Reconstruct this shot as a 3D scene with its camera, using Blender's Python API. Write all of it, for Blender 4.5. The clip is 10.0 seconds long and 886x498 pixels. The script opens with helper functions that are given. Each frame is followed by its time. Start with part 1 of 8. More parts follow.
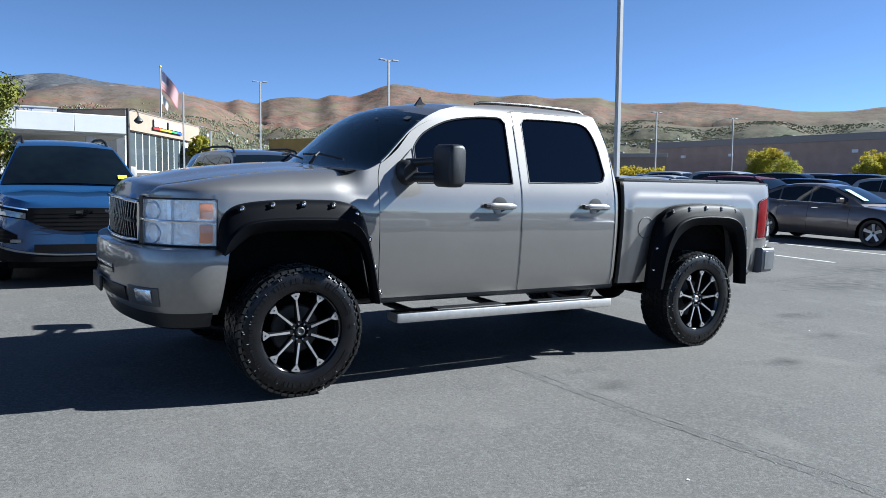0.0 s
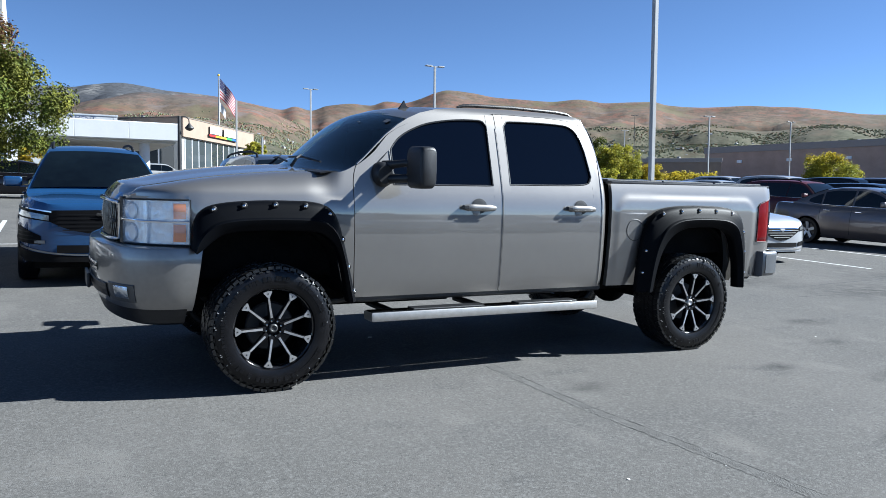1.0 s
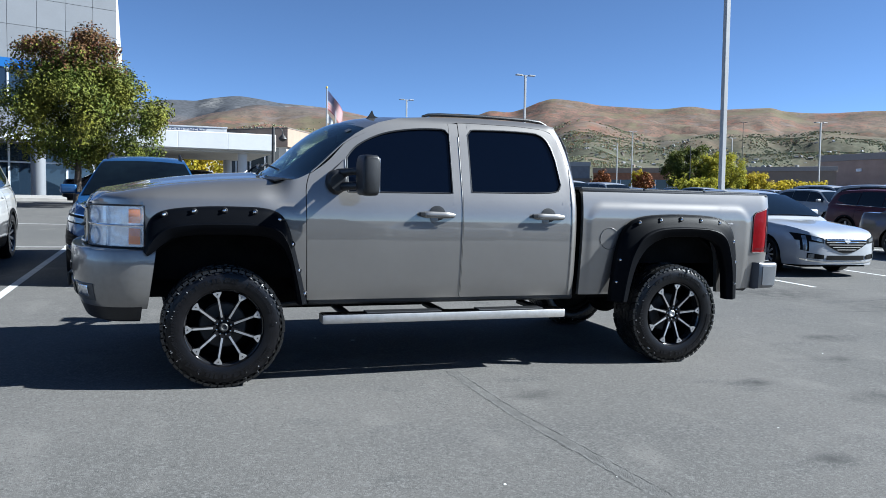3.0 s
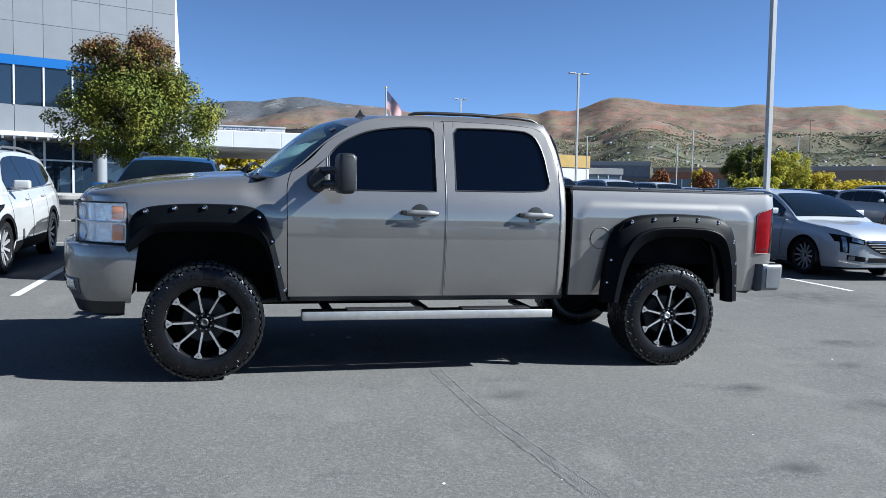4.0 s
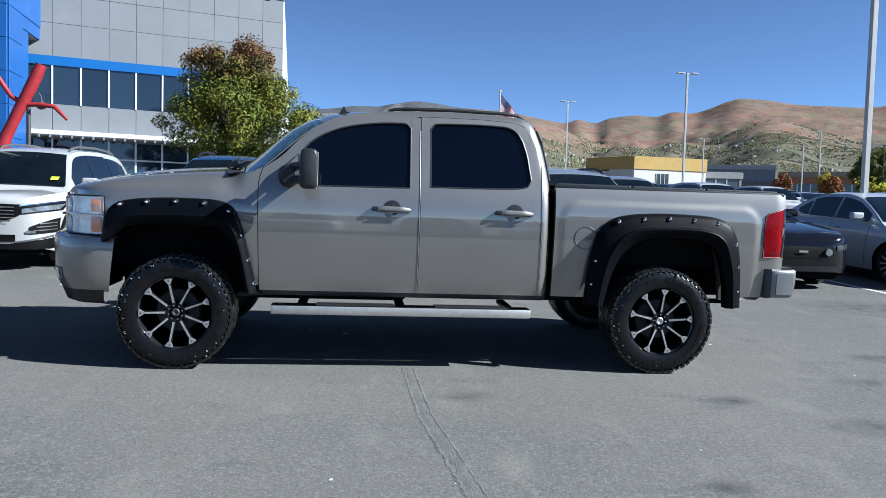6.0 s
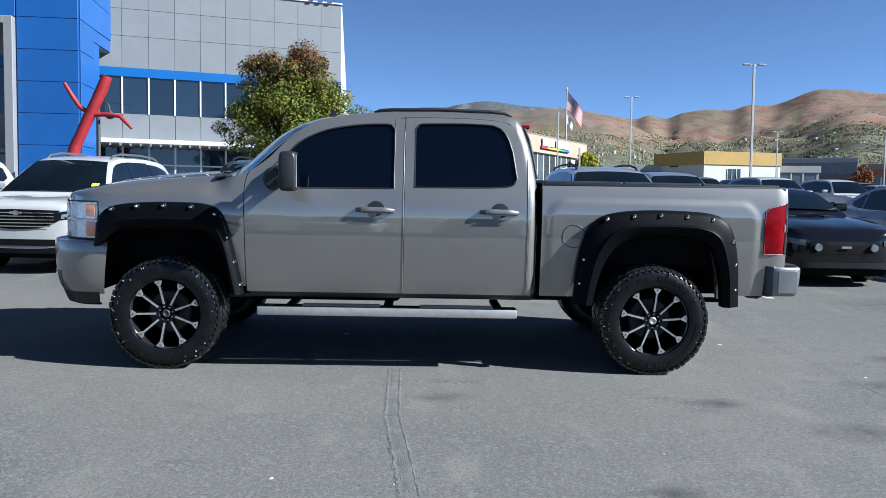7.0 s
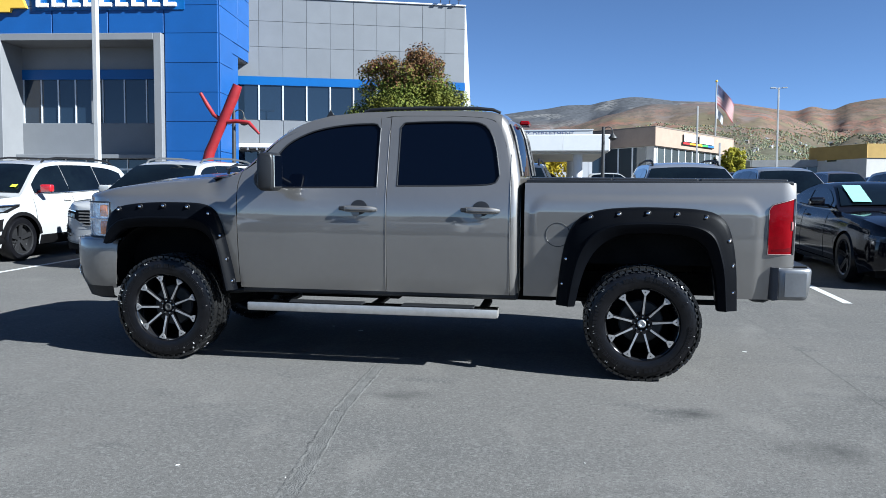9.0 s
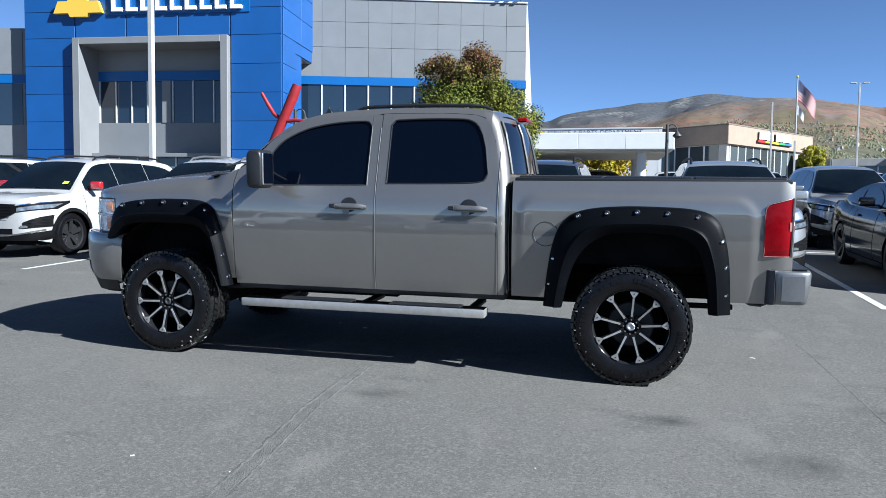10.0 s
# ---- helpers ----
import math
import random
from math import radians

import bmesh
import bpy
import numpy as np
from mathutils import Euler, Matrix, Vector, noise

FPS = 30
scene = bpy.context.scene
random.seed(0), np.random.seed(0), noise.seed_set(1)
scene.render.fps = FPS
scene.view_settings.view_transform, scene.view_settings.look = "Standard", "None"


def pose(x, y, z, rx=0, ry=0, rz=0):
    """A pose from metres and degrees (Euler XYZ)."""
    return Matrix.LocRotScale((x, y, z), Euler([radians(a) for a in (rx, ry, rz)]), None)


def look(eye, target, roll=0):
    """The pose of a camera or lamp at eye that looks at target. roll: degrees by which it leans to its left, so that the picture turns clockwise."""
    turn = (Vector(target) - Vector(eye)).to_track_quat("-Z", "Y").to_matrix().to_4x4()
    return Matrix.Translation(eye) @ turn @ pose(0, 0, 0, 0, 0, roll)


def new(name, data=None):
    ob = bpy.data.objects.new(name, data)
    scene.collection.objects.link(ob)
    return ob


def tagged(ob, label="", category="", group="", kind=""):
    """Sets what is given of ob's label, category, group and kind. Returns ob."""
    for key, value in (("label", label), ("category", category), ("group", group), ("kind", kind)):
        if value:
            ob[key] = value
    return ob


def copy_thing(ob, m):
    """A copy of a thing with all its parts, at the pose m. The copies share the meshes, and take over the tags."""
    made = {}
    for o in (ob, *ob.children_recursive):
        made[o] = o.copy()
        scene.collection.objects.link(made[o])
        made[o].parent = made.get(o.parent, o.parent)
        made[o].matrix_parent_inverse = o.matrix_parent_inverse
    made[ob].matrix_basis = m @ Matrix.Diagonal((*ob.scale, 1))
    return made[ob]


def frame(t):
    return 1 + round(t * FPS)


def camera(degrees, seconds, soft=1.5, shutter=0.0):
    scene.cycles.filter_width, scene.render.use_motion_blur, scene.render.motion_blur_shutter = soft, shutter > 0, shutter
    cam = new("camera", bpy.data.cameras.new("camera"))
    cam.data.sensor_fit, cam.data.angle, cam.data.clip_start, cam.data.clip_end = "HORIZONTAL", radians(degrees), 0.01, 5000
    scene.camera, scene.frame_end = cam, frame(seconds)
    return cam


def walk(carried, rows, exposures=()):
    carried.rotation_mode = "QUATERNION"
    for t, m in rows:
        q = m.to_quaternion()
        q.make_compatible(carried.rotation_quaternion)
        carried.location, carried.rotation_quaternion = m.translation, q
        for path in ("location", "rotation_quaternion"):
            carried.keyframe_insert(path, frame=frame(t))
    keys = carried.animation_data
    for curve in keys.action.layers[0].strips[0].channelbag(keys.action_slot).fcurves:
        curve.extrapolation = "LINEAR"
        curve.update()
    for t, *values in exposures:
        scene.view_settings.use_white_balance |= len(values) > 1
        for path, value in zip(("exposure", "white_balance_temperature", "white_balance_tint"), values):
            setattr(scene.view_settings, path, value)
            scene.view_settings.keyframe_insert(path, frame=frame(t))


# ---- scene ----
cam = camera(60.0, 10.0, soft=0.85)
# The lot slopes: LOT turns the level of the lot into the world.
LOT = pose(0, 0, 0, 2.26, 0.44, 0)
PATH = [
    (0, (-1.734, -5.473, 1.437), (-0.693, -3.777, 1.238), 2.0),
    (0.5, (-1.506, -5.624, 1.431), (-0.527, -3.891, 1.236), 1.9),
    (1, (-1.308, -5.808, 1.428), (-0.386, -4.043, 1.239), 1.9),
    (1.5, (-1.098, -6.005, 1.442), (-0.233, -4.211, 1.26), 1.8),
    (2, (-0.856, -6.126, 1.435), (-0.053, -4.303, 1.258), 1.7),
    (2.5, (-0.616, -6.239, 1.446), (0.126, -4.39, 1.272), 1.8),
    (4, (0.183, -6.507, 1.464), (0.713, -4.587, 1.283), 2.0),
    (4.5, (0.457, -6.581, 1.457), (0.914, -4.642, 1.273), 1.9),
    (5, (0.708, -6.645, 1.454), (1.093, -4.692, 1.267), 1.8),
    (5.5, (0.99, -6.637, 1.459), (1.301, -4.671, 1.269), 1.8),
    (5.7, (1.084, -6.628, 1.446), (1.368, -4.657, 1.261), 2.1),
    (7, (1.875, -6.655, 1.465), (1.935, -4.664, 1.277), 1.2),
    (7.5, (2.185, -6.674, 1.462), (2.153, -4.683, 1.273), 0.9),
    (8, (2.499, -6.7, 1.477), (2.373, -4.713, 1.289), 0.6),
    (8.5, (2.787, -6.625, 1.469), (2.567, -4.646, 1.278), 0.4),
    (9, (3.078, -6.554, 1.47), (2.768, -4.588, 1.276), 0.4),
    (9.5, (3.394, -6.498, 1.481), (2.996, -4.548, 1.283), 0.4),
    (10, (3.659, -6.384, 1.468), (3.173, -4.455, 1.269), 0.5),
]
walk(cam, [(t, LOT @ look(eye, target, roll)) for t, eye, target, roll in PATH], exposures=[(0, 1.74, 5680, 5), (10, 1.70, 5680, 5)])


# ---- world, sun, exposure ----
SUN = (LOT.to_3x3() @ Vector((2.0, -0.58, 1.45))).normalized()
elev, azim = math.asin(SUN.z), math.atan2(SUN.x, SUN.y)
world = bpy.data.worlds.new("world")
scene.world = world
world.use_nodes = True
wn = world.node_tree.nodes
sky = wn.new("ShaderNodeTexSky")
sky.sky_type, sky.sun_disc = "NISHITA", False
sky.sun_elevation, sky.sun_rotation = elev, azim
sky.altitude, sky.air_density, sky.dust_density, sky.ozone_density = 2500, 0.55, 0.05, 2.4
wn["Background"].inputs["Strength"].default_value = 0.052
world.node_tree.links.new(sky.outputs[0], wn["Background"].inputs["Color"])
sun = new("sun", bpy.data.lights.new("sun", "SUN"))
sun.data.energy, sun.data.angle, sun.data.color = 5.0, radians(0.53), (1.0, 0.96, 0.90)
sun.matrix_world = look(SUN * 100, (0, 0, 0))


# ---- tools ----
def part(name, bm, material, parent=None, label="", smooth=None, recalc=True):
    """Links a bmesh as one mesh object, under parent if given. smooth: angle in degrees under which edges are smooth."""
    if recalc:
        bmesh.ops.recalc_face_normals(bm, faces=bm.faces)
    if smooth:
        lim = radians(smooth)
        for f in bm.faces:
            f.smooth = True
        for e in bm.edges:
            e.smooth = len(e.link_faces) == 2 and e.calc_face_angle(0) < lim
    me = bpy.data.meshes.new(name)
    bm.to_mesh(me)
    bm.free()
    for m in material if isinstance(material, (list, tuple)) else [material]:
        me.materials.append(m)
    ob = new(name, me)
    if parent:
        ob.parent = parent
    if label:
        ob["label"] = label
    return ob


def thing(name, m, label, category, group="", kind=""):
    ob = new(name)
    ob.empty_display_size = 0.2
    ob.matrix_world = m
    return tagged(ob, label, category, group, kind)


def box(bm, x0, x1, y0, y1, z0, z1, bevel=0.0, mi=0, seg=1):
    m = Matrix.Translation(((x0 + x1) / 2, (y0 + y1) / 2, (z0 + z1) / 2)) @ Matrix.Diagonal((abs(x1 - x0), abs(y1 - y0), abs(z1 - z0), 1))
    r = bmesh.ops.create_cube(bm, size=1, matrix=m)
    faces = {f for v in r["verts"] for f in v.link_faces}
    for f in faces:
        f.material_index = mi
    if bevel:
        bmesh.ops.bevel(bm, geom=list({e for f in faces for e in f.edges}), offset=bevel, segments=seg, profile=0.6, affect="EDGES", material=mi)
    return bm


def tube(bm, p0, p1, r0, r1=None, n=12, caps=True, mi=0):
    p0, p1 = Vector(p0), Vector(p1)
    r1 = r0 if r1 is None else r1
    q = (p1 - p0).to_track_quat("Z", "Y").to_matrix()
    rings = []
    for p, r in ((p0, r0), (p1, r1)):
        rings.append([bm.verts.new(p + q @ Vector((r * math.cos(2 * math.pi * i / n), r * math.sin(2 * math.pi * i / n), 0))) for i in range(n)])
    for i in range(n):
        bm.faces.new((rings[0][i], rings[0][(i + 1) % n], rings[1][(i + 1) % n], rings[1][i])).material_index = mi
    if caps:
        bm.faces.new(rings[0][::-1]).material_index = mi
        bm.faces.new(rings[1]).material_index = mi
    return bm


def pipe(bm, pts, r, n=8, caps=True, mi=0):
    """A bent tube through pts; r: one radius or one for each point."""
    pts = [Vector(p) for p in pts]
    rs = r if isinstance(r, (list, tuple)) else [r] * len(pts)
    rings, side = [], None
    for i, p in enumerate(pts):
        d = (pts[min(i + 1, len(pts) - 1)] - pts[max(i - 1, 0)]).normalized()
        if side is None:
            side = d.orthogonal().normalized()
        side = (side - d * side.dot(d)).normalized()
        up = d.cross(side)
        rings.append([bm.verts.new(p + (side * math.cos(2 * math.pi * k / n) + up * math.sin(2 * math.pi * k / n)) * rs[i]) for k in range(n)])
    for a, b in zip(rings, rings[1:]):
        for k in range(n):
            bm.faces.new((a[k], a[(k + 1) % n], b[(k + 1) % n], b[k])).material_index = mi
    if caps:
        bm.faces.new(rings[0][::-1]).material_index = mi
        bm.faces.new(rings[-1]).material_index = mi
    return bm


def sheet(bm, rows, closed=False, mi=0):
    """A skin over rows of points (all of one length)."""
    vs = [[bm.verts.new(p) for p in r] for r in rows]
    for a, b in zip(vs, vs[1:]):
        k = len(a)
        for i in range(k if closed else k - 1):
            q = [a[i], a[(i + 1) % k], b[(i + 1) % k], b[i]]
            q = [v for j, v in enumerate(q) if all((v.co - w.co).length > 1e-6 for w in q[:j])]
            if len(q) > 2:
                try:
                    bm.faces.new(q).material_index = mi
                except ValueError:
                    pass
    return vs


def lathe(bm, profile, n=48, axis="Y", centre=(0, 0, 0), mi=0):
    """profile: (radius, height along the axis)."""
    c = Vector(centre)
    rows = []
    for i in range(n):
        a = 2 * math.pi * i / n
        row = []
        for r, h in profile:
            v = (r * math.cos(a), h, r * math.sin(a)) if axis == "Y" else (r * math.cos(a), r * math.sin(a), h) if axis == "Z" else (h, r * math.cos(a), r * math.sin(a))
            row.append(c + Vector(v))
        rows.append(row)
    vs = [[bm.verts.new(p) for p in row] for row in rows]
    for i in range(n):
        a, b = vs[i], vs[(i + 1) % n]
        for k in range(len(profile) - 1):
            bm.faces.new((a[k], b[k], b[k + 1], a[k + 1])).material_index = mi
    return bm


def prism(bm, outline, to3, depth, mi=0):
    """A plate: outline of (a, b), to3(a, b, d) gives the place at depth d."""
    f = [bm.verts.new(to3(a, b, 0.0)) for a, b in outline]
    g = [bm.verts.new(to3(a, b, depth)) for a, b in outline]
    bm.faces.new(f).material_index = mi
    bm.faces.new(g[::-1]).material_index = mi
    k = len(f)
    for i in range(k):
        bm.faces.new((f[i], g[i], g[(i + 1) % k], f[(i + 1) % k])).material_index = mi
    return bm


def thicken(bm, depth):
    bmesh.ops.recalc_face_normals(bm, faces=bm.faces)
    bmesh.ops.solidify(bm, geom=bm.faces[:], thickness=depth)
    return bm


def lerp(table, v):
    """Piecewise linear reading of ((key, value), ...)."""
    if v <= table[0][0]:
        return table[0][1]
    for (a, p), (b, q) in zip(table, table[1:]):
        if v <= b:
            return p + (q - p) * (v - a) / (b - a)
    return table[-1][1]


def glide(table, v):
    """Smooth reading of ((key, value), ...): monotone cubic pieces."""
    n = len(table)
    if v <= table[0][0]:
        return table[0][1]
    if v >= table[-1][0]:
        return table[-1][1]
    for i in range(n - 1):
        if v <= table[i + 1][0]:
            break
    x0, y0 = table[i]
    x1, y1 = table[i + 1]
    d = (y1 - y0) / (x1 - x0)
    dp = (y0 - table[i - 1][1]) / (x0 - table[i - 1][0]) if i else d
    dn = (table[i + 2][1] - y1) / (table[i + 2][0] - x1) if i + 2 < n else d
    m0 = 0 if dp * d <= 0 else 2 * dp * d / (dp + d)
    m1 = 0 if dn * d <= 0 else 2 * dn * d / (dn + d)
    if not i:
        m0 = d
    if i + 2 >= n:
        m1 = d
    h = x1 - x0
    s = (v - x0) / h
    return y0 * (1 + 2 * s) * (1 - s) ** 2 + m0 * h * s * (1 - s) ** 2 + y1 * s * s * (3 - 2 * s) + m1 * h * s * s * (s - 1)


def spread(a, b, step):
    n = max(1, round(abs(b - a) / step))
    return [a + (b - a) * i / n for i in range(n + 1)]


def level(x, y):
    """Height of the sloping lot, which flattens out far away."""
    r = math.hypot(x, y)
    s = 1.0 if r < 130 else 130 / r
    n = LOT.to_3x3() @ Vector((0, 0, 1))
    return -(n.x * x + n.y * y) * s / n.z


# ---- materials ----
def mat(name, colour, rough=0.5, metal=0.0, vary=0.0, scale=8.0, colour2=None, bump=0.0, bump_scale=60.0, coat=0.0, trans=0.0, ior=1.45, emit=None, spec=None, detail=4.0, rough_vary=0.0, random_vary=0.0, island=0.0, alpha=1.0, flake=0.0):
    m = bpy.data.materials.new(name)
    m.use_nodes = True
    nt = m.node_tree
    b = nt.nodes["Principled BSDF"]
    b.inputs["Base Color"].default_value = (*colour, 1)
    b.inputs["Roughness"].default_value = rough
    b.inputs["Metallic"].default_value = metal
    b.inputs["IOR"].default_value = ior
    b.inputs["Coat Weight"].default_value = coat
    b.inputs["Coat Roughness"].default_value = 0.03
    b.inputs["Transmission Weight"].default_value = trans
    b.inputs["Alpha"].default_value = alpha
    if spec is not None:
        b.inputs["Specular IOR Level"].default_value = spec
    if emit:
        b.inputs["Emission Color"].default_value = (*emit[0], 1)
        b.inputs["Emission Strength"].default_value = emit[1]
    tc = nt.nodes.new("ShaderNodeTexCoord")
    last = None
    if vary or colour2:
        n1 = nt.nodes.new("ShaderNodeTexNoise")
        n1.inputs["Scale"].default_value, n1.inputs["Detail"].default_value = scale, detail
        nt.links.new(tc.outputs["Object"], n1.inputs["Vector"])
        n2 = nt.nodes.new("ShaderNodeTexNoise")
        n2.inputs["Scale"].default_value, n2.inputs["Detail"].default_value = scale * 9, 3
        nt.links.new(tc.outputs["Object"], n2.inputs["Vector"])
        mx = nt.nodes.new("ShaderNodeMath")
        mx.operation, mx.inputs[1].default_value = "MULTIPLY_ADD", 0.45
        nt.links.new(n2.outputs["Fac"], mx.inputs[0])
        nt.links.new(n1.outputs["Fac"], mx.inputs[2])
        ramp = nt.nodes.new("ShaderNodeMapRange")
        ramp.inputs["From Min"].default_value, ramp.inputs["From Max"].default_value = 0.5, 0.95
        nt.links.new(mx.outputs[0], ramp.inputs["Value"])
        mix = nt.nodes.new("ShaderNodeMix")
        mix.data_type = "RGBA"
        lo = colour if colour2 else [c * (1 - vary) for c in colour]
        hi = colour2 if colour2 else [min(1, c * (1 + vary)) for c in colour]
        mix.inputs["A"].default_value, mix.inputs["B"].default_value = (*lo, 1), (*hi, 1)
        nt.links.new(ramp.outputs[0], mix.inputs["Factor"])
        last = mix.outputs["Result"]
        if rough_vary:
            rr = nt.nodes.new("ShaderNodeMapRange")
            rr.inputs["To Min"].default_value, rr.inputs["To Max"].default_value = rough - rough_vary, rough + rough_vary
            nt.links.new(n1.outputs["Fac"], rr.inputs["Value"])
            nt.links.new(rr.outputs[0], b.inputs["Roughness"])
    if random_vary or island:
        src = nt.nodes.new("ShaderNodeNewGeometry").outputs["Random Per Island"] if island else nt.nodes.new("ShaderNodeObjectInfo").outputs["Random"]
        amp = island or random_vary
        mr = nt.nodes.new("ShaderNodeMapRange")
        mr.inputs["To Min"].default_value, mr.inputs["To Max"].default_value = 1 - amp, 1 + amp
        nt.links.new(src, mr.inputs["Value"])
        hs = nt.nodes.new("ShaderNodeHueSaturation")
        hs.inputs["Color"].default_value = (*colour, 1)
        nt.links.new(mr.outputs[0], hs.inputs["Value"])
        if last:
            nt.links.new(last, hs.inputs["Color"])
        last = hs.outputs["Color"]
    if last:
        nt.links.new(last, b.inputs["Base Color"])
    if bump:
        bn = nt.nodes.new("ShaderNodeTexNoise")
        bn.inputs["Scale"].default_value, bn.inputs["Detail"].default_value = bump_scale, 6
        nt.links.new(tc.outputs["Object"], bn.inputs["Vector"])
        bu = nt.nodes.new("ShaderNodeBump")
        bu.inputs["Strength"].default_value, bu.inputs["Distance"].default_value = bump, 0.02
        nt.links.new(bn.outputs["Fac"], bu.inputs["Height"])
        nt.links.new(bu.outputs[0], b.inputs["Normal"])
    return m




def asphalt():
    """Weathered asphalt: broad worn patches, tyre-dark drifts and pale grit."""
    m = mat("asphalt", (0.089, 0.088, 0.086), 0.86, bump=0.26, bump_scale=240, spec=0.15)
    nt = m.node_tree
    b = nt.nodes["Principled BSDF"]
    tc = nt.nodes.new("ShaderNodeTexCoord")

    def fac(scale, lo, hi, detail, stretch=(1, 1, 1)):
        mp = nt.nodes.new("ShaderNodeMapping")
        mp.inputs["Scale"].default_value = stretch
        nt.links.new(tc.outputs["Object"], mp.inputs["Vector"])
        n = nt.nodes.new("ShaderNodeTexNoise")
        n.inputs["Scale"].default_value, n.inputs["Detail"].default_value = scale, detail
        nt.links.new(mp.outputs[0], n.inputs["Vector"])
        r = nt.nodes.new("ShaderNodeMapRange")
        r.inputs["From Min"].default_value, r.inputs["From Max"].default_value = lo, hi
        nt.links.new(n.outputs["Fac"], r.inputs["Value"])
        return r.outputs[0]

    def mixed(f, a, c):
        x = nt.nodes.new("ShaderNodeMix")
        x.data_type = "RGBA"
        nt.links.new(f, x.inputs["Factor"])
        for sock, v in (("A", a), ("B", c)):
            if isinstance(v, tuple):
                x.inputs[sock].default_value = (*v, 1)
            else:
                nt.links.new(v, x.inputs[sock])
        return x.outputs["Result"]

    c = mixed(fac(0.35, 0.35, 0.68, 6), (0.07684, 0.07537, 0.07168), (0.104, 0.099, 0.09296))
    c = mixed(fac(0.55, 0.50, 0.72, 6, (0.30, 1.5, 1)), c, (0.07345, 0.072, 0.07056))
    c = mixed(fac(2.6, 0.56, 0.70, 8, (1.0, 0.5, 1)), c, (0.1164, 0.1114, 0.1042))
    c = mixed(fac(1.7, 0.60, 0.72, 8, (0.6, 1.2, 1)), c, (0.06328, 0.063, 0.0616))
    c = mixed(fac(38, 0.50, 0.72, 3), c, (0.1299, 0.1271, 0.121))
    c = mixed(fac(95, 0.52, 0.74, 2), c, (0.1492, 0.1451, 0.14))
    c = mixed(fac(70, 0.54, 0.76, 2), c, (0.05424, 0.054, 0.05264))
    # soft oil stains: place on the lot, radius
    for x, y, r in ((2.02, -1.65, 0.20), (3.9, -1.72, 0.17), (4.5, -2.3, 0.26), (5.2, -1.2, 0.20), (6.0, -0.4, 0.30), (3.1, -3.2, 0.14), (7.2, -1.6, 0.4), (9.2, 1.0, 1.3), (11.8, 1.9, 1.7), (14.6, 1.2, 1.6), (17.5, 2.0, 1.8), (13.0, -0.6, 1.2), (8.0, 2.4, 1.0)):
        mp = nt.nodes.new("ShaderNodeMapping")
        mp.vector_type = "TEXTURE"
        mp.inputs["Location"].default_value = (x, y, level(x, y))
        mp.inputs["Scale"].default_value = (r * 1.35, r * 0.8, 1.0)
        nt.links.new(tc.outputs["Object"], mp.inputs["Vector"])
        gr = nt.nodes.new("ShaderNodeTexGradient")
        gr.gradient_type = "SPHERICAL"
        nt.links.new(mp.outputs[0], gr.inputs["Vector"])
        ml = nt.nodes.new("ShaderNodeMath")
        ml.operation, ml.use_clamp = "MULTIPLY", True
        nt.links.new(gr.outputs["Fac"], ml.inputs[0])
        nt.links.new(fac(5.0, 0.30, 0.62, 6), ml.inputs[1])
        c = mixed(ml.outputs[0], c, (0.040, 0.040, 0.039))
    nt.links.new(c, b.inputs["Base Color"])
    return m


ASPHALT = asphalt()
LINE_PAINT = mat("line_paint", (0.421, 0.421, 0.409), 0.7, vary=0.18, scale=6, bump=0.3, bump_scale=150)
CONCRETE = mat("concrete", (0.246, 0.234, 0.217), 0.85, vary=0.15, scale=2, bump=0.3)
PEWTER = mat("pewter_paint", (0.171, 0.162, 0.151), 0.45, metal=0.70, vary=0.04, scale=1.5, coat=1.0)
PEWTER.node_tree.nodes["Principled BSDF"].inputs["Coat IOR"].default_value = 1.95
BUMPER_PAINT = mat("dulled_pewter", (0.235, 0.230, 0.222), 0.34, metal=0.75, vary=0.10, scale=3, coat=0.8)
SATIN = mat("satin_silver", (0.20, 0.20, 0.197), 0.38, metal=0.8, vary=0.06, scale=4)
BLACK_PLASTIC = mat("black_plastic", (0.010, 0.0105, 0.012), 0.42, vary=0.2, scale=12, bump=0.08, bump_scale=400)
DARK_FLARE = mat("flare_plastic", (0.0012, 0.0016, 0.0027), 0.48, vary=0.2, scale=10, bump=0.03, bump_scale=500, spec=0.08)
UNDERBODY = mat("underbody", (0.006, 0.006, 0.006), 0.95, vary=0.4, scale=6, spec=0.1)
RUBBER = mat("rubber", (0.004, 0.004, 0.005), 0.30, vary=0.4, scale=18, bump=0.10, bump_scale=90, spec=0.35)
TREAD = mat("dusty_tread", (0.009, 0.009, 0.009), 0.34, vary=0.4, scale=14, bump=0.15, bump_scale=90)
GREY_FLECK = mat("grey_fleck", (0.20, 0.20, 0.20), 0.5, island=0.5)
TINT = mat("tinted_glass", (0.0010, 0.0020, 0.0055), 0.02, spec=0.32)
WINDSHIELD = mat("windshield_glass", (0.62, 0.80, 0.76), 0.0, trans=1.0, ior=1.45)
POLISHED = mat("polished_steel", (0.62, 0.61, 0.59), 0.10, metal=1.0)
MIRROR = mat("mirror_silver", (0.85, 0.86, 0.87), 0.07, metal=1.0)
DARK_CHROME = mat("dark_chrome", (0.40, 0.40, 0.40), 0.16, metal=1.0)
GRILLE_STEEL = mat("grille_steel", (0.20, 0.20, 0.195), 0.25, metal=0.9)
CHROME = mat("chrome", (0.75, 0.75, 0.75), 0.08, metal=1.0)
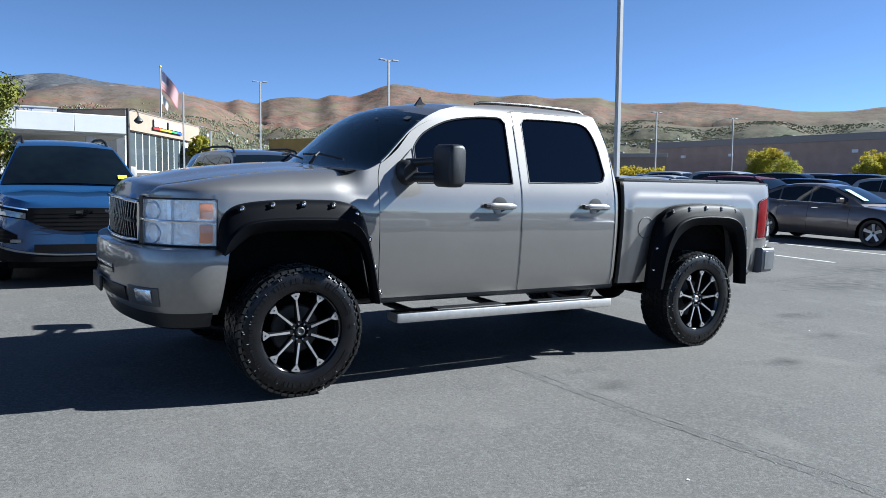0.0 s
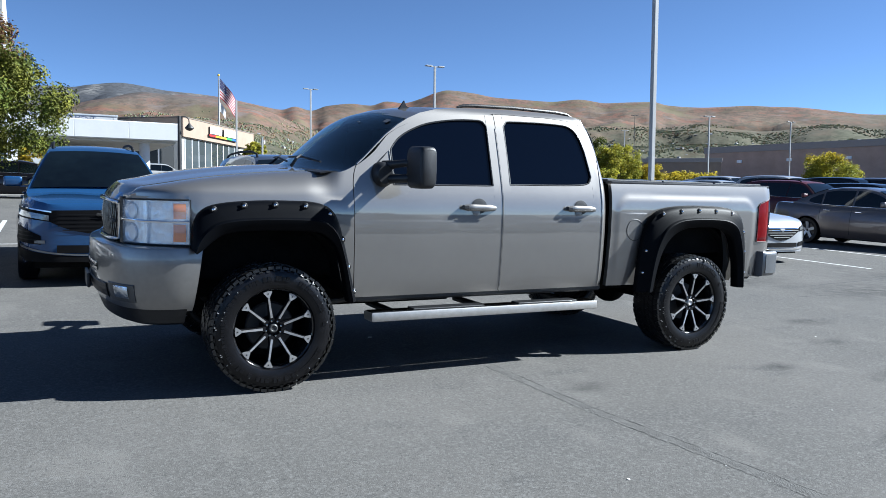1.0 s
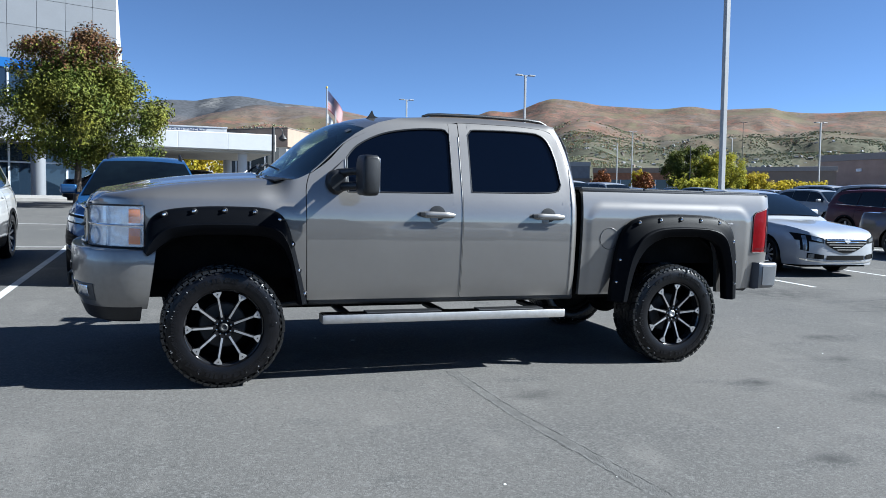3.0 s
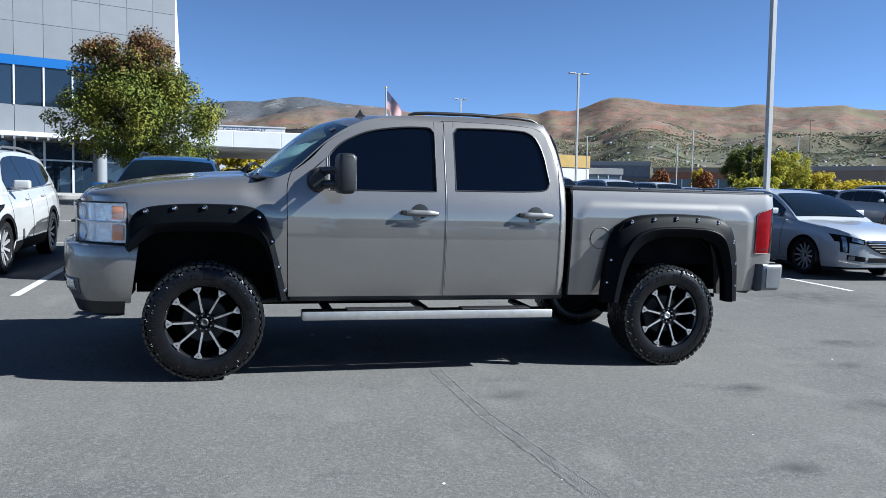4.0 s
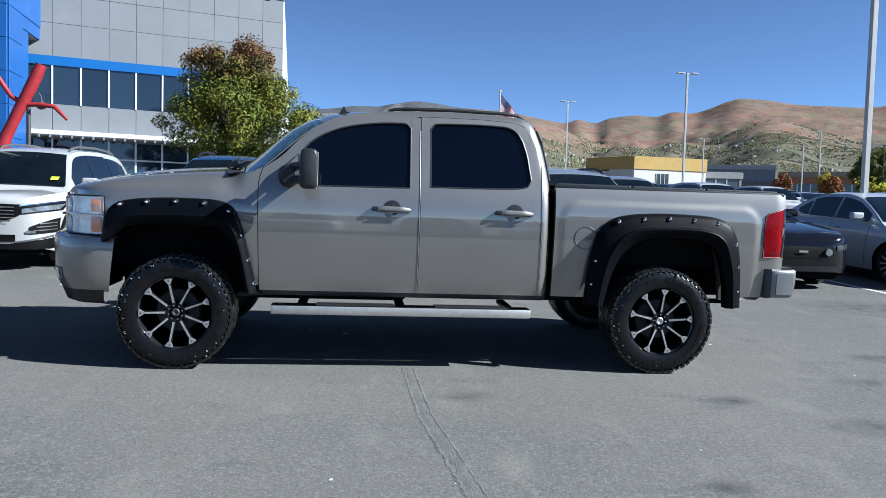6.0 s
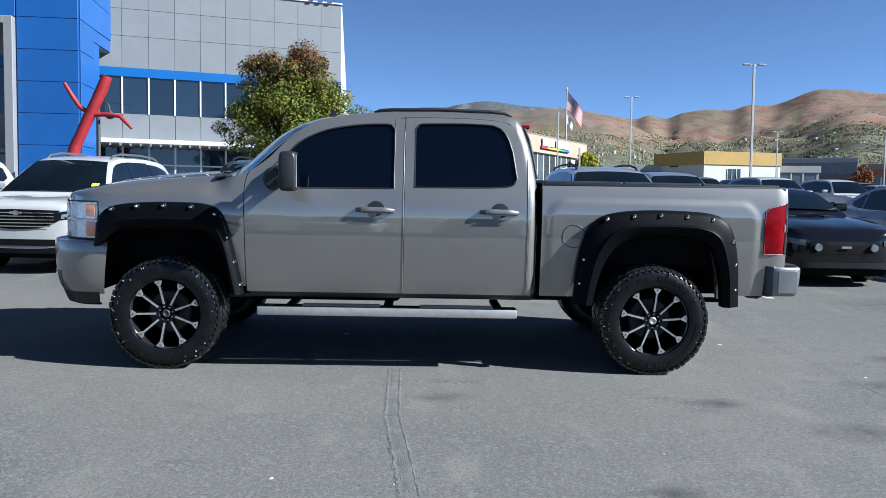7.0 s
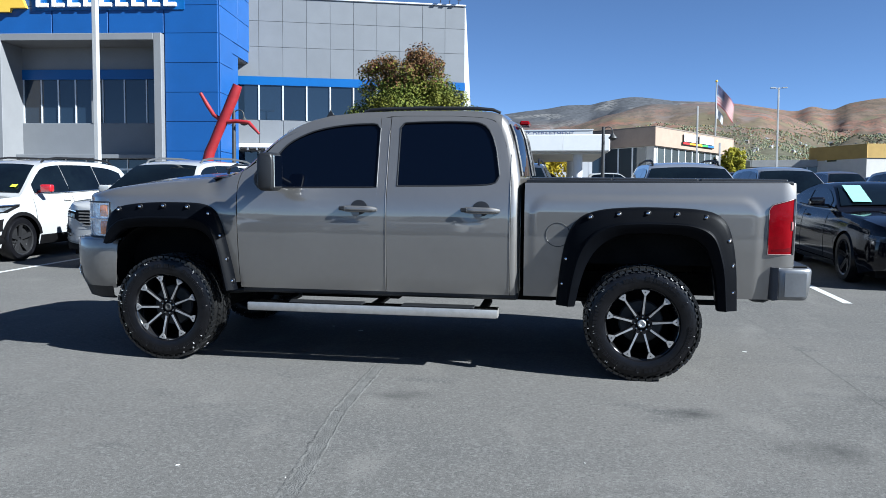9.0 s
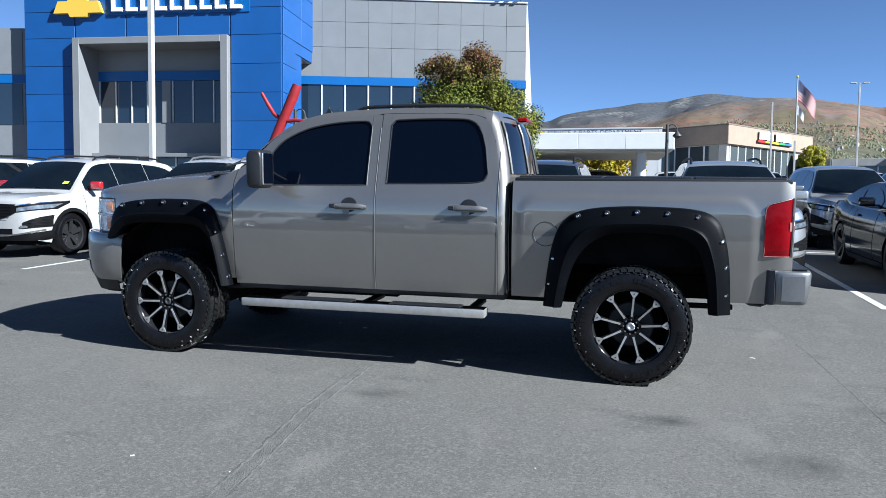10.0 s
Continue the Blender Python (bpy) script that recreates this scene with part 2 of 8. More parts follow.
BRUSHED = mat("brushed_steel", (0.46, 0.445, 0.42), 0.42, metal=0.75, vary=0.12, scale=20)
ALLOY = mat("machined_alloy", (0.44, 0.44, 0.44), 0.34, metal=0.75, vary=0.12, scale=30)
SPOKE_BLACK = mat("spoke_black", (0.006, 0.006, 0.007), 0.45, spec=0.15)
GLOSS_BLACK = mat("gloss_black", (0.010, 0.010, 0.011), 0.12, coat=0.6)
RED_LENS = mat("red_lens", (0.135, 0.0012, 0.004), 0.07, vary=0.15, scale=13, spec=0.14, bump=0.10, bump_scale=28)
CLEAR_LENS = mat("clear_lens", (0.66, 0.69, 0.72), 0.12, metal=0.85, coat=1.0, vary=0.3, scale=9, bump=1.0, bump_scale=11)
LAMP_BACK = mat("silvered_lamp", (0.88, 0.91, 0.95), 0.18, metal=0.6, vary=0.12, scale=22, bump=0.5, bump_scale=16)
LENS_GLASS = mat("lens_glass", (0.85, 0.9, 0.95), 0.02, alpha=0.16, spec=0.7)
AMBER = mat("amber_lens", (0.80, 0.24, 0.04), 0.15, coat=0.6, vary=0.08, scale=20)
WHITE_METAL = mat("white_pole_paint", (0.339, 0.339, 0.334), 0.45, vary=0.06, scale=3)
DARK_METAL = mat("dark_metal", (0.03, 0.03, 0.03), 0.5, vary=0.2)

# ---- the place: ground, mountains, buildings ----
def ground():
    bm = bmesh.new()
    ax = sorted(set([round(v, 2) for v in spread(-60, 90, 2.0)] + [-4000, -2500, -1500, -800, -400, -200, -120, -80, 110, 140, 200, 400, 800, 1500, 2500, 4000]))
    ay = sorted(set([round(v, 2) for v in spread(-40, 120, 2.0)] + [-4000, -2500, -1500, -800, -400, -200, -120, -70, 140, 200, 400, 800, 1500, 2500, 4000]))
    sheet(bm, [[(x, y, level(x, y)) for x in ax] for y in ay])
    return tagged(part("ground", bm, ASPHALT, smooth=60), "grey weathered asphalt car park sloping up towards the building", "ground", kind="structure")


ground()


def lot_strip(name, x0, y0, x1, y1, width, material, lift=0.004, step=0.5, wobble=0.0, label="", category="line"):
    """A painted or sealed strip that lies on the lot."""
    rng = random.Random(round(x0 * 100 + y0 * 10))
    a, b = Vector((x0, y0, 0)), Vector((x1, y1, 0))
    d = (b - a).normalized()
    n = Vector((-d.y, d.x, 0))
    rows = []
    for s in spread(0, (b - a).length, step):
        j = rng.uniform(-wobble, wobble)
        w = width * (1 + rng.uniform(-wobble, wobble) * 6)
        p = a + d * s + n * j
        rows.append([LOT @ Vector((*(p + n * (w / 2)).xy, lift)), LOT @ Vector((*(p - n * (w / 2)).xy, lift))])
    bm = bmesh.new()
    sheet(bm, rows)
    return tagged(part(name, bm, material), label, category, kind="structure")


STALLS = [-10.85, -7.95, -5.03, -2.15, 0.72, 3.57, 6.37, 9.2, 12.07, 14.95, 17.85, 20.7, 23.6]
for i, x in enumerate(STALLS):
    lot_strip(f"line_{i + 1}", x, 2.92, x + 0.03, 9.4, 0.10, LINE_PAINT, label="worn white parking stall line on the asphalt")
    lot_strip(f"line_{i + 21}", x, 9.5, x, 15.7, 0.10, LINE_PAINT, label="worn white parking stall line on the asphalt")
lot_strip("line_40", -13.7, 9.46, 26, 9.46, 0.10, LINE_PAINT, label="long white line between two rows of stalls")
lot_strip("line_41", -6.0, 16.3, -2.4, 15.95, 0.10, LINE_PAINT, wobble=0.01, label="worn white painted line on the asphalt")

# mountains: ridge line as azimuth and elevation in degrees
RIDGE = ((-70, 6.3), (-40, 6.0), (-20, 6.0), (-10, 5.8), (-6.5, 6.06), (-5.3, 6.5), (-3.2, 6.87), (-1.4, 7.06), (0.4, 7.3), (1.7, 7.3), (2.7, 7.5), (4.9, 7.78), (6.0, 7.68), (7.8, 7.43), (10.0, 7.3), (11.7, 7.1), (13.2, 6.83), (14.4, 6.6), (15.6, 6.44), (16.5, 6.68), (17.7, 6.42), (18.8, 6.78), (20.7, 7.0), (22.0, 6.9), (23.2, 7.22), (24.4, 7.12), (25.6, 7.42), (26.8, 7.89), (27.7, 8.08), (29.3, 7.93), (31.2, 7.58), (32.9, 7.44), (35.4, 7.26), (37.2, 7.4), (39.3, 7.1), (40.6, 7.12), (42.5, 7.1), (43.5, 6.85), (46.3, 6.63), (48.6, 6.65), (50.5, 6.52), (51.9, 6.43), (53.8, 6.14), (56.2, 5.79), (58.9, 5.68), (61.1, 5.87), (70, 5.6), (90, 5.2), (110, 4.0))
# a nearer range of hills that stands before the summits
NEAR_RIDGE = ((-70, 3.2), (-20, 3.4), (-8, 4.6), (-3, 5.3), (1, 6.0), (4, 6.75), (6.5, 7.25), (9, 7.18), (11.5, 6.95), (13.5, 6.6), (15.2, 6.1), (17, 5.3), (19, 4.55), (21, 4.2), (24, 4.6), (26.5, 5.5), (28.2, 6.2), (29.8, 6.55), (31.5, 6.15), (33.5, 5.5), (36, 5.15), (39, 5.5), (42, 5.2), (46, 5.45), (50, 5.0), (54, 5.2), (58, 4.8), (64, 4.9), (80, 4.2), (110, 3.0))
HUB = (1.0, -6.3, 1.45)


def hill_height(az, r):
    """Height of the hillside at an azimuth and distance from the lot."""
    e = math.tan(radians(glide(RIDGE, az)))
    s = max(0.0, min(1.0, (r - 260) / (2300 - 260)))
    base = level(130 * math.sin(radians(az)), 130 * math.cos(radians(az)))
    top = HUB[2] + 2300 * e
    x, y = r * math.sin(radians(az)), r * math.cos(radians(az))
    n = noise.fractal(Vector((x / 420, y / 420, 0.3)), 0.9, 2.1, 6)
    g = abs(noise.fractal(Vector((x / 260, y / 260, 4.3)), 1.0, 2.0, 5))
    far = 1580 + 120 * noise.noise(Vector((az / 9, 0.0, 7.0)))
    crest = (HUB[2] + far * math.tan(radians(glide(NEAR_RIDGE, az)))) - base
    q = max(0.0, (r - 260) / (far - 260))
    near = crest * (q ** 1.35 if q < 1 else max(0.0, 1 - 2.2 * (q - 1))) - g * 46 * min(1.0, q * 1.2) * (1 - math.exp(-((q - 1) / 0.10) ** 2)) + n * 5 * q
    if r <= 2300:
        shape = 0.55 * s ** 1.15 + 0.45 * s ** 2.2
        rough = 4 * s * (1 - s) + 0.02 * s
        return max(base + (top - base) * shape * 0.97 + 0.03 * (top - base) * (s > 0.97) * (s - 0.97) / 0.03 + (n * 38 - g * 50 - 4) * rough * (0.4 + s), base + near)
    return top - (r - 2300) * 0.25


def mountains():
    bm = bmesh.new()
    rs = [260, 300, 350, 400, 460, 520, 580, 650, 720, 800] + list(range(860, 2280, 45)) + [2280, 2300, 2500, 3000]
    rows = []
    for az in spread(-70, 110, 0.25):
        c, s = math.cos(radians(az)), math.sin(radians(az))
        rows.append([(HUB[0] + r * s, HUB[1] + r * c, hill_height(az, r) if r > 260 else level(130 * s, 130 * c) - 2) for r in rs])
    sheet(bm, rows)
    m = bpy.data.materials.new("autumn_hillside")
    m.use_nodes = True
    nt = m.node_tree
    b = nt.nodes["Principled BSDF"]
    b.inputs["Roughness"].default_value = 0.95
    b.inputs["Specular IOR Level"].default_value = 0.1
    tc = nt.nodes.new("ShaderNodeTexCoord")

    def noise_fac(scale, lo, hi, detail=6):
        n = nt.nodes.new("ShaderNodeTexNoise")
        n.inputs["Scale"].default_value, n.inputs["Detail"].default_value = scale, detail
        nt.links.new(tc.outputs["Object"], n.inputs["Vector"])
        r = nt.nodes.new("ShaderNodeMapRange")
        r.inputs["From Min"].default_value, r.inputs["From Max"].default_value = lo, hi
        nt.links.new(n.outputs["Fac"], r.inputs["Value"])
        return r.outputs[0]

    def mixed(fac, a, bb):
        x = nt.nodes.new("ShaderNodeMix")
        x.data_type = "RGBA"
        nt.links.new(fac, x.inputs["Factor"])
        for sock, v in (("A", a), ("B", bb)):
            if isinstance(v, tuple):
                x.inputs[sock].default_value = (*v, 1)
            else:
                nt.links.new(v, x.inputs[sock])
        return x.outputs["Result"]

    # muted tones: distance haze is put into the scrub colours
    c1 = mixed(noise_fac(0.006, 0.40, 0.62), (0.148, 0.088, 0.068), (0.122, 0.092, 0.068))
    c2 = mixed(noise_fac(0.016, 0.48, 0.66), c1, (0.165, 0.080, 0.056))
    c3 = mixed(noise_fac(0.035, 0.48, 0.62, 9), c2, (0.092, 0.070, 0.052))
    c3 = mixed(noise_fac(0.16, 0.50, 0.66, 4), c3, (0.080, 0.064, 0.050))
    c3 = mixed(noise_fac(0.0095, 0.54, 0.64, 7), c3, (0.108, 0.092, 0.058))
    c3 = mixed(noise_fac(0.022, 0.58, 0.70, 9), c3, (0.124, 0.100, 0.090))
    # bare grey rock and dark firs high on one summit, bluish with painted haze
    sep = nt.nodes.new("ShaderNodeSeparateXYZ")
    nt.links.new(tc.outputs["Object"], sep.inputs[0])
    mr = nt.nodes.new("ShaderNodeMapRange")
    mr.inputs["From Min"].default_value, mr.inputs["From Max"].default_value = 150, 235
    nt.links.new(sep.outputs["Z"], mr.inputs["Value"])
    mx = nt.nodes.new("ShaderNodeMapRange")
    mx.inputs["From Min"].default_value, mx.inputs["From Max"].default_value = 540, 300
    nt.links.new(sep.outputs["X"], mx.inputs["Value"])
    mm = nt.nodes.new("ShaderNodeMath")
    mm.operation = "MULTIPLY"
    nt.links.new(mr.outputs[0], mm.inputs[0])
    nt.links.new(mx.outputs[0], mm.inputs[1])
    # greener slopes low down, where gardens and irrigated trees stand
    tilt = nt.nodes.new("ShaderNodeMath")
    tilt.operation, tilt.inputs[1].default_value = "MULTIPLY_ADD", -0.07
    nt.links.new(sep.outputs["X"], tilt.inputs[0])
    nt.links.new(sep.outputs["Z"], tilt.inputs[2])
    low = nt.nodes.new("ShaderNodeMapRange")
    low.inputs["From Min"].default_value, low.inputs["From Max"].default_value = 105, 40
    nt.links.new(tilt.outputs[0], low.inputs["Value"])
    lm = nt.nodes.new("ShaderNodeMath")
    lm.operation, lm.inputs[1].default_value = "MULTIPLY", 0.85
    nt.links.new(low.outputs[0], lm.inputs[0])
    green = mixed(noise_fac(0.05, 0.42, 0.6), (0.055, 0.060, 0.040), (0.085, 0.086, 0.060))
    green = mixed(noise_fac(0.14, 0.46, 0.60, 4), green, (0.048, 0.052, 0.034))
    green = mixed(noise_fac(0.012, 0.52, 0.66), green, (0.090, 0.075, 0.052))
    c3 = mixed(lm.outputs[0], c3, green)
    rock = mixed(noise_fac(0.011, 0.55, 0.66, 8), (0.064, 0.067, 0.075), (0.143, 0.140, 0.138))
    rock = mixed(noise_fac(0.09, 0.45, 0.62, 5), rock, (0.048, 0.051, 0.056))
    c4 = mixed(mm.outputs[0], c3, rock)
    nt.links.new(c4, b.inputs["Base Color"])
    rel = nt.nodes.new("ShaderNodeTexNoise")
    rel.inputs["Scale"].default_value, rel.inputs["Detail"].default_value = 0.02, 9
    nt.links.new(tc.outputs["Object"], rel.inputs["Vector"])
    bu = nt.nodes.new("ShaderNodeBump")
    bu.inputs["Strength"].default_value, bu.inputs["Distance"].default_value = 0.30, 14
    nt.links.new(rel.outputs["Fac"], bu.inputs["Height"])
    nt.links.new(bu.outputs[0], b.inputs["Normal"])
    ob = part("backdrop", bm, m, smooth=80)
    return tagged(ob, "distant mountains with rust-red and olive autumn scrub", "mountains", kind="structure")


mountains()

# ---- buildings ----
WHITE_PANEL = mat("white_panel", (0.143, 0.150, 0.160), 0.42, vary=0.05, scale=1.2, random_vary=0.035)
BLUE_PANEL = mat("blue_panel", (0.0085, 0.0600, 0.2088), 0.45, vary=0.06, scale=1.0, random_vary=0.05)
BLUE_BAND = mat("blue_band", (0.00585, 0.076, 0.246), 0.4, vary=0.05, scale=1.0)
GREY_WALL = mat("grey_render", (0.28, 0.28, 0.275), 0.8, vary=0.08, scale=1.2, bump=0.2)
OFFICE_GLASS = mat("office_glass", (0.010, 0.018, 0.030), 0.03, spec=1.0, random_vary=0.3)
SHOP_GLASS = mat("shop_glass", (0.045, 0.055, 0.06), 0.05, spec=0.7, random_vary=0.4)
MULLION = mat("mullion", (0.55, 0.56, 0.57), 0.4, metal=0.3)
PORTAL_GREY = mat("portal_grey", (0.158, 0.161, 0.167), 0.45, vary=0.05, scale=1.2)
CANOPY_WHITE = mat("canopy_white", (0.496, 0.503, 0.509), 0.45, vary=0.04, scale=1.0, random_vary=0.03)
TAN_STUCCO = mat("tan_stucco", (0.257, 0.193, 0.146), 0.85, vary=0.08, scale=1.0, bump=0.2)
CREAM_WALL = mat("cream_wall", (0.421, 0.409, 0.38), 0.8, vary=0.06, scale=1.0)
YELLOW_STUCCO = mat("yellow_stucco", (0.328, 0.217, 0.0643), 0.85, vary=0.1, scale=0.8)
WARE_TRIM = mat("pale_parapet", (0.30, 0.265, 0.24), 0.85, vary=0.1)
BROWN_BRICK = mat("brown_block", (0.40, 0.285, 0.222), 0.9, vary=0.12, scale=0.6, bump=0.25, bump_scale=20)
BROWN_TRIM = mat("brown_trim", (0.14, 0.117, 0.0998), 0.85, vary=0.1)
ORANGE_BRICK = mat("orange_brick", (0.2895, 0.1316, 0.0702), 0.9, vary=0.2, scale=1.5)
SLATE_WALL = mat("slate_wall", (0.15, 0.158, 0.176), 0.8, vary=0.15, scale=1.0)
FADED = mat("faded_lettering", (0.025, 0.04, 0.12), 0.6)
BLACK_SIGN = mat("black_sign", (0.02, 0.02, 0.02), 0.4)
SIGN_WHITE = mat("sign_white", (0.82, 0.82, 0.82), 0.4)
GOLD = mat("gold_sign", (0.75, 0.48, 0.06), 0.35, metal=0.3)
PAINT = {k: mat(f"sign_{k}", c, 0.5) for k, c in (("red", (0.55, 0.02, 0.02)), ("orange", (0.7, 0.25, 0.02)), ("yellow", (0.7, 0.55, 0.03)), ("green", (0.05, 0.35, 0.08)), ("blue", (0.03, 0.12, 0.5)))}


def slab(name, parent, material, x0, x1, y0, y1, z0, z1, bevel=0.0, label=""):
    return part(name, box(bmesh.new(), x0, x1, y0, y1, z0, z1, bevel), material, parent, label)


def writing(text, m, size, material, parent, name="lettering", width=None):
    cu = bpy.data.curves.new(name, "FONT")
    cu.body, cu.size, cu.extrude, cu.align_x = text, size, 0.03, "LEFT"
    tmp = bpy.data.objects.new("tmp", cu)
    scene.collection.objects.link(tmp)
    bpy.context.view_layer.update()
    me = bpy.data.meshes.new_from_object(tmp)
    bpy.data.objects.remove(tmp)
    if width:
        w = max(v.co.x for v in me.vertices) - min(v.co.x for v in me.vertices)
        for v in me.vertices:
            v.co.x *= width / w
    me.materials.clear()
    me.materials.append(material)
    ob = new(name, me)
    ob.parent = parent
    ob.matrix_basis = m
    return ob


# the dealership: a blue entrance tower and a white wing with a window band
tower = thing("dealership_tower", pose(-14.2, 30.6, 0, 0, 0, 6), "tall blue panelled entrance tower with a white portal", "building")
slab("wall", tower, BLUE_PANEL, -14.75, -11.75, 0.06, 3.2, 0.6, 9.85)
slab("wall", tower, BLUE_PANEL, -3.0, -0.2, 0.06, 3.2, 0.6, 9.85)
slab("wall", tower, BLUE_PANEL, -14.75, -0.2, 0.06, 3.2, 9.85, 14.2)
slab("side_wall", tower, BLUE_PANEL, -0.24, -0.16, 0.1, 2.1, 0.6, 9.25)
slab("overhang", tower, BLUE_PANEL, -3.0, -0.16, 3.2, 6.0, 9.25, 14.2)
slab("overhang", tower, BLUE_PANEL, -0.24, -0.16, 0.1, 3.2, 9.25, 14.2)
slab("soffit", tower, PORTAL_GREY, -3.0, -0.25, 2.1, 5.95, 9.19, 9.25)
ys = [0.9, 2.39, 3.88, 5.38, 6.87, 8.36, 9.85, 11.25, 12.6, 14.0]
for x0, x1, zmin in ((-14.75, -11.8, 0), (-2.95, -0.2, 0), (-11.75, -8.85, 9.5), (-8.8, -5.9, 9.5), (-5.85, -3.0, 9.5)):
    for z0, z1 in zip(ys, ys[1:]):
        if z0 >= zmin:
            o = part("panel", box(bmesh.new(), x0 + 0.012, x1 - 0.012, 0.0, 0.07, z0 + 0.012, z1 - 0.012, 0.008), BLUE_PANEL, tower)
for z0, z1 in zip(ys, ys[1:]):
    for k in range(2 if z0 > 9.5 else 1):
        dy = 2.9 if z0 > 9.5 else 2.0
        part("panel", box(bmesh.new(), -0.16, -0.12, 0.08 + k * dy + 0.012, 0.08 + (k + 1) * dy - 0.012, max(z0, 0.9) + 0.012, z1 - 0.012, 0.008), BLUE_PANEL, tower)
for x0, x1, z0, z1 in ((-11.75, -11.35, 0.6, 9.8), (-3.40, -3.0, 0.6, 9.8), (-11.35, -3.40, 9.45, 9.8)):
    slab("portal_frame", tower, PORTAL_GREY, x0, x1, -0.35, 1.7, z0, z1, 0.02, "white portal frame")
slab("portal_back", tower, PORTAL_GREY, -11.35, -3.40, 1.5, 1.7, 8.28, 9.45, 0, "grey back wall of the portal")
slab("portal_band", tower, BLUE_BAND, -11.35, -3.40, 1.42, 1.7, 7.76, 8.28, 0, "blue band over the windows")
slab("portal_sill", tower, WHITE_PANEL, -11.35, -3.40, 1.40, 1.7, 3.75, 5.45, 0.01)
slab("portal_ledge", tower, WHITE_PANEL, -11.35, -3.40, 0.7, 1.7, 3.55, 3.75, 0.01)
slab("portal_reveal", tower, PORTAL_GREY, -7.55, -7.05, 1.36, 1.7, 5.45, 7.76, 0.01, "grey pier between the portal windows")
for x0 in (-11.33, -10.35, -9.42, -8.48, -6.98, -5.80, -4.60):
    x1 = x0 + (0.91 if x0 < -7.5 else 1.16)
    slab("window", tower, OFFICE_GLASS, x0 + 0.03, x1 - 0.03, 1.55, 1.6, 5.45, 7.76)
    slab("mullion", tower, MULLION, x0 - 0.03, x0 + 0.03, 1.48, 1.6, 5.45, 7.76)
for k in range(7):
    x0 = -11.30 + k * 1.13
    slab("shop_window", tower, OFFICE_GLASS, x0 + 0.03, x0 + 1.10, 1.45, 1.5, 0.7, 3.55)
    slab("mullion", tower, MULLION, x0 - 0.03, x0 + 0.03, 1.38, 1.5, 0.7, 3.55)
    slab("window_transom", tower, MULLION, x0 + 0.03, x0 + 1.10, 1.39, 1.5, 2.95, 3.05)
# the sign over the portal: plain bars and a gold plaque
bm = bmesh.new()
prism(bm, ((-12.85, 11.12), (-12.0, 11.12), (-11.9, 10.92), (-10.95, 10.92), (-10.85, 11.12), (-10.05, 11.12), (-10.3, 11.75), (-10.9, 11.75), (-11.0, 11.95), (-11.95, 11.95), (-12.05, 11.75), (-12.6, 11.75)), lambda a, b, d: (a, -0.25 + d, b), 0.25)
part("sign_plaque", bm, GOLD, tower, "gold emblem plaque")
slab("sign_backing", tower, BLUE_BAND, -9.85, -1.9, -0.05, 0.0, 11.02, 12.5, 0.0, "bright blue sign backing")
for k in range(9):
    x0 = -9.6 + k * 0.83
    slab("sign_bar", tower, SIGN_WHITE, x0 + 0.04, x0 + 0.22, -0.2, -0.05, 11.16, 12.2, 0.02, "white raised sign letter block")
    slab("sign_bar", tower, SIGN_WHITE, x0 + 0.22, x0 + 0.68, -0.2, -0.05, 11.16, 11.36, 0.02, "white raised sign letter block")

wing = thing("dealership_wing", pose(-15.0, 35.5, 0, 0, 0, 18), "two-storey white panelled showroom wing with a blue band", "building")
slab("wall", wing, WHITE_PANEL, -1.5, 12.7, 0.06, 9.0, 0.9, 12.95)
px = [-2.0 + 1.35 * k for k in range(11)] + [12.7]
for x0, x1 in zip(px, px[1:]):
    for z0, z1 in ((8.5, 10.2), (10.2, 11.65), (11.65, 12.98)):
        part("panel", box(bmesh.new(), x0 + 0.008, x1 - 0.008, 0.0, 0.07, z0 + 0.008, z1 - 0.008, 0.005), WHITE_PANEL, wing)
    part("panel", box(bmesh.new(), x0 + 0.012, x1 - 0.012, 0.0, 0.07, 4.62, 6.03, 0.01), WHITE_PANEL, wing)
slab("coping", wing, MULLION, -1.5, 12.75, -0.08, 9.0, 12.98, 13.08, 0.02)
slab("band", wing, BLUE_BAND, -1.5, 12.72, -0.06, 0.07, 8.02, 8.5, 0.01, "bright blue band above the windows")
for k in range(10):
    x0 = -0.65 + k * 1.35
    x1 = min(x0 + 1.35, 12.7)
    slab("window", wing, OFFICE_GLASS, x0 + 0.04, x1 - 0.04, 0.02, 0.05, 6.05, 8.02)
    slab("mullion", wing, MULLION, x0 - 0.04, x0 + 0.04, -0.04, 0.06, 6.03, 8.02)
    slab("shop_window", wing, OFFICE_GLASS, x0 + 0.04, x1 - 0.04, 0.02, 0.05, 1.2, 4.2)
    slab("mullion", wing, MULLION, x0 - 0.05, x0 + 0.05, -0.04, 0.06, 1.0, 4.3)
    slab("window_transom", wing, MULLION, x0 + 0.05, x1 - 0.05, -0.03, 0.055, 3.25, 3.33)
slab("canopy", wing, MULLION, -1.0, 12.7, -1.2, 0.05, 4.35, 4.6, 0.03, "slim metal entrance canopy")
for k in range(27):
    slab("canopy_fin", wing, WHITE_PANEL, -0.9 + k * 0.5, -0.8 + k * 0.5, -1.25, -0.2, 4.22, 4.35)
bm = bmesh.new()
tube(bm, (8.5, -1.6, 1.0), (8.5, -1.6, 4.5), 0.34, n=24)
part("column", bm, WHITE_PANEL, wing, "round white column", 40)
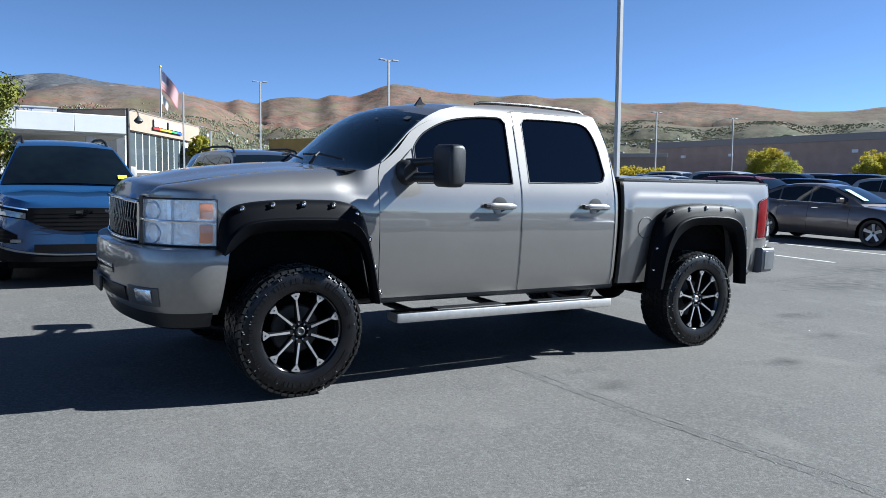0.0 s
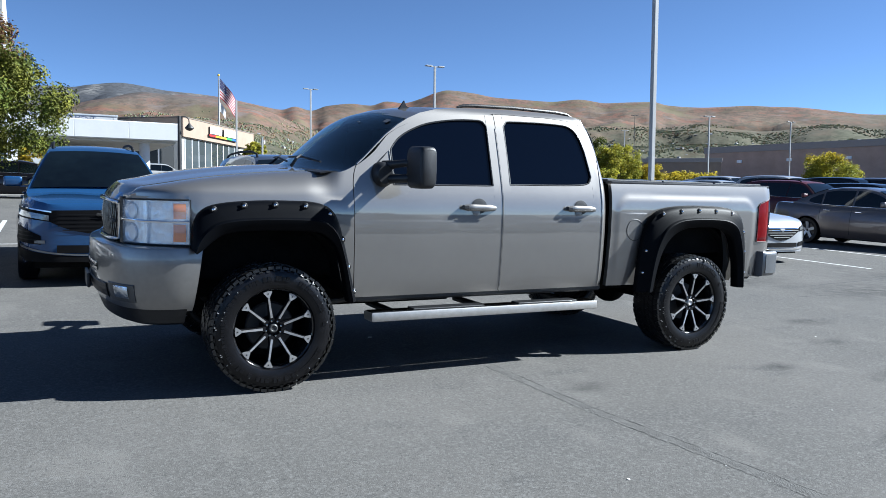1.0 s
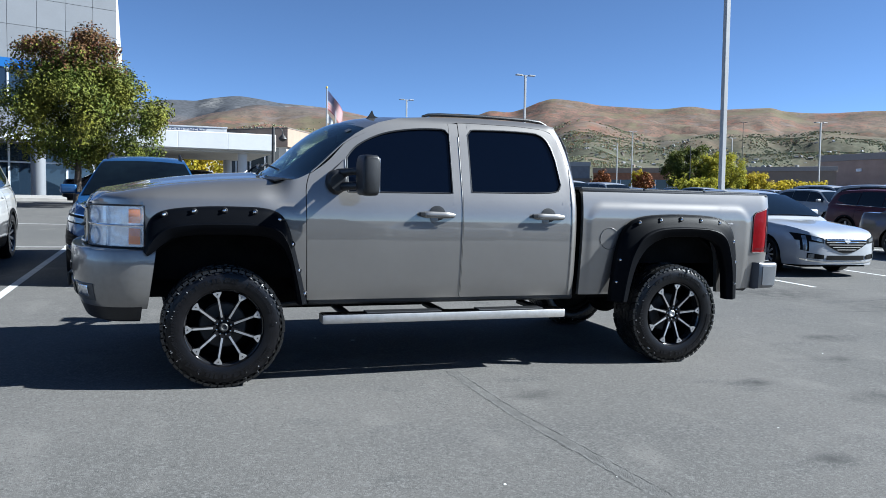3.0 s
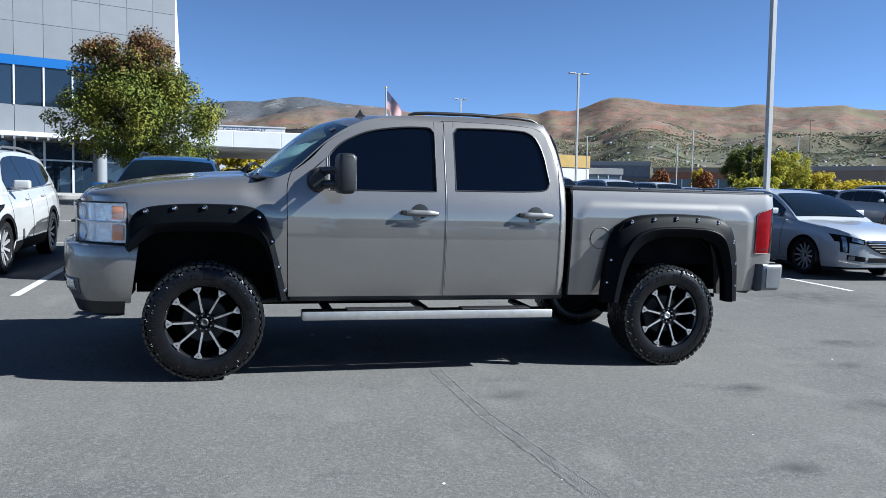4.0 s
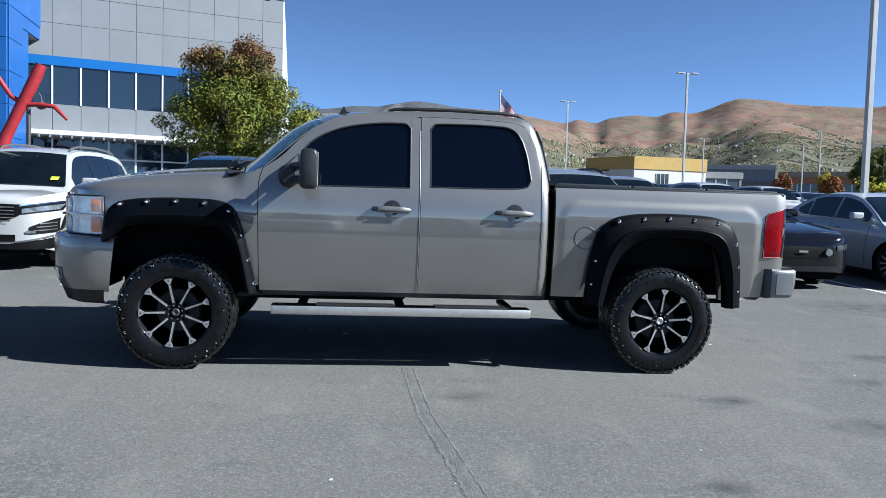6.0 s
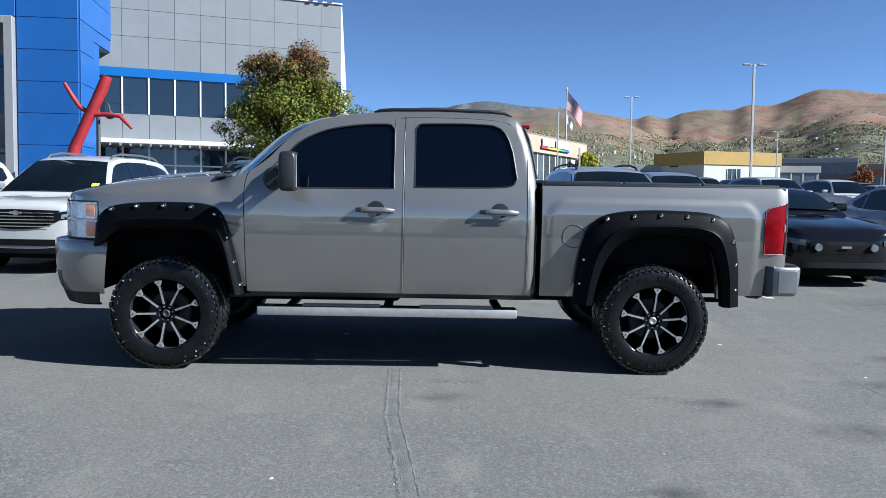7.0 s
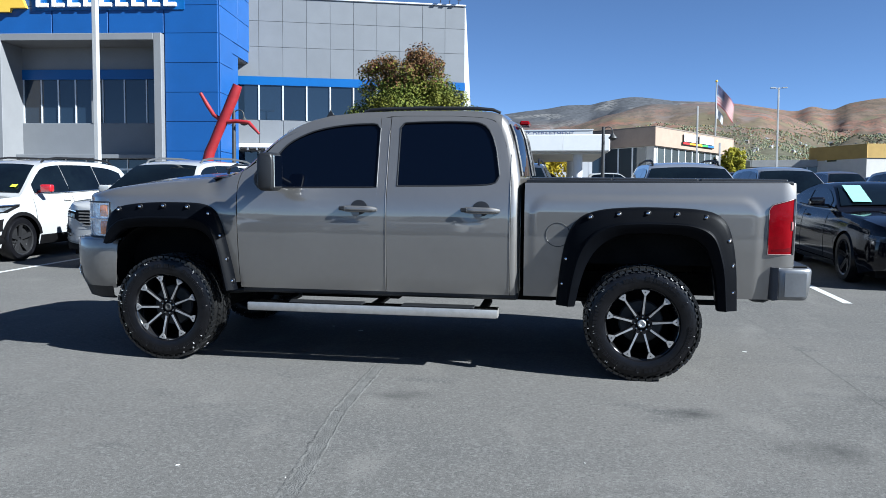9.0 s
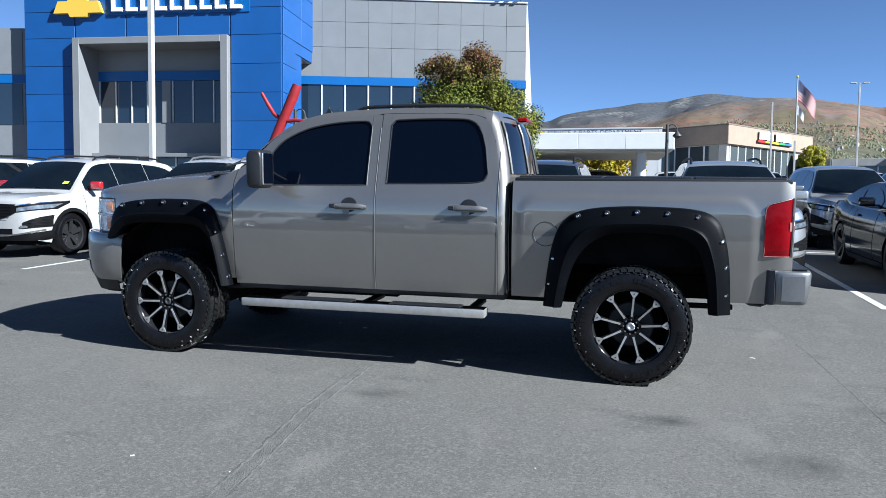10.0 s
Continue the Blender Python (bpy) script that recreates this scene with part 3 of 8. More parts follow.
for k in range(3):
    bm = bmesh.new()
    x = 11.2 + k * 0.55
    tube(bm, (x, 0.2, 13.0), (x, -0.25, 13.3), 0.02, n=6)
    box(bm, x - 0.13, x + 0.13, -0.42, -0.2, 13.27, 13.34, 0.02)
    part("floodlight", bm, DARK_METAL, wing, "small rooftop floodlight")
# wedge added for the receding side wall, its sunlight put in as lighter white
bm = bmesh.new()
prism(bm, ((12.70, 12.9), (12.76, 12.9), (12.98, 9.0), (13.2, 5.0), (13.25, 1.0), (12.70, 1.0)), lambda a, b, d: (a, 0.05 + d, b), 0.5)
part("end_fin", bm, CANOPY_WHITE, wing, "added white wedge standing for the sunlit end wall")
left = thing("showroom_annex", pose(-27.9, 30.0, 0, 0, 0, 12), "white panelled side wing with a blue band", "building")
slab("wall", left, WHITE_PANEL, -22, 0, 0.0, 8.0, 0.6, 10.6)
slab("band", left, BLUE_BAND, -22, 0, -0.06, 0.0, 7.6, 8.05)
for k in range(15):
    slab("window", left, OFFICE_GLASS, -21.9 + k * 1.45, -20.6 + k * 1.45, -0.03, 0.0, 5.3, 7.55)
    slab("panel", left, WHITE_PANEL, -21.95 + k * 1.45, -20.55 + k * 1.45, -0.04, 0.0, 8.1, 10.5)
    slab("shop_window", left, OFFICE_GLASS, -21.9 + k * 1.45, -20.6 + k * 1.45, -0.03, 0.0, 1.0, 3.6)

# the service canopy and its low wing
serv = thing("service_canopy", pose(5.1, 39.9, 0, 0, 0, 3), "white flat-roofed service drive canopy on columns", "building")
slab("fascia", serv, CANOPY_WHITE, -24, 0.6, 0, 9.0, 4.42, 5.42, 0.03, "white canopy fascia")
for k in range(9):
    slab("panel", serv, CANOPY_WHITE, -24 + k * 2.73, -21.29 + k * 2.73, -0.05, 0.0, 4.46, 5.38, 0.01)
slab("soffit", serv, CREAM_WALL, -23.8, 0.4, 0.4, 8.8, 4.30, 4.42)
for x in (-1.2, -8.5, -15.5, -22):
    for y in (1.0, 8.0):
        part("column", tube(bmesh.new(), (x, y, 1.2), (x, y, 4.35), 0.28, n=24), CANOPY_WHITE, serv, "round white column", 40)
slab("back_wall", serv, GREY_WALL, -24, -9.5, 8.6, 12, 1.2, 4.8)
for k in range(5):
    slab("bay_door", serv, OFFICE_GLASS, -23 + k * 2.6, -20.8 + k * 2.6, 8.5, 8.6, 1.4, 4.0)


def block(name, pts, z0, z1, wall, label, bands=(), windows=(), far=1.0):
    """A building over a plan polygon, with bands (z0, z1, proud, material) and window rows (side, from, to, count, z0, z1)."""
    away = lambda v, c: c + (v - c) * far
    pts = [(away(x, HUB[0]), away(y, HUB[1])) for x, y in pts]
    z1 = away(z1, HUB[2])
    bands = [(away(a, HUB[2]), away(c, HUB[2]), d, m) for a, c, d, m in bands]
    windows = [(s, f, g, n, away(a, HUB[2]), away(c, HUB[2])) for s, f, g, n, a, c in windows]
    b = thing(name, Matrix(), label, "building")
    for i in range(len(pts)):
        a, c = Vector(pts[i]), Vector(pts[(i + 1) % len(pts)])
        d = (c - a).normalized()
        n = Vector((d.y, -d.x))
        ang = math.degrees(math.atan2(d.y, d.x))
        ln = (c - a).length
        w = part("wall", box(bmesh.new(), 0, ln, 0.0, 0.4, z0, z1), wall, b)
        w.matrix_basis = pose(a.x, a.y, 0, 0, 0, ang)
        for p0, p1, proud, m in bands:
            o = part("band", box(bmesh.new(), -proud, ln + proud, -proud, 0.0, p0, p1, 0.02), m, b)
            o.matrix_basis = pose(a.x, a.y, 0, 0, 0, ang)
        for side, f0, f1, cnt, w0, w1 in windows:
            if side == i:
                for k in range(cnt):
                    s0, s1 = ln * (f0 + (f1 - f0) * k / cnt), ln * (f0 + (f1 - f0) * (k + 1) / cnt)
                    g = 0.06 * (s1 - s0)
                    o = part("window", box(bmesh.new(), s0 + g, s1 - g, -0.02, 0.0, w0, w1), SHOP_GLASS, b)
                    o.matrix_basis = pose(a.x, a.y, 0, 0, 0, ang)
                    f = part("window_frame", box(bmesh.new(), s0 - g * 0.5, s0 + g, -0.08, 0.0, w0, w1), MULLION, b)
                    f.matrix_basis = pose(a.x, a.y, 0, 0, 0, ang)
    bm = bmesh.new()
    f = bm.faces.new([bm.verts.new((*p, z1 - 0.3)) for p in pts])
    r = part("roof", bm, GREY_WALL, b)
    return b


parts_hall = block("service_building", [(-16.0, 90.6), (6.4, 90.0), (6.4, 97.0), (-16.0, 97.6)], 3.0, 10.55, CANOPY_WHITE, "white service building with navy lettering at its top", bands=((10.45, 10.62, 0.06, MULLION),))
writing("SERVICE & PARTS DEPARTMENT", pose(-7.4, 90.25, 9.83, 90, 0, -1.5), 0.72, FADED, parts_hall, width=11.5)["kind"] = "stuff"
col = block("collision_shop", [(-1.2, 110.2), (14.5, 96.9), (28.0, 117.1), (13.6, 130.0)], 2.0, 11.5, CREAM_WALL, "tan stucco repair shop with tall windows", bands=((9.05, 11.45, 0.4, TAN_STUCCO), (11.45, 11.6, 0.45, BROWN_TRIM)), windows=((0, 0.28, 0.95, 6, 4.2, 8.95), (1, 0.03, 0.8, 9, 4.2, 8.95)))
sgn = new("sign")
sgn.parent = col
sgn.matrix_basis = pose(13.83, 95.9, 0, 0, 0, math.degrees(math.atan2(20.2, 13.6)))
part("sign_board", box(bmesh.new(), 8.2, 18.3, -0.6, -0.42, 9.62, 9.98, 0.03), BLACK_SIGN, sgn, "black strip under the lettering")
for k, (c, dz) in enumerate((("red", 0), ("orange", 1), ("yellow", 2), ("green", 3), ("blue", 4))):
    part("sign_stripe", box(bmesh.new(), 8.3 + k * 1.95, 10.3 + k * 1.95, -0.65, -0.6, 9.70, 9.95), PAINT[c], sgn, c + " sign stripe")
for k in range(14):
    if k != 6:
        part("sign_bar_edge", box(bmesh.new(), 8.52 + k * 0.68, 9.06 + k * 0.68, -0.56, -0.42, 9.98, 11.0), BLACK_SIGN, sgn)
        part("sign_bar", box(bmesh.new(), 8.6 + k * 0.68, 9.12 + k * 0.68, -0.65, -0.6, 10.08, 11.12), SIGN_WHITE, sgn, "white sign letter block")
block("yellow_shop", [(34.0, 98.8), (38.3, 91.9), (49.2, 93.8), (47, 103)], 3.0, 8.75, CREAM_WALL, "white and yellow stucco low shop", far=1.125, bands=((7.1, 8.8, 0.12, YELLOW_STUCCO),), windows=((1, 0.30, 0.48, 3, 3.5, 6.6), (0, 0.3, 0.5, 1, 6.9, 8.2)))
block("low_glass_building", [(12, 118), (30, 112), (62, 108), (62, 120), (14, 126)], 3.0, 7.9, SLATE_WALL, "long low blue-grey glass building", bands=((7.0, 8.0, 0.15, GREY_WALL),), windows=((0, 0.03, 0.97, 12, 4.2, 6.9), (1, 0.02, 0.98, 18, 4.2, 6.9)))
block("shop_row", [(55, 111.5), (66, 105.6), (70, 113), (59, 118)], 3.0, 9.2, SLATE_WALL, "grey shop row with dark glass fronts", far=1.6, bands=((8.6, 9.3, 0.2, GREY_WALL), (6.2, 6.6, 0.5, BROWN_TRIM)), windows=((0, 0.05, 0.95, 7, 3.6, 6.1),))
block("brick_shops", [(66.5, 105.3), (86, 92), (92, 101), (72, 114)], 3.0, 8.2, ORANGE_BRICK, "orange brick strip of shops", far=1.6, bands=((7.5, 8.3, 0.2, TAN_STUCCO),), windows=((0, 0.03, 0.97, 12, 3.6, 6.4),))
ware = block("warehouse", [(81.9, 73.4), (95.5, 10.0), (150, 20), (136, 84)], 2.0, 8.7, BROWN_BRICK, "long brown block warehouse with small wall lamps", far=1.3, bands=((8.1, 8.95, 0.15, WARE_TRIM),))
block("far_low_building", [(72.0, 83.5), (83.5, 72.5), (95, 84), (84, 96)], 3.0, 7.3, TAN_STUCCO, "low tan building with a pale roof edge behind the trees", bands=((6.9, 7.5, 0.15, WARE_TRIM),))
for f in (0.081, 0.187, 0.30, 0.422, 0.55, 0.78):
    p = Vector((106.2, 97.3)).lerp(Vector((123.9, 14.9)), f)
    o = part("wall_lamp", box(bmesh.new(), -0.45, 0.45, -0.25, 0.0, 8.2, 8.7, 0.05), SIGN_WHITE, ware, "small white wall lamp")
    o.matrix_basis = pose(p.x, p.y, 0, 0, 0, math.degrees(math.atan2(-63.4, 13.6)))


# kerb and pavement along the showroom
def kerb():
    bm = bmesh.new()
    rows = []
    for x in spread(-40, 3, 1.0):
        y = 31.6 + 0.22 * (x + 6) if x > -14 else 29.0 + 0.1 * (x + 14)
        z = level(x, y)
        rows.append([(x, y, z - 0.05), (x, y, z + 0.13), (x, y + 0.02, z + 0.15), (x, y + 1.8, z + 0.22), (x, y + 3.8, z + 0.3)])
    sheet(bm, rows)
    return tagged(part("pavement", bm, CONCRETE), "pale concrete pavement with a kerb along the showroom", "pavement", kind="structure")


kerb()


# ---- lamp posts, poles, flag ----
def lamp_post(x, y, top, heads=2, material=None, r=0.09, base=True, label="tall white steel car park lamp post", turn=0.0):
    material = material or WHITE_METAL
    z = level(x, y)
    t = thing("lamp_post", pose(x, y, z, 0, 0, turn), label, "lamp post", "car park lamp posts")
    h = top - z
    bm = bmesh.new()
    box(bm, -r, r, -r, r, 0.0, h, 0.012) if r > 0.052 else tube(bm, (0, 0, 0), (0, 0, h), r, r * 0.7, 10)
    part("pole", bm, material, t)
    if base:
        bm = bmesh.new()
        tube(bm, (0, 0, -0.1), (0, 0, 0.75), 0.3, 0.3, 20)
        part("footing", bm, CONCRETE, t, "round concrete footing", 40)
    if heads:
        bm = bmesh.new()
        box(bm, -0.42, 0.42, -0.03, 0.03, h - 0.07, h - 0.01)
        part("arm", bm, material, t)
        for s in (-1, 1):
            bm = bmesh.new()
            box(bm, s * 0.50 - 0.24, s * 0.50 + 0.24, -0.15, 0.15, h - 0.05, h + 0.03, 0.025)
            part("lamp_head", bm, material, t)
    return t


lamp_post(12.62, 9.3, 9.8, r=0.062)
lamp_post(-7.28, 9.3, 9.8, r=0.058)
for x, y, top in ((23.65, 43.6, 10.75), (22.15, 67.6, 12.0), (60.4, 52.9, 10.15), (66.0, 94.1, 13.2), (86.4, 63.6, 11.9), (50.2, 96.8, 11.9), (88.6, 98.9, 13.6)):
    lamp_post(x, y, top, r=0.068)
for x, y, top in ((66.5, 99.0, 11.9), (15.6, 70.6, 10.84), (16.5, 64.2, 6.8)):
    lamp_post(x, y, top, heads=0, r=0.075, label="plain white steel pole in the car park")
lamp_post(90.0, 98.0, 16.2, heads=2, material=DARK_METAL, r=0.05, label="thin dark lamp post", base=False)
lamp_post(50.5, 60.0, 8.0, heads=0, material=DARK_METAL, r=0.05, label="thin dark utility pole", base=False)


def carriage_lamp(x, y, top):
    z = level(x, y)
    t = thing("street_lamp", pose(x, y, z), "black old-style lamp with a curved neck", "street lamp")
    h = top - z
    bm = bmesh.new()
    tube(bm, (0, 0, 0), (0, 0, h), 0.11, 0.08, 12)
    part("pole", bm, DARK_METAL, t)
    bm = bmesh.new()
    pipe(bm, [(0, 0, h - 0.5)] + [(0.26 - 0.26 * math.cos(a), 0, h - 0.3 + 0.3 * math.sin(a)) for a in (0.2, 0.7, 1.2, 1.7, 2.2, 2.7)] + [(0.52, 0, h - 0.42)], 0.03)
    part("neck", bm, DARK_METAL, t)
    bm = bmesh.new()
    lathe(bm, ((0.05, 0.1), (0.08, 0.05), (0.23, -0.12), (0.24, -0.16), (0.14, -0.26), (0.02, -0.30)), 16, "Z", (0.52, 0, h - 0.46))
    part("shade", bm, DARK_METAL, t, smooth=40)


carriage_lamp(5.15, 36.9, 5.55)
carriage_lamp(-12.65, 28.5, 5.7)

WHITE_CLOTH = mat("white_cloth", (0.439, 0.439, 0.439), 0.8, vary=0.05)
RED_CLOTH = mat("red_cloth", (0.292, 0.0175, 0.0234), 0.8, vary=0.08)
NAVY_CLOTH = mat("navy_cloth", (0.0146, 0.0205, 0.076), 0.8, vary=0.08)
pole = thing("flagpole", pose(57.3, 288.4, level(57.3, 288.4) - 1), "tall white flagpole flying a striped flag", "flagpole")
hz = 47.6 - level(57.3, 288.4)
part("pole", tube(bmesh.new(), (0, 0, 0), (0, 0, hz), 0.40, 0.22, 12), WHITE_METAL, pole)
bm = bmesh.new()
bmesh.ops.create_uvsphere(bm, u_segments=10, v_segments=8, radius=0.45, matrix=Matrix.Translation((0, 0, hz + 0.3)))
part("finial", bm, GOLD, pole)


def cloth(u, v, ln, ht, top):
    """The flag droops and ripples away from its pole."""
    x = ln * u * 0.56
    sag = 0.62 * ln * u ** 1.2
    y = 0.08 * ln * math.sin(u * 7 + v * 1.5) * u
    return Vector((0.4 + x * 0.86 - 0.3 * v * u, y, top - ht * v * (1 - 0.12 * u) - sag))


for k in range(13):
    bm = bmesh.new()
    u0 = 0.42 if k < 7 else 0.0
    sheet(bm, [[cloth(u0 + (1 - u0) * i / 20, (k + j) / 13, 12.5, 7.2, hz - 0.8) for j in (0, 1)] for i in range(21)])
    part("flag_stripe", thicken(bm, 0.01), WHITE_CLOTH if k % 2 else RED_CLOTH, pole, ("white" if k % 2 else "red") + " flag stripe", 60)
bm = bmesh.new()
sheet(bm, [[cloth(0.42 * i / 10, 7 / 13 * j / 8, 12.5, 7.2, hz - 0.8) for j in range(9)] for i in range(11)])
part("flag_canton", thicken(bm, 0.01), NAVY_CLOTH, pole, "dark blue flag corner", 60)
for r in range(4):
    for c in range(5):
        p = cloth(0.05 + 0.34 * c / 4, (0.06 + 0.42 * r / 3), 12.5, 7.2, hz - 0.8)
        part("flag_star", box(bmesh.new(), p.x - 0.09, p.x + 0.09, p.y - 0.08, p.y + 0.08, p.z - 0.09, p.z + 0.09), WHITE_CLOTH, pole)
bm = bmesh.new()
sheet(bm, [[cloth(i / 12, j / 6, 5.0, 3.4, hz - 9.6) + Vector((0, 0.2, 0)) for j in range(7)] for i in range(13)])
part("lower_flag", thicken(bm, 0.01), WHITE_CLOTH, pole, "small white flag", 60)

# ---- trees ----
BARK = mat("bark", (0.0585, 0.0439, 0.0322), 0.9, vary=0.3, scale=12, bump=0.4)
LEAF_GREEN = mat("leaf_green", (0.07605, 0.1026, 0.02275), 0.5, colour2=(0.117, 0.123, 0.0263), scale=1.2, island=0.25, spec=0.15)
LEAF_TURNING = mat("leaf_turning", (0.0415, 0.0683, 0.0122), 0.6, colour2=(0.14, 0.132, 0.0195), scale=0.55, island=0.35, spec=0.12)
LEAF_RED = mat("leaf_red", (0.121, 0.0414, 0.0276), 0.6, colour2=(0.0978, 0.0759, 0.023), scale=2.5, island=0.35, spec=0.12)
LEAF_GOLD = mat("leaf_gold", (0.426, 0.304, 0.0245), 0.6, colour2=(0.328, 0.295, 0.0328), scale=0.8, island=0.3, spec=0.15)
LEAF_YGREEN = mat("leaf_yellow_green", (0.181, 0.204, 0.0328), 0.6, colour2=(0.377, 0.328, 0.0328), scale=0.7, island=0.3, spec=0.15)
HOUSE_PALE = mat("pale_house", (0.304, 0.296, 0.289), 0.9, island=0.3)
HOUSE_TAN = mat("tan_house", (0.175, 0.14, 0.111), 0.9, island=0.3)
# far foliage is lightened: distance haze is part of these colours
FAR_GREEN = mat("far_green", (0.1688, 0.1958, 0.1323), 0.9, island=0.35, spec=0.1)
FAR_OLIVE = mat("far_olive", (0.221, 0.2275, 0.1456), 0.9, island=0.35, spec=0.1)
FAR_GOLD = mat("far_gold", (0.2496, 0.2064, 0.087), 0.9, island=0.3, spec=0.1)
FAR_RUST = mat("far_rust", (0.2353, 0.1417, 0.0884), 0.9, island=0.3, spec=0.1)


def leafy(m, share):
    """Lets light through the leaves."""
    nt = m.node_tree
    b, out = nt.nodes["Principled BSDF"], nt.nodes["Material Output"]
    tr, mx = nt.nodes.new("ShaderNodeBsdfTranslucent"), nt.nodes.new("ShaderNodeMixShader")
    nt.links.new(b.inputs["Base Color"].links[0].from_socket, tr.inputs["Color"])
    mx.inputs[0].default_value = share
    nt.links.new(b.outputs[0], mx.inputs[1])
    nt.links.new(tr.outputs[0], mx.inputs[2])
    nt.links.new(mx.outputs[0], out.inputs["Surface"])


for m in (LEAF_GOLD, LEAF_YGREEN, LEAF_GREEN, FAR_GREEN, FAR_OLIVE, FAR_GOLD, FAR_RUST):
    leafy(m, 0.4)


def tree(x, y, height, radius, leaf, n, size, seed, trunk=0.3, label="leafy tree", top_leaf=None, z=None, clear=0.22, spire=0.35, leaders=(), lean=0.0):
    rng = random.Random(seed)
    z = level(x, y) if z is None else z
    t = thing("tree", pose(x, y, z), label, "tree")
    bm = bmesh.new()
    th = height * clear
    pipe(bm, [(0, 0, -0.1), (0.02, 0.01, th * 0.5), (0.05, 0.0, th), (0.03, 0.05, height * 0.55), (0.0, 0.0, height * 0.85)], [trunk * 0.55, trunk * 0.42, trunk * 0.36, trunk * 0.2, trunk * 0.04], 10)
    tips = []
    for i in range(15):
        a = rng.uniform(0, 2 * math.pi)
        h0 = rng.uniform(th * 0.9, height * 0.6)
        reach = radius * rng.uniform(0.55, 0.95) * (1 - 0.5 * max(0, h0 / height - 0.3))
        h1 = h0 + reach * rng.uniform(0.5, 1.3)
        h1 = min(h1, height * 0.95)
        reach *= 1 - spire * max(0.0, h1 / height - 0.5) * 1.4
        mid = Vector((math.cos(a) * reach * 0.5, math.sin(a) * reach * 0.5, h0 + (h1 - h0) * 0.42))
        tip = Vector((math.cos(a + 0.15) * reach, math.sin(a + 0.15) * reach, h1))
        pipe(bm, [(0.02, 0.02, h0), mid, tip], [trunk * 0.16, trunk * 0.09, trunk * 0.025], 6)
        tips += [mid, tip]
        for _ in range(3):
            b = mid.lerp(tip, rng.uniform(0.1, 0.9))
            e = b + Vector((rng.uniform(-1, 1), rng.uniform(-1, 1), rng.uniform(-0.2, 0.9))) * radius * 0.32
            pipe(bm, [b, e], [trunk * 0.06, trunk * 0.015], 5)
            tips.append(e)
    tips += [Vector((0, 0, height * 0.85)), Vector((0.1, -0.1, height * 0.95))]
    part("trunk", bm, BARK, t, "grey-brown trunk and limbs", 60)
    cz = height * (clear + 1) / 2
    hh = height * (1 - clear) / 2
    clumps = []
    while len(clumps) < 72:
        a, u, v = rng.uniform(0, 2 * math.pi), rng.random() ** 0.36, rng.uniform(-1, 1)
        wide = math.sqrt(max(0.0, 1 - abs(v) ** 2.4)) * (1.0 if v < -0.3 else 1 - spire * (v + 0.3) / 1.3)
        c = Vector((lean + math.cos(a) * radius * u * wide, math.sin(a) * radius * u * wide, cz + hh * v * rng.uniform(0.75, 1.0)))
        clumps.append((c, radius * rng.uniform(0.10, 0.22) * (1 - 0.3 * max(0.0, v))))
    for p in tips:
        clumps.append((p, radius * rng.uniform(0.10, 0.18)))
    for lx, ly in leaders:
        for k in range(5):
            f = k / 4
            clumps.append((Vector((lx * (0.7 + 0.3 * f), ly, height * (0.70 + 0.27 * f))), radius * (0.15 - 0.08 * f)))
    weights = [r ** 1.7 for _, r in clumps]
    picks = rng.choices(range(len(clumps)), weights, k=n)
    verts, faces, idx = [], [], []
    for i in range(n):
        c, r = clumps[picks[i]]
        d = Vector((rng.gauss(0, 1), rng.gauss(0, 1), rng.gauss(0, 0.75))).normalized()
        p = c + d * r * (0.35 + 0.75 * rng.random() ** 0.7)
        up = d + Vector((rng.gauss(0, 0.5), rng.gauss(0, 0.5), 0.45 + rng.gauss(0, 0.5)))
        q = up.to_track_quat("Z", "Y").to_matrix() @ Matrix.Rotation(rng.uniform(0, 6.28), 3, "Z")
        s = size * rng.uniform(0.6, 1.3)
        k = len(verts)
        for v in ((0, -0.5, 0), (0.34, 0.05, 0.10), (0, 0.62, -0.06), (-0.34, 0.05, 0.10)):
            verts.append(p + q @ (Vector(v) * s))
        faces += [(k, k + 1, k + 2), (k, k + 2, k + 3)]
        hot = 1 if top_leaf and (p.z - height * 0.5) / (height * 0.5) + rng.uniform(-0.22, 0.22) > 0.74 else 0
        idx += [hot, hot]
    me = bpy.data.meshes.new("crown")
    me.from_pydata([tuple(v) for v in verts], [], faces)
    me.materials.append(leaf)
    me.materials.append(top_leaf or leaf)
    me.polygons.foreach_set("material_index", idx)
    o = new("crown", me)
    o.parent = t
    o["kind"] = "stuff"
    return t


tree(-3.65, 26.4, 6.45, 3.55, LEAF_TURNING, 56000, 0.108, 3, 0.32, "broad green tree turning dark red at its top, by the showroom", LEAF_RED, clear=0.24, spire=0.86, leaders=((-0.95, 0.1), (0.45, -0.1), (1.3, 0.2)), lean=0.3)
tree(1.2, 59.0, 4.0, 3.4, LEAF_GOLD, 3500, 0.34, 5, 0.3, "golden autumn tree behind the service canopy")
tree(-4.0, 62.0, 4.6, 3.4, LEAF_GOLD, 3500, 0.34, 6, 0.3, "golden autumn tree behind the service canopy")
tree(80.6, 53.4, 5.5, 3.4, LEAF_YGREEN, 15000, 0.19, 7, 0.28, "yellow-green tree in front of the warehouse", LEAF_GOLD)
tree(87.0, 43.6, 5.2, 3.3, LEAF_YGREEN, 15000, 0.19, 8, 0.28, "yellow-green tree in front of the warehouse", LEAF_GOLD)
tree(54.2, 60.0, 5.4, 3.0, LEAF_YGREEN, 16000, 0.17, 9, 0.3, "yellow-green tree at the edge of the lot")
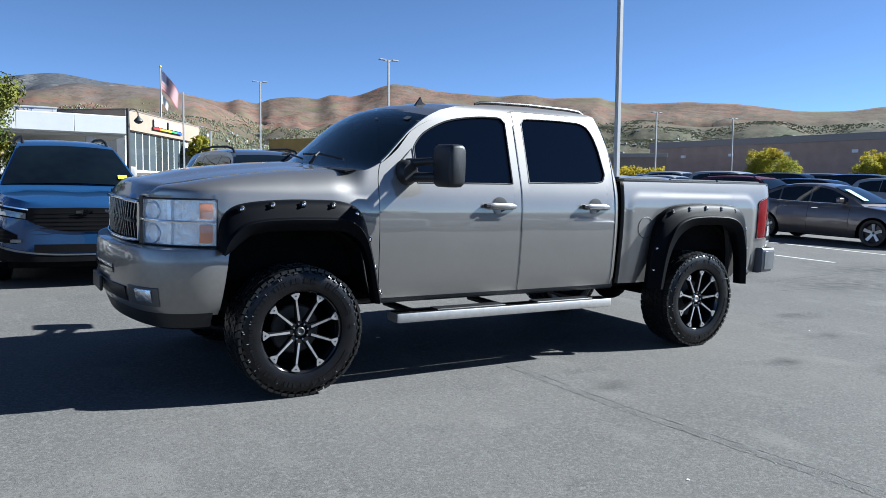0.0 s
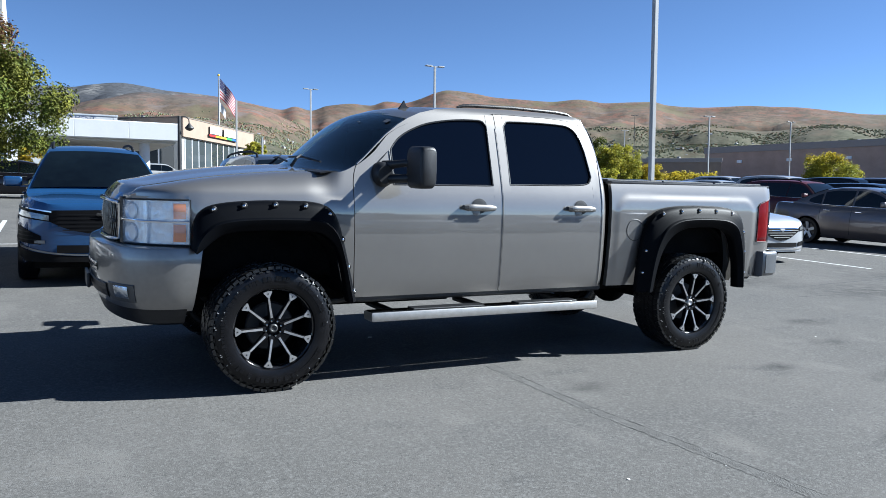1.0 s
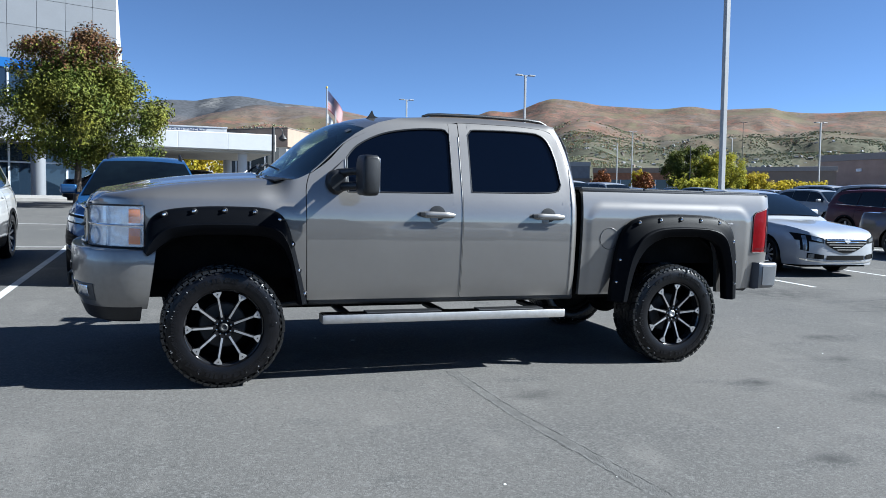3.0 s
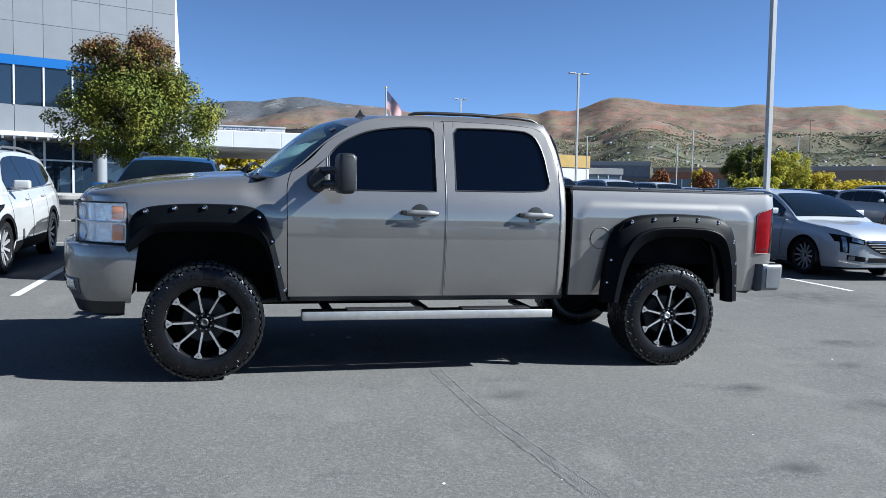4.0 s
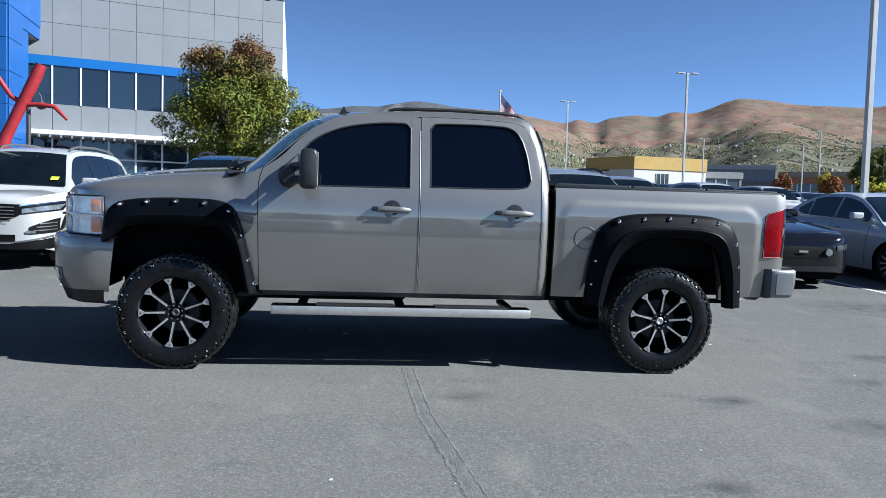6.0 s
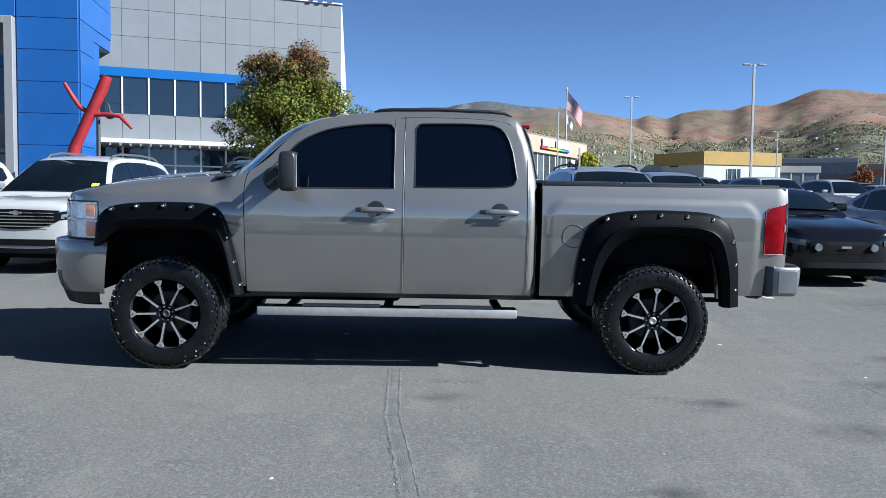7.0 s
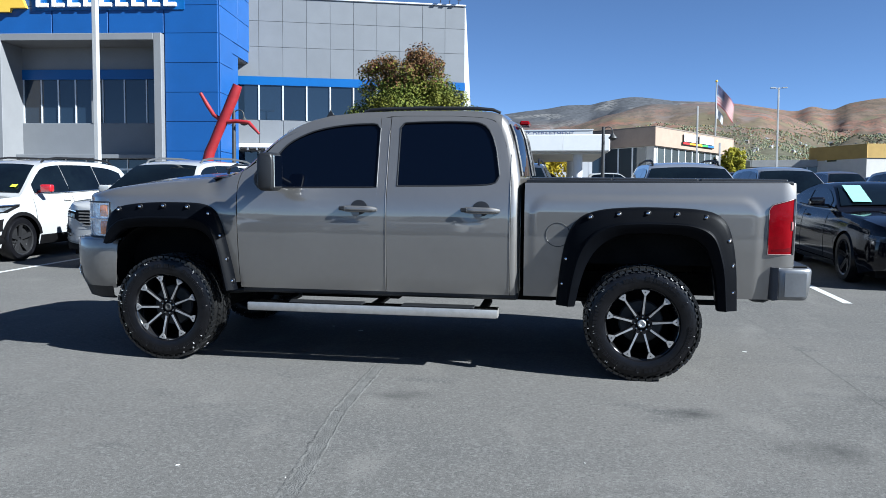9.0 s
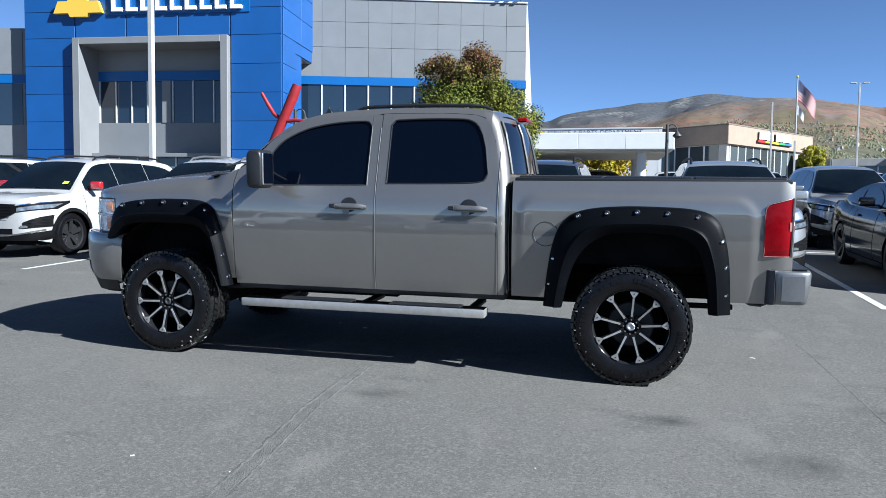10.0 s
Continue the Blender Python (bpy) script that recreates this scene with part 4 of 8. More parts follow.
tree(52.6, 63.5, 6.2, 2.6, LEAF_GREEN, 16000, 0.17, 10, 0.3, "green tree at the edge of the lot")
tree(63.0, 59.0, 2.4, 2.4, LEAF_GOLD, 3500, 0.3, 11, 0.25, "golden tree at the edge of the lot")
tree(43.5, 50.0, 3.4, 2.4, LEAF_YGREEN, 3000, 0.26, 15, 0.25, "low yellow-green tree at the edge of the lot", z=0.6)
tree(52.5, 47.0, 3.2, 2.5, LEAF_GOLD, 3000, 0.26, 16, 0.25, "low golden tree at the edge of the lot", z=0.6)
tree(58.7, 60.5, 3.1, 2.8, LEAF_GOLD, 16000, 0.18, 18, 0.3, "broad yellow-green tree at the edge of the lot")
LEAF_ORANGE = mat("leaf_orange", (0.20, 0.085, 0.022), 0.6, colour2=(0.16, 0.045, 0.018), scale=0.8, island=0.3, spec=0.15)
tree(54.4, 83.5, 3.9, 1.5, LEAF_ORANGE, 2000, 0.26, 21, 0.25, "orange autumn tree in front of the far shops")
tree(59.0, 80.6, 3.7, 1.5, LEAF_ORANGE, 2000, 0.26, 22, 0.25, "rusty autumn tree in front of the far shops")
tree(62.0, 86.0, 4.2, 1.5, LEAF_GOLD, 2000, 0.26, 23, 0.25, "golden autumn tree in front of the far shops")
tree(27.5, 112.0, 5.6, 2.2, LEAF_YGREEN, 3000, 0.4, 12, 0.3, "yellow-green tree beside the repair shop")


# ---- the town on the foothills ----
def town():
    rng = random.Random(21)
    verts, faces, idx = [], [], []
    ring = [(math.cos(k * 1.5708), math.sin(k * 1.5708)) for k in range(4)]
    for i in range(150000):
        az = rng.uniform(-22, 78)
        r = 620 + 1000 * rng.random() ** 0.85
        x, y = HUB[0] + r * math.sin(radians(az)), HUB[1] + r * math.cos(radians(az))
        if r > 700 and noise.noise(Vector((x / 130, y / 130, 2.0))) + 0.72 < (r - 700) / 1000 + rng.uniform(-0.2, 0.2):
            continue
        z = hill_height(az, r) if r > 260 else level(x, y)
        if z > 118 + 0.07 * x + rng.uniform(-40, 12):
            continue
        s = rng.uniform(0.30, 0.80) * (0.6 + r / 900)
        k = len(verts)
        verts += [(x + a * s * 1.15, y + b * s * 1.15, z - 0.3 * s) for a, b in ring]
        for a, b in ring:
            j = rng.uniform(0.65, 1.0) * s
            verts.append((x + a * j, y + b * j, z + rng.uniform(0.4, 0.7) * s))
        verts.append((x + rng.uniform(-0.3, 0.3) * s, y, z + rng.uniform(0.8, 1.3) * s))
        m = rng.choices((0, 1, 2, 3), (4, 6, 1.2, 1.2))[0]
        for q in range(4):
            n = (q + 1) % 4
            faces += [(k + q, k + n, k + 4 + n, k + 4 + q), (k + 4 + q, k + 4 + n, k + 8)]
            idx += [m, m]
    me = bpy.data.meshes.new("foothill_trees")
    me.from_pydata(verts, [], faces)
    for m in (FAR_GREEN, FAR_OLIVE, FAR_GOLD, FAR_RUST):
        me.materials.append(m)
    me.polygons.foreach_set("material_index", idx)
    tagged(new("foothill_trees", me), "far green and rusty trees over the foothills", "trees", kind="stuff")
    verts, faces, idx = [], [], []
    for i in range(1000):
        az = rng.uniform(-10, 74)
        r = 760 + 640 * rng.random()
        x, y = HUB[0] + r * math.sin(radians(az)), HUB[1] + r * math.cos(radians(az))
        z = hill_height(az, r) if r > 260 else level(x, y)
        if z > 95 + 0.07 * x + rng.uniform(-30, 15):
            continue
        a = rng.uniform(0, 3.14)
        w, d, h, g = rng.uniform(1.3, 2.5), rng.uniform(1.1, 1.9), rng.uniform(0.8, 1.4), rng.uniform(0.5, 0.9)
        c, s = math.cos(a), math.sin(a)
        P = lambda u, v, q: (x + u * c - v * s, y + u * s + v * c, z + q)
        k = len(verts)
        verts += [P(-w, -d, -2), P(w, -d, -2), P(w, d, -2), P(-w, d, -2), P(-w, -d, h), P(w, -d, h), P(w, d, h), P(-w, d, h), P(-w, 0, h + g), P(w, 0, h + g)]
        m = rng.choice((0, 0, 1))
        for f, q in (((0, 1, 5, 4), m), ((1, 2, 6, 5), m), ((2, 3, 7, 6), m), ((3, 0, 4, 7), m), ((4, 5, 9, 8), 2), ((6, 7, 8, 9), 2), ((5, 6, 9), m), ((7, 4, 8), m)):
            faces.append(tuple(k + t for t in f))
            idx.append(q)
    me = bpy.data.meshes.new("foothill_houses")
    me.from_pydata(verts, [], faces)
    for m in (HOUSE_PALE, HOUSE_TAN, SLATE_WALL):
        me.materials.append(m)
    me.polygons.foreach_set("material_index", idx)
    tagged(new("foothill_houses", me), "far pale houses scattered over the foothills", "houses", kind="stuff")


town()

# ---- the pickup truck: x from the front axle to the rear, y to its far side ----
CAB_SIDE = ((0.50, 0.845), (0.56, 0.878), (0.64, 0.897), (0.85, 0.911), (1.04, 0.917), (1.18, 0.913), (1.28, 0.902), (1.36, 0.884), (1.40, 0.872), (1.50, 0.842), (1.70, 0.780), (1.85, 0.730), (1.91, 0.700), (1.96, 0.640))
BED_SIDE = ((0.50, 0.868), (0.56, 0.885), (0.80, 0.907), (1.04, 0.919), (1.18, 0.919), (1.27, 0.913), (1.34, 0.903), (1.39, 0.893), (1.43, 0.883))
NOSE = ((0.0, -0.945), (0.3, -0.93), (0.5, -0.895), (0.62, -0.85), (0.72, -0.795), (0.80, -0.735), (0.85, -0.68), (0.885, -0.62), (0.905, -0.55), (0.915, -0.45))
HOOD = ((-0.95, 1.305), (-0.85, 1.318), (-0.70, 1.342), (-0.5, 1.380), (-0.3, 1.41), (0.0, 1.442), (0.3, 1.462), (0.55, 1.475))
ROOF = ((0.42, 1.424), (0.47, 1.430), (0.51, 1.438), (0.545, 1.453), (0.60, 1.490), (0.66, 1.540), (0.75, 1.625), (0.835, 1.703), (0.935, 1.778), (1.02, 1.829), (1.12, 1.874), (1.27, 1.913), (1.5, 1.938), (1.9, 1.952), (2.3, 1.950), (2.52, 1.936), (2.60, 1.915), (2.64, 1.88), (2.69, 1.76), (2.73, 1.58), (2.757, 1.40))
CAB_REAR = ((1.40, 2.757), (1.58, 2.73), (1.76, 2.69), (1.88, 2.64))
W1_TOP = ((0.862, 1.605), (0.90, 1.655), (0.94, 1.694), (1.04, 1.753), (1.165, 1.802), (1.28, 1.827), (1.38, 1.841), (1.50, 1.851), (1.62, 1.853), (1.652, 1.842), (1.670, 1.815))
W2_TOP = ((1.825, 1.82), (1.84, 1.848), (1.87, 1.860), (2.2, 1.868), (2.40, 1.862), (2.47, 1.84), (2.52, 1.79), (2.56, 1.69), (2.59, 1.55), (2.60, 1.46))
W2_LOW = ((1.825, 1.378), (2.3, 1.384), (2.50, 1.392), (2.56, 1.404), (2.59, 1.425), (2.60, 1.46))
ARCH_F = ((-0.52, 0.62), (-0.47, 0.86), (-0.43, 0.94), (-0.37, 1.0), (-0.28, 1.036), (-0.05, 1.048), (0.22, 1.045), (0.34, 1.01), (0.40, 0.95), (0.44, 0.85), (0.50, 0.56))
ARCH_R = ((3.17, 0.53), (3.21, 0.72), (3.27, 0.88), (3.37, 1.0), (3.5, 1.055), (3.7, 1.067), (3.93, 1.053), (4.04, 0.99), (4.10, 0.86), (4.135, 0.70), (4.15, 0.53))
FLARE_F = ((-0.515, 0.935), (-0.50, 1.08), (-0.46, 1.16), (-0.38, 1.205), (-0.2, 1.230), (0.0, 1.238), (0.2, 1.236), (0.31, 1.222), (0.39, 1.18), (0.435, 1.10), (0.47, 0.98), (0.52, 0.78), (0.567, 0.565))
RIM_F = ((-0.485, 0.905), (-0.45, 0.93), (-0.40, 0.975), (-0.33, 1.020), (-0.2, 1.044), (-0.02, 1.048), (0.18, 1.046), (0.28, 1.034), (0.36, 0.99), (0.41, 0.92), (0.44, 0.84), (0.47, 0.70), (0.497, 0.565))
FLARE_R = ((3.03, 0.53), (3.05, 0.75), (3.085, 0.97), (3.14, 1.11), (3.24, 1.195), (3.42, 1.235), (3.67, 1.247), (3.95, 1.240), (4.11, 1.215), (4.20, 1.15), (4.25, 1.02), (4.28, 0.82), (4.295, 0.53))
RIM_R = ((3.165, 0.53), (3.20, 0.70), (3.25, 0.85), (3.33, 0.965), (3.42, 1.025), (3.54, 1.06), (3.70, 1.066), (3.87, 1.060), (3.97, 1.035), (4.05, 0.98), (4.10, 0.86), (4.13, 0.74), (4.15, 0.53))


def cab_y(x, z):
    """Half width of the cab, rounded at its rear corners."""
    d = min(0.0745, x - (glide(CAB_REAR, z) - 0.075))
    return glide(CAB_SIDE, z) - (0.075 - math.sqrt(0.075 ** 2 - d * d) if d > 0 else 0.0)


SEAM = ((0.57, 0.0), (1.0, -0.010), (1.35, -0.016), (1.43, -0.004), (1.49, 0.018), (1.60, 0.06))


def seam(x, z):
    """Bends the joint of fender and front door, fading out away from it."""
    return glide(SEAM, z) * max(0.0, min(1.0, (x - 0.1) / 0.47 if x < 0.575 else (0.86 - x) / 0.28))


def bed_y(x, z):
    """Half width of the bed, with a wide blister round the wheel."""
    ease = lambda v: max(0.0, min(1.0, v)) ** 2 * (3 - 2 * max(0.0, min(1.0, v)))
    dx, dz = abs(x - 3.64) - 0.66, z - 1.165
    out = math.hypot(max(0.0, dx), max(0.0, dz)) + min(0.0, max(dx, dz)) - 0.14
    return glide(BED_SIDE, z) - 0.012 + 0.009 * ease((0.035 - out) / 0.07)


def nose_x(y):
    return glide(NOSE, abs(y))


def nose_y(x):
    """Half width of the front end at x, by its plan."""
    return glide([(b, a) for a, b in NOSE], x)


def fender_y(x, z):
    b = math.exp(-((x - 0.0) / 0.55) ** 4) * math.exp(-((z - 1.15) / 0.16) ** 2) * 0.02
    return glide(CAB_SIDE, z) * nose_y(x) / 0.915 + b


def flange(bm, depth):
    """Turns the open edges of a skin inwards, so that panels have depth at their seams."""
    edges = [e for e in bm.edges if e.is_boundary]
    r = bmesh.ops.extrude_edge_only(bm, edges=edges)
    for v in r["geom"]:
        if isinstance(v, bmesh.types.BMVert):
            v.co.y += depth if v.co.y < 0 else -depth
    return bm


def stack(bm, xs, low, high, yf, nz=10, shear=None):
    """A body panel over columns xs from low(x) to high(x), bowed by yf(x, z), on the near side."""
    rows = []
    for x in xs:
        a, b = low(x), high(x)
        row = []
        for k in range(nz + 1):
            z = a + (b - a) * k / nz
            xx = x + (shear(x, z) if shear else 0)
            row.append((xx, -yf(xx, z), z))
        rows.append(row)
    sheet(bm, rows)
    return bm


def flip_y(bm):
    for v in bm.verts:
        v.co.y = -v.co.y
    return bm


def pair(name, build, material, parent, label="", smooth=35):
    """A part on each side of the truck; build() gives the near one. Returns the near one."""
    a = part(name, build(), material, parent, label, smooth)
    part(name, flip_y(build()), material, parent, label, smooth)
    return a


truck = thing("pickup_truck", LOT.copy(), "lifted pewter crew cab pickup with black flares on the asphalt", "pickup truck")


def door_front():
    bm = bmesh.new()
    top = lambda x: lerp(ROOF, x + 0.02 * min(1.0, max(0.0, (x - 0.85) / 0.2))) - 0.006 - 0.039 * min(1.0, max(0.0, (x - 0.85) / 0.2))
    stack(bm, spread(0.578, 0.862, 0.025), lambda x: 0.575, lambda x: lerp(ROOF, x + 0.016 * max(0.0, (0.86 - x) / 0.28)) - 0.006, cab_y, 30, seam)
    stack(bm, spread(0.862, 1.673, 0.03), lambda x: 0.575, lambda x: 1.36 + 0.012 * (x - 0.93), cab_y, 14)
    xs = sorted(set([x for x, _ in W1_TOP] + spread(0.862, 1.67, 0.03)))
    stack(bm, xs, lambda x: glide(W1_TOP, x), lambda x: max(glide(W1_TOP, x) + 0.01, top(x)), cab_y, 4)
    stack(bm, (1.673, 1.70, 1.725, 1.747), lambda x: 0.575, top, cab_y, 26)
    return flange(bm, 0.018)


def door_rear():
    bm = bmesh.new()
    top = lambda x: lerp(ROOF, x + 0.055) - 0.04
    stack(bm, (1.753, 1.775, 1.80, 1.825), lambda x: 0.575, top, cab_y, 26)
    xs = sorted(set([x for x, _ in W2_LOW] + spread(1.825, 2.60, 0.03)))
    stack(bm, xs, lambda x: 0.575, lambda x: glide(W2_LOW, x), cab_y, 14)
    xs = sorted(set([x for x, _ in W2_TOP] + spread(1.825, 2.60, 0.04)))
    stack(bm, xs, lambda x: glide(W2_TOP, x), lambda x: max(glide(W2_TOP, x) + 0.008, top(x)), cab_y, 3)
    stack(bm, (2.60, 2.63, 2.66, 2.685), lambda x: 0.575, lambda x: min(top(x), lerp(ROOF, x) - 0.03), cab_y, 20)
    return flange(bm, 0.018)


def cab_side():
    """Pillars and roof rail round the doors, and the corner behind them."""
    bm = bmesh.new()
    xs = sorted(set([x for x, _ in ROOF if 0.6 < x < 2.62] + spread(0.60, 2.6, 0.05)))
    fade = lambda x: min(1.0, max(0.0, (x - 0.85) / 0.2))
    low = lambda x: lerp(ROOF, x + 0.02 * fade(x)) - 0.003 - 0.042 * fade(x) if x < 1.75 else lerp(ROOF, x + 0.055) - 0.037
    stack(bm, xs, lambda x: min(low(x), lerp(ROOF, x) - 0.003), lambda x: lerp(ROOF, x) + 0.006, cab_y, 4)
    stack(bm, (2.60, 2.64, 2.688), lambda x: min(lerp(ROOF, x + 0.055) - 0.037, lerp(ROOF, x) - 0.05), lambda x: lerp(ROOF, x), cab_y, 8)
    stack(bm, (2.69, 2.70, 2.71, 2.72, 2.73, 2.74, 2.748, 2.7535, 2.757), lambda x: 0.575, lambda x: lerp(ROOF, x), cab_y, 20)
    return flange(bm, 0.03)


def roof():
    bm = bmesh.new()
    rows = []
    for x in sorted(set([p for p, _ in ROOF if 1.0 < p < 2.66] + spread(1.02, 2.64, 0.06))):
        z = lerp(ROOF, x)
        e = cab_y(x, z)
        bow = 0.035 + 0.031 * max(0.0, 1 - (x - 1.02) / 0.5)
        fore = 0.10 * max(0.0, 1 - (x - 1.02) / 0.5)
        rows.append([(x - fore * (1 - (k / 12) ** 2), e * k / 12, z + bow * (1 - (k / 12) ** 2)) for k in range(-12, 13)])
    sheet(bm, rows)
    return thicken(bm, 0.01)


def rear_wall():
    bm = bmesh.new()
    rows = []
    for x, z in ((2.64, 1.885), (2.69, 1.76), (2.73, 1.58), (2.757, 1.40), (2.76, 1.0), (2.76, 0.6)):
        e = cab_y(x, z)
        rows.append([(x + 0.05 * (1 - (k / 8) ** 2), e * k / 8, z) for k in range(-8, 9)])
    sheet(bm, rows)
    return thicken(bm, 0.01)


def windshield():
    bm = bmesh.new()
    rows = []
    for i in range(13):
        s = i / 12
        x = 0.45 + 0.60 * s
        z = lerp(ROOF, x)
        e = cab_y(x, z) - 0.004
        up = 0.02 + 0.046 * s + 0.168 * s * (1 - s)
        rows.append([(x - (0.18 - 0.08 * s) * (1 - (k / 12) ** 2), e * k / 12, z - 0.002 + up * (1 - (k / 12) ** 2)) for k in range(-12, 13)])
    sheet(bm, rows)
    return thicken(bm, 0.008)


def pane(table_low, table_top, x0, x1, sink):
    bm = bmesh.new()
    xs = sorted(set(spread(x0, x1, 0.03)))
    stack(bm, xs, table_low, table_top, lambda x, z: cab_y(x, z) - sink, 8)
    return thicken(bm, 0.006)


def seal(low, top, x0, x1, sink=0.004, r=0.007):
    """The rubber seal round a side window."""
    bm = bmesh.new()
    xs = spread(x0, x1, 0.03)
    path = [(x, low(x)) for x in xs] + [(x, top(x)) for x in reversed(xs)]
    path.append(path[0])
    pipe(bm, [(x, -(cab_y(x, z) - sink), z) for x, z in path], r, 6, caps=False)
    return bm


inner = bmesh.new()
box(inner, 0.72, 2.70, -0.80, 0.80, 0.58, 1.36)
box(inner, 1.30, 2.55, -0.62, 0.62, 1.36, 1.82)
box(inner, -0.72, 0.72, -0.60, 0.60, 0.70, 1.28)
box(inner, 2.85, 4.52, -0.80, 0.80, 1.09, 1.25)
box(inner, 2.85, 3.10, -0.80, 0.80, 0.60, 1.1)
box(inner, 4.20, 4.52, -0.80, 0.80, 0.62, 1.1)
box(inner, -0.50, 4.55, -0.45, -0.37, 0.55, 0.72)
box(inner, -0.50, 4.55, 0.37, 0.45, 0.55, 0.72)
box(inner, 0.55, 0.72, -0.80, 0.80, 0.58, 1.3)
tagged(part("chassis", inner, UNDERBODY, truck, "dark frame and inner structure"), kind="stuff")



def fender():
    bm = bmesh.new()
    rows = []
    for x in spread(-0.852, 0.572, 0.03):
        hz = max(1.242, hood_z(x, x + 0.862) - 0.028)
        lo = max(glide(ARCH_F, x) + 0.055, 0.575) if x > -0.5 else 0.93
        if x <= -0.5:
            lo = max(0.93, 1.235 if x < -0.515 else 0.93)
        row = []
        zc = min(1.235 + 0.03 * max(0.0, min(1.0, -x / 0.5)), hz - 0.008)
        for k in range(10):
            z = lo + (zc - lo) * k / 9
            row.append((x + seam(x, z), -fender_y(x, z), z))
        yo = fender_y(x, zc)
        u = max(0.0, min(1.0, (x - 0.22) / 0.26))
        u = u * u * (3 - 2 * u)
        hz = hz + (lerp(ROOF, x + 0.018 * max(0.0, (x - 0.1) / 0.47)) - hz) * u
        v = max(0.0, min(1.0, (x + 0.86) / 0.4))
        yi = 0.60 + 0.06 * v * v * (3 - 2 * v)
        for k in range(1, 10):
            a = math.pi / 2 * k / 9
            z = zc + (hz - zc) * (math.sin(a) * (1 - u) + u * k / 9)
            row.append((x + seam(x, z), -((yi + (yo - yi) * math.cos(a) ** (0.9 - 0.3 * max(0.0, min(1.0, -x / 0.6)))) * (1 - u) + u * glide(CAB_SIDE, z)), z))
        rows.append(row)
    sheet(bm, rows)
    return flange(bm, 0.015)


def hood_z(x, d):
    """Height of the hood at x, where it drops at d metres behind its front edge."""
    return glide(HOOD, x) - 0.088 * (1 - min(1.0, max(0.0, d) / 0.11)) ** 2.2


def hood():
    bm = bmesh.new()
    rows = []
    for i in range(36):
        s = (i / 35) ** 1.6
        row = []
        for k in range(-14, 15):
            w = k / 14
            xf = nose_x(0.60 * w) + 0.014
            xr = 0.365 - 0.135 * (1 - w * w)
            x = xf + (xr - xf) * s
            u = max(0.0, min(1.0, (x + 0.86) / 0.4))
            y = w * (0.612 + 0.06 * u * u * (3 - 2 * u))
            z = hood_z(x, x - xf) - 0.024 + 0.028 * (1 - w * w)
            dome = 0.014 * max(0.0, min(1.0, (0.62 - abs(w)) / 0.30)) * min(1.0, s * 3)
            row.append((x, y, z + dome))
        rows.append(row)
    front = [(p[0] + 0.002, p[1], 1.206) for p in rows[0]]
    sheet(bm, [front] + rows)
    return thicken(bm, 0.012)


part("hood", hood(), PEWTER, truck, smooth=40)
pair("fender", fender, PEWTER, truck)
pair("door", door_front, PEWTER, truck, "front door in pewter paint")
pair("door", door_rear, PEWTER, truck, "rear door in pewter paint")
for x, top in ((1.7455, 1.80), (2.6835, 1.62)):
    pair("door_edge", lambda: pipe(bmesh.new(), [(x, -cab_y(x, z) - 0.0005, z) for z in spread(0.58, top, 0.04)], 0.0036, 8), PEWTER, truck, "rolled edge of the door")
pair("cab_side", cab_side, PEWTER, truck)
part("roof", roof(), PEWTER, truck, smooth=50)
part("cab_back", rear_wall(), PEWTER, truck, smooth=50)
part("windshield", windshield(), WINDSHIELD, truck, "clean tinted windshield", smooth=50)
w1_low = lambda x: 1.358 + 0.012 * (x - 0.93)
w1_top = lambda x: glide(W1_TOP, x)
w2_low = lambda x: glide(W2_LOW, x)
w2_top = lambda x: glide(W2_TOP, x)
pair("side_window", lambda: pane(w1_low, w1_top, 0.862, 1.672, 0.012), TINT, truck, "dark tinted front side window")
pair("side_window", lambda: pane(w2_low, w2_top, 1.825, 2.60, 0.012), TINT, truck, "dark tinted rear side window")
pair("window_seal", lambda: seal(w1_low, w1_top, 0.862, 1.672), BLACK_PLASTIC, truck)
pair("window_seal", lambda: seal(w2_low, w2_top, 1.825, 2.60), BLACK_PLASTIC, truck)
bm = bmesh.new()
sheet(bm, [[(x + 0.055 * (1 - (k / 8) ** 2) + 0.012, 0.66 * w * k / 8, z) for k in range(-8, 9)] for x, z, w in ((2.655, 1.845, 0.95), (2.69, 1.76, 1.0), (2.73, 1.58, 1.05), (2.752, 1.46, 1.08))])
part("rear_window", thicken(bm, 0.006), TINT, truck, "dark tinted rear window", smooth=50)
for y in (-0.70, -0.24, 0.24, 0.70):
    bm = bmesh.new()
    pipe(bm, [(x + 0.055 * (1 - (y / 0.66) ** 2) + 0.014, y * w, z) for x, z, w in ((2.655, 1.845, 0.95), (2.69, 1.76, 1.0), (2.73, 1.58, 1.05), (2.752, 1.46, 1.08))], 0.014, 6)
    part("window_frame", bm, BLACK_PLASTIC, truck, "black upright of the sliding rear window")
bm = bmesh.new()
box(bm, 2.70, 2.78, -0.16, 0.16, 1.875, 1.91, 0.01)
part("brake_lamp", bm, RED_LENS, truck, "red high-mounted brake lamp")


def wrap(path, z0, z1, out=0.0, nz=6, tilt=0.0):
    """A skin that follows a plan path (x, y), from z0 to z1; z may be a pair of tables' ends."""
    bm = bmesh.new()
    n = len(path) - 1
    rows = []
    for i, (x, y) in enumerate(path):
        s = i / n
        a = z0(s) if callable(z0) else z0
        b = z1(s) if callable(z1) else z1
        row = []
        for k in range(nz + 1):
            w = k / nz
            o = out * math.sin(math.pi * w)
            row.append((x + tilt * w, y - o, a + (b - a) * w))
        rows.append(row)
    sheet(bm, rows)
    return bm


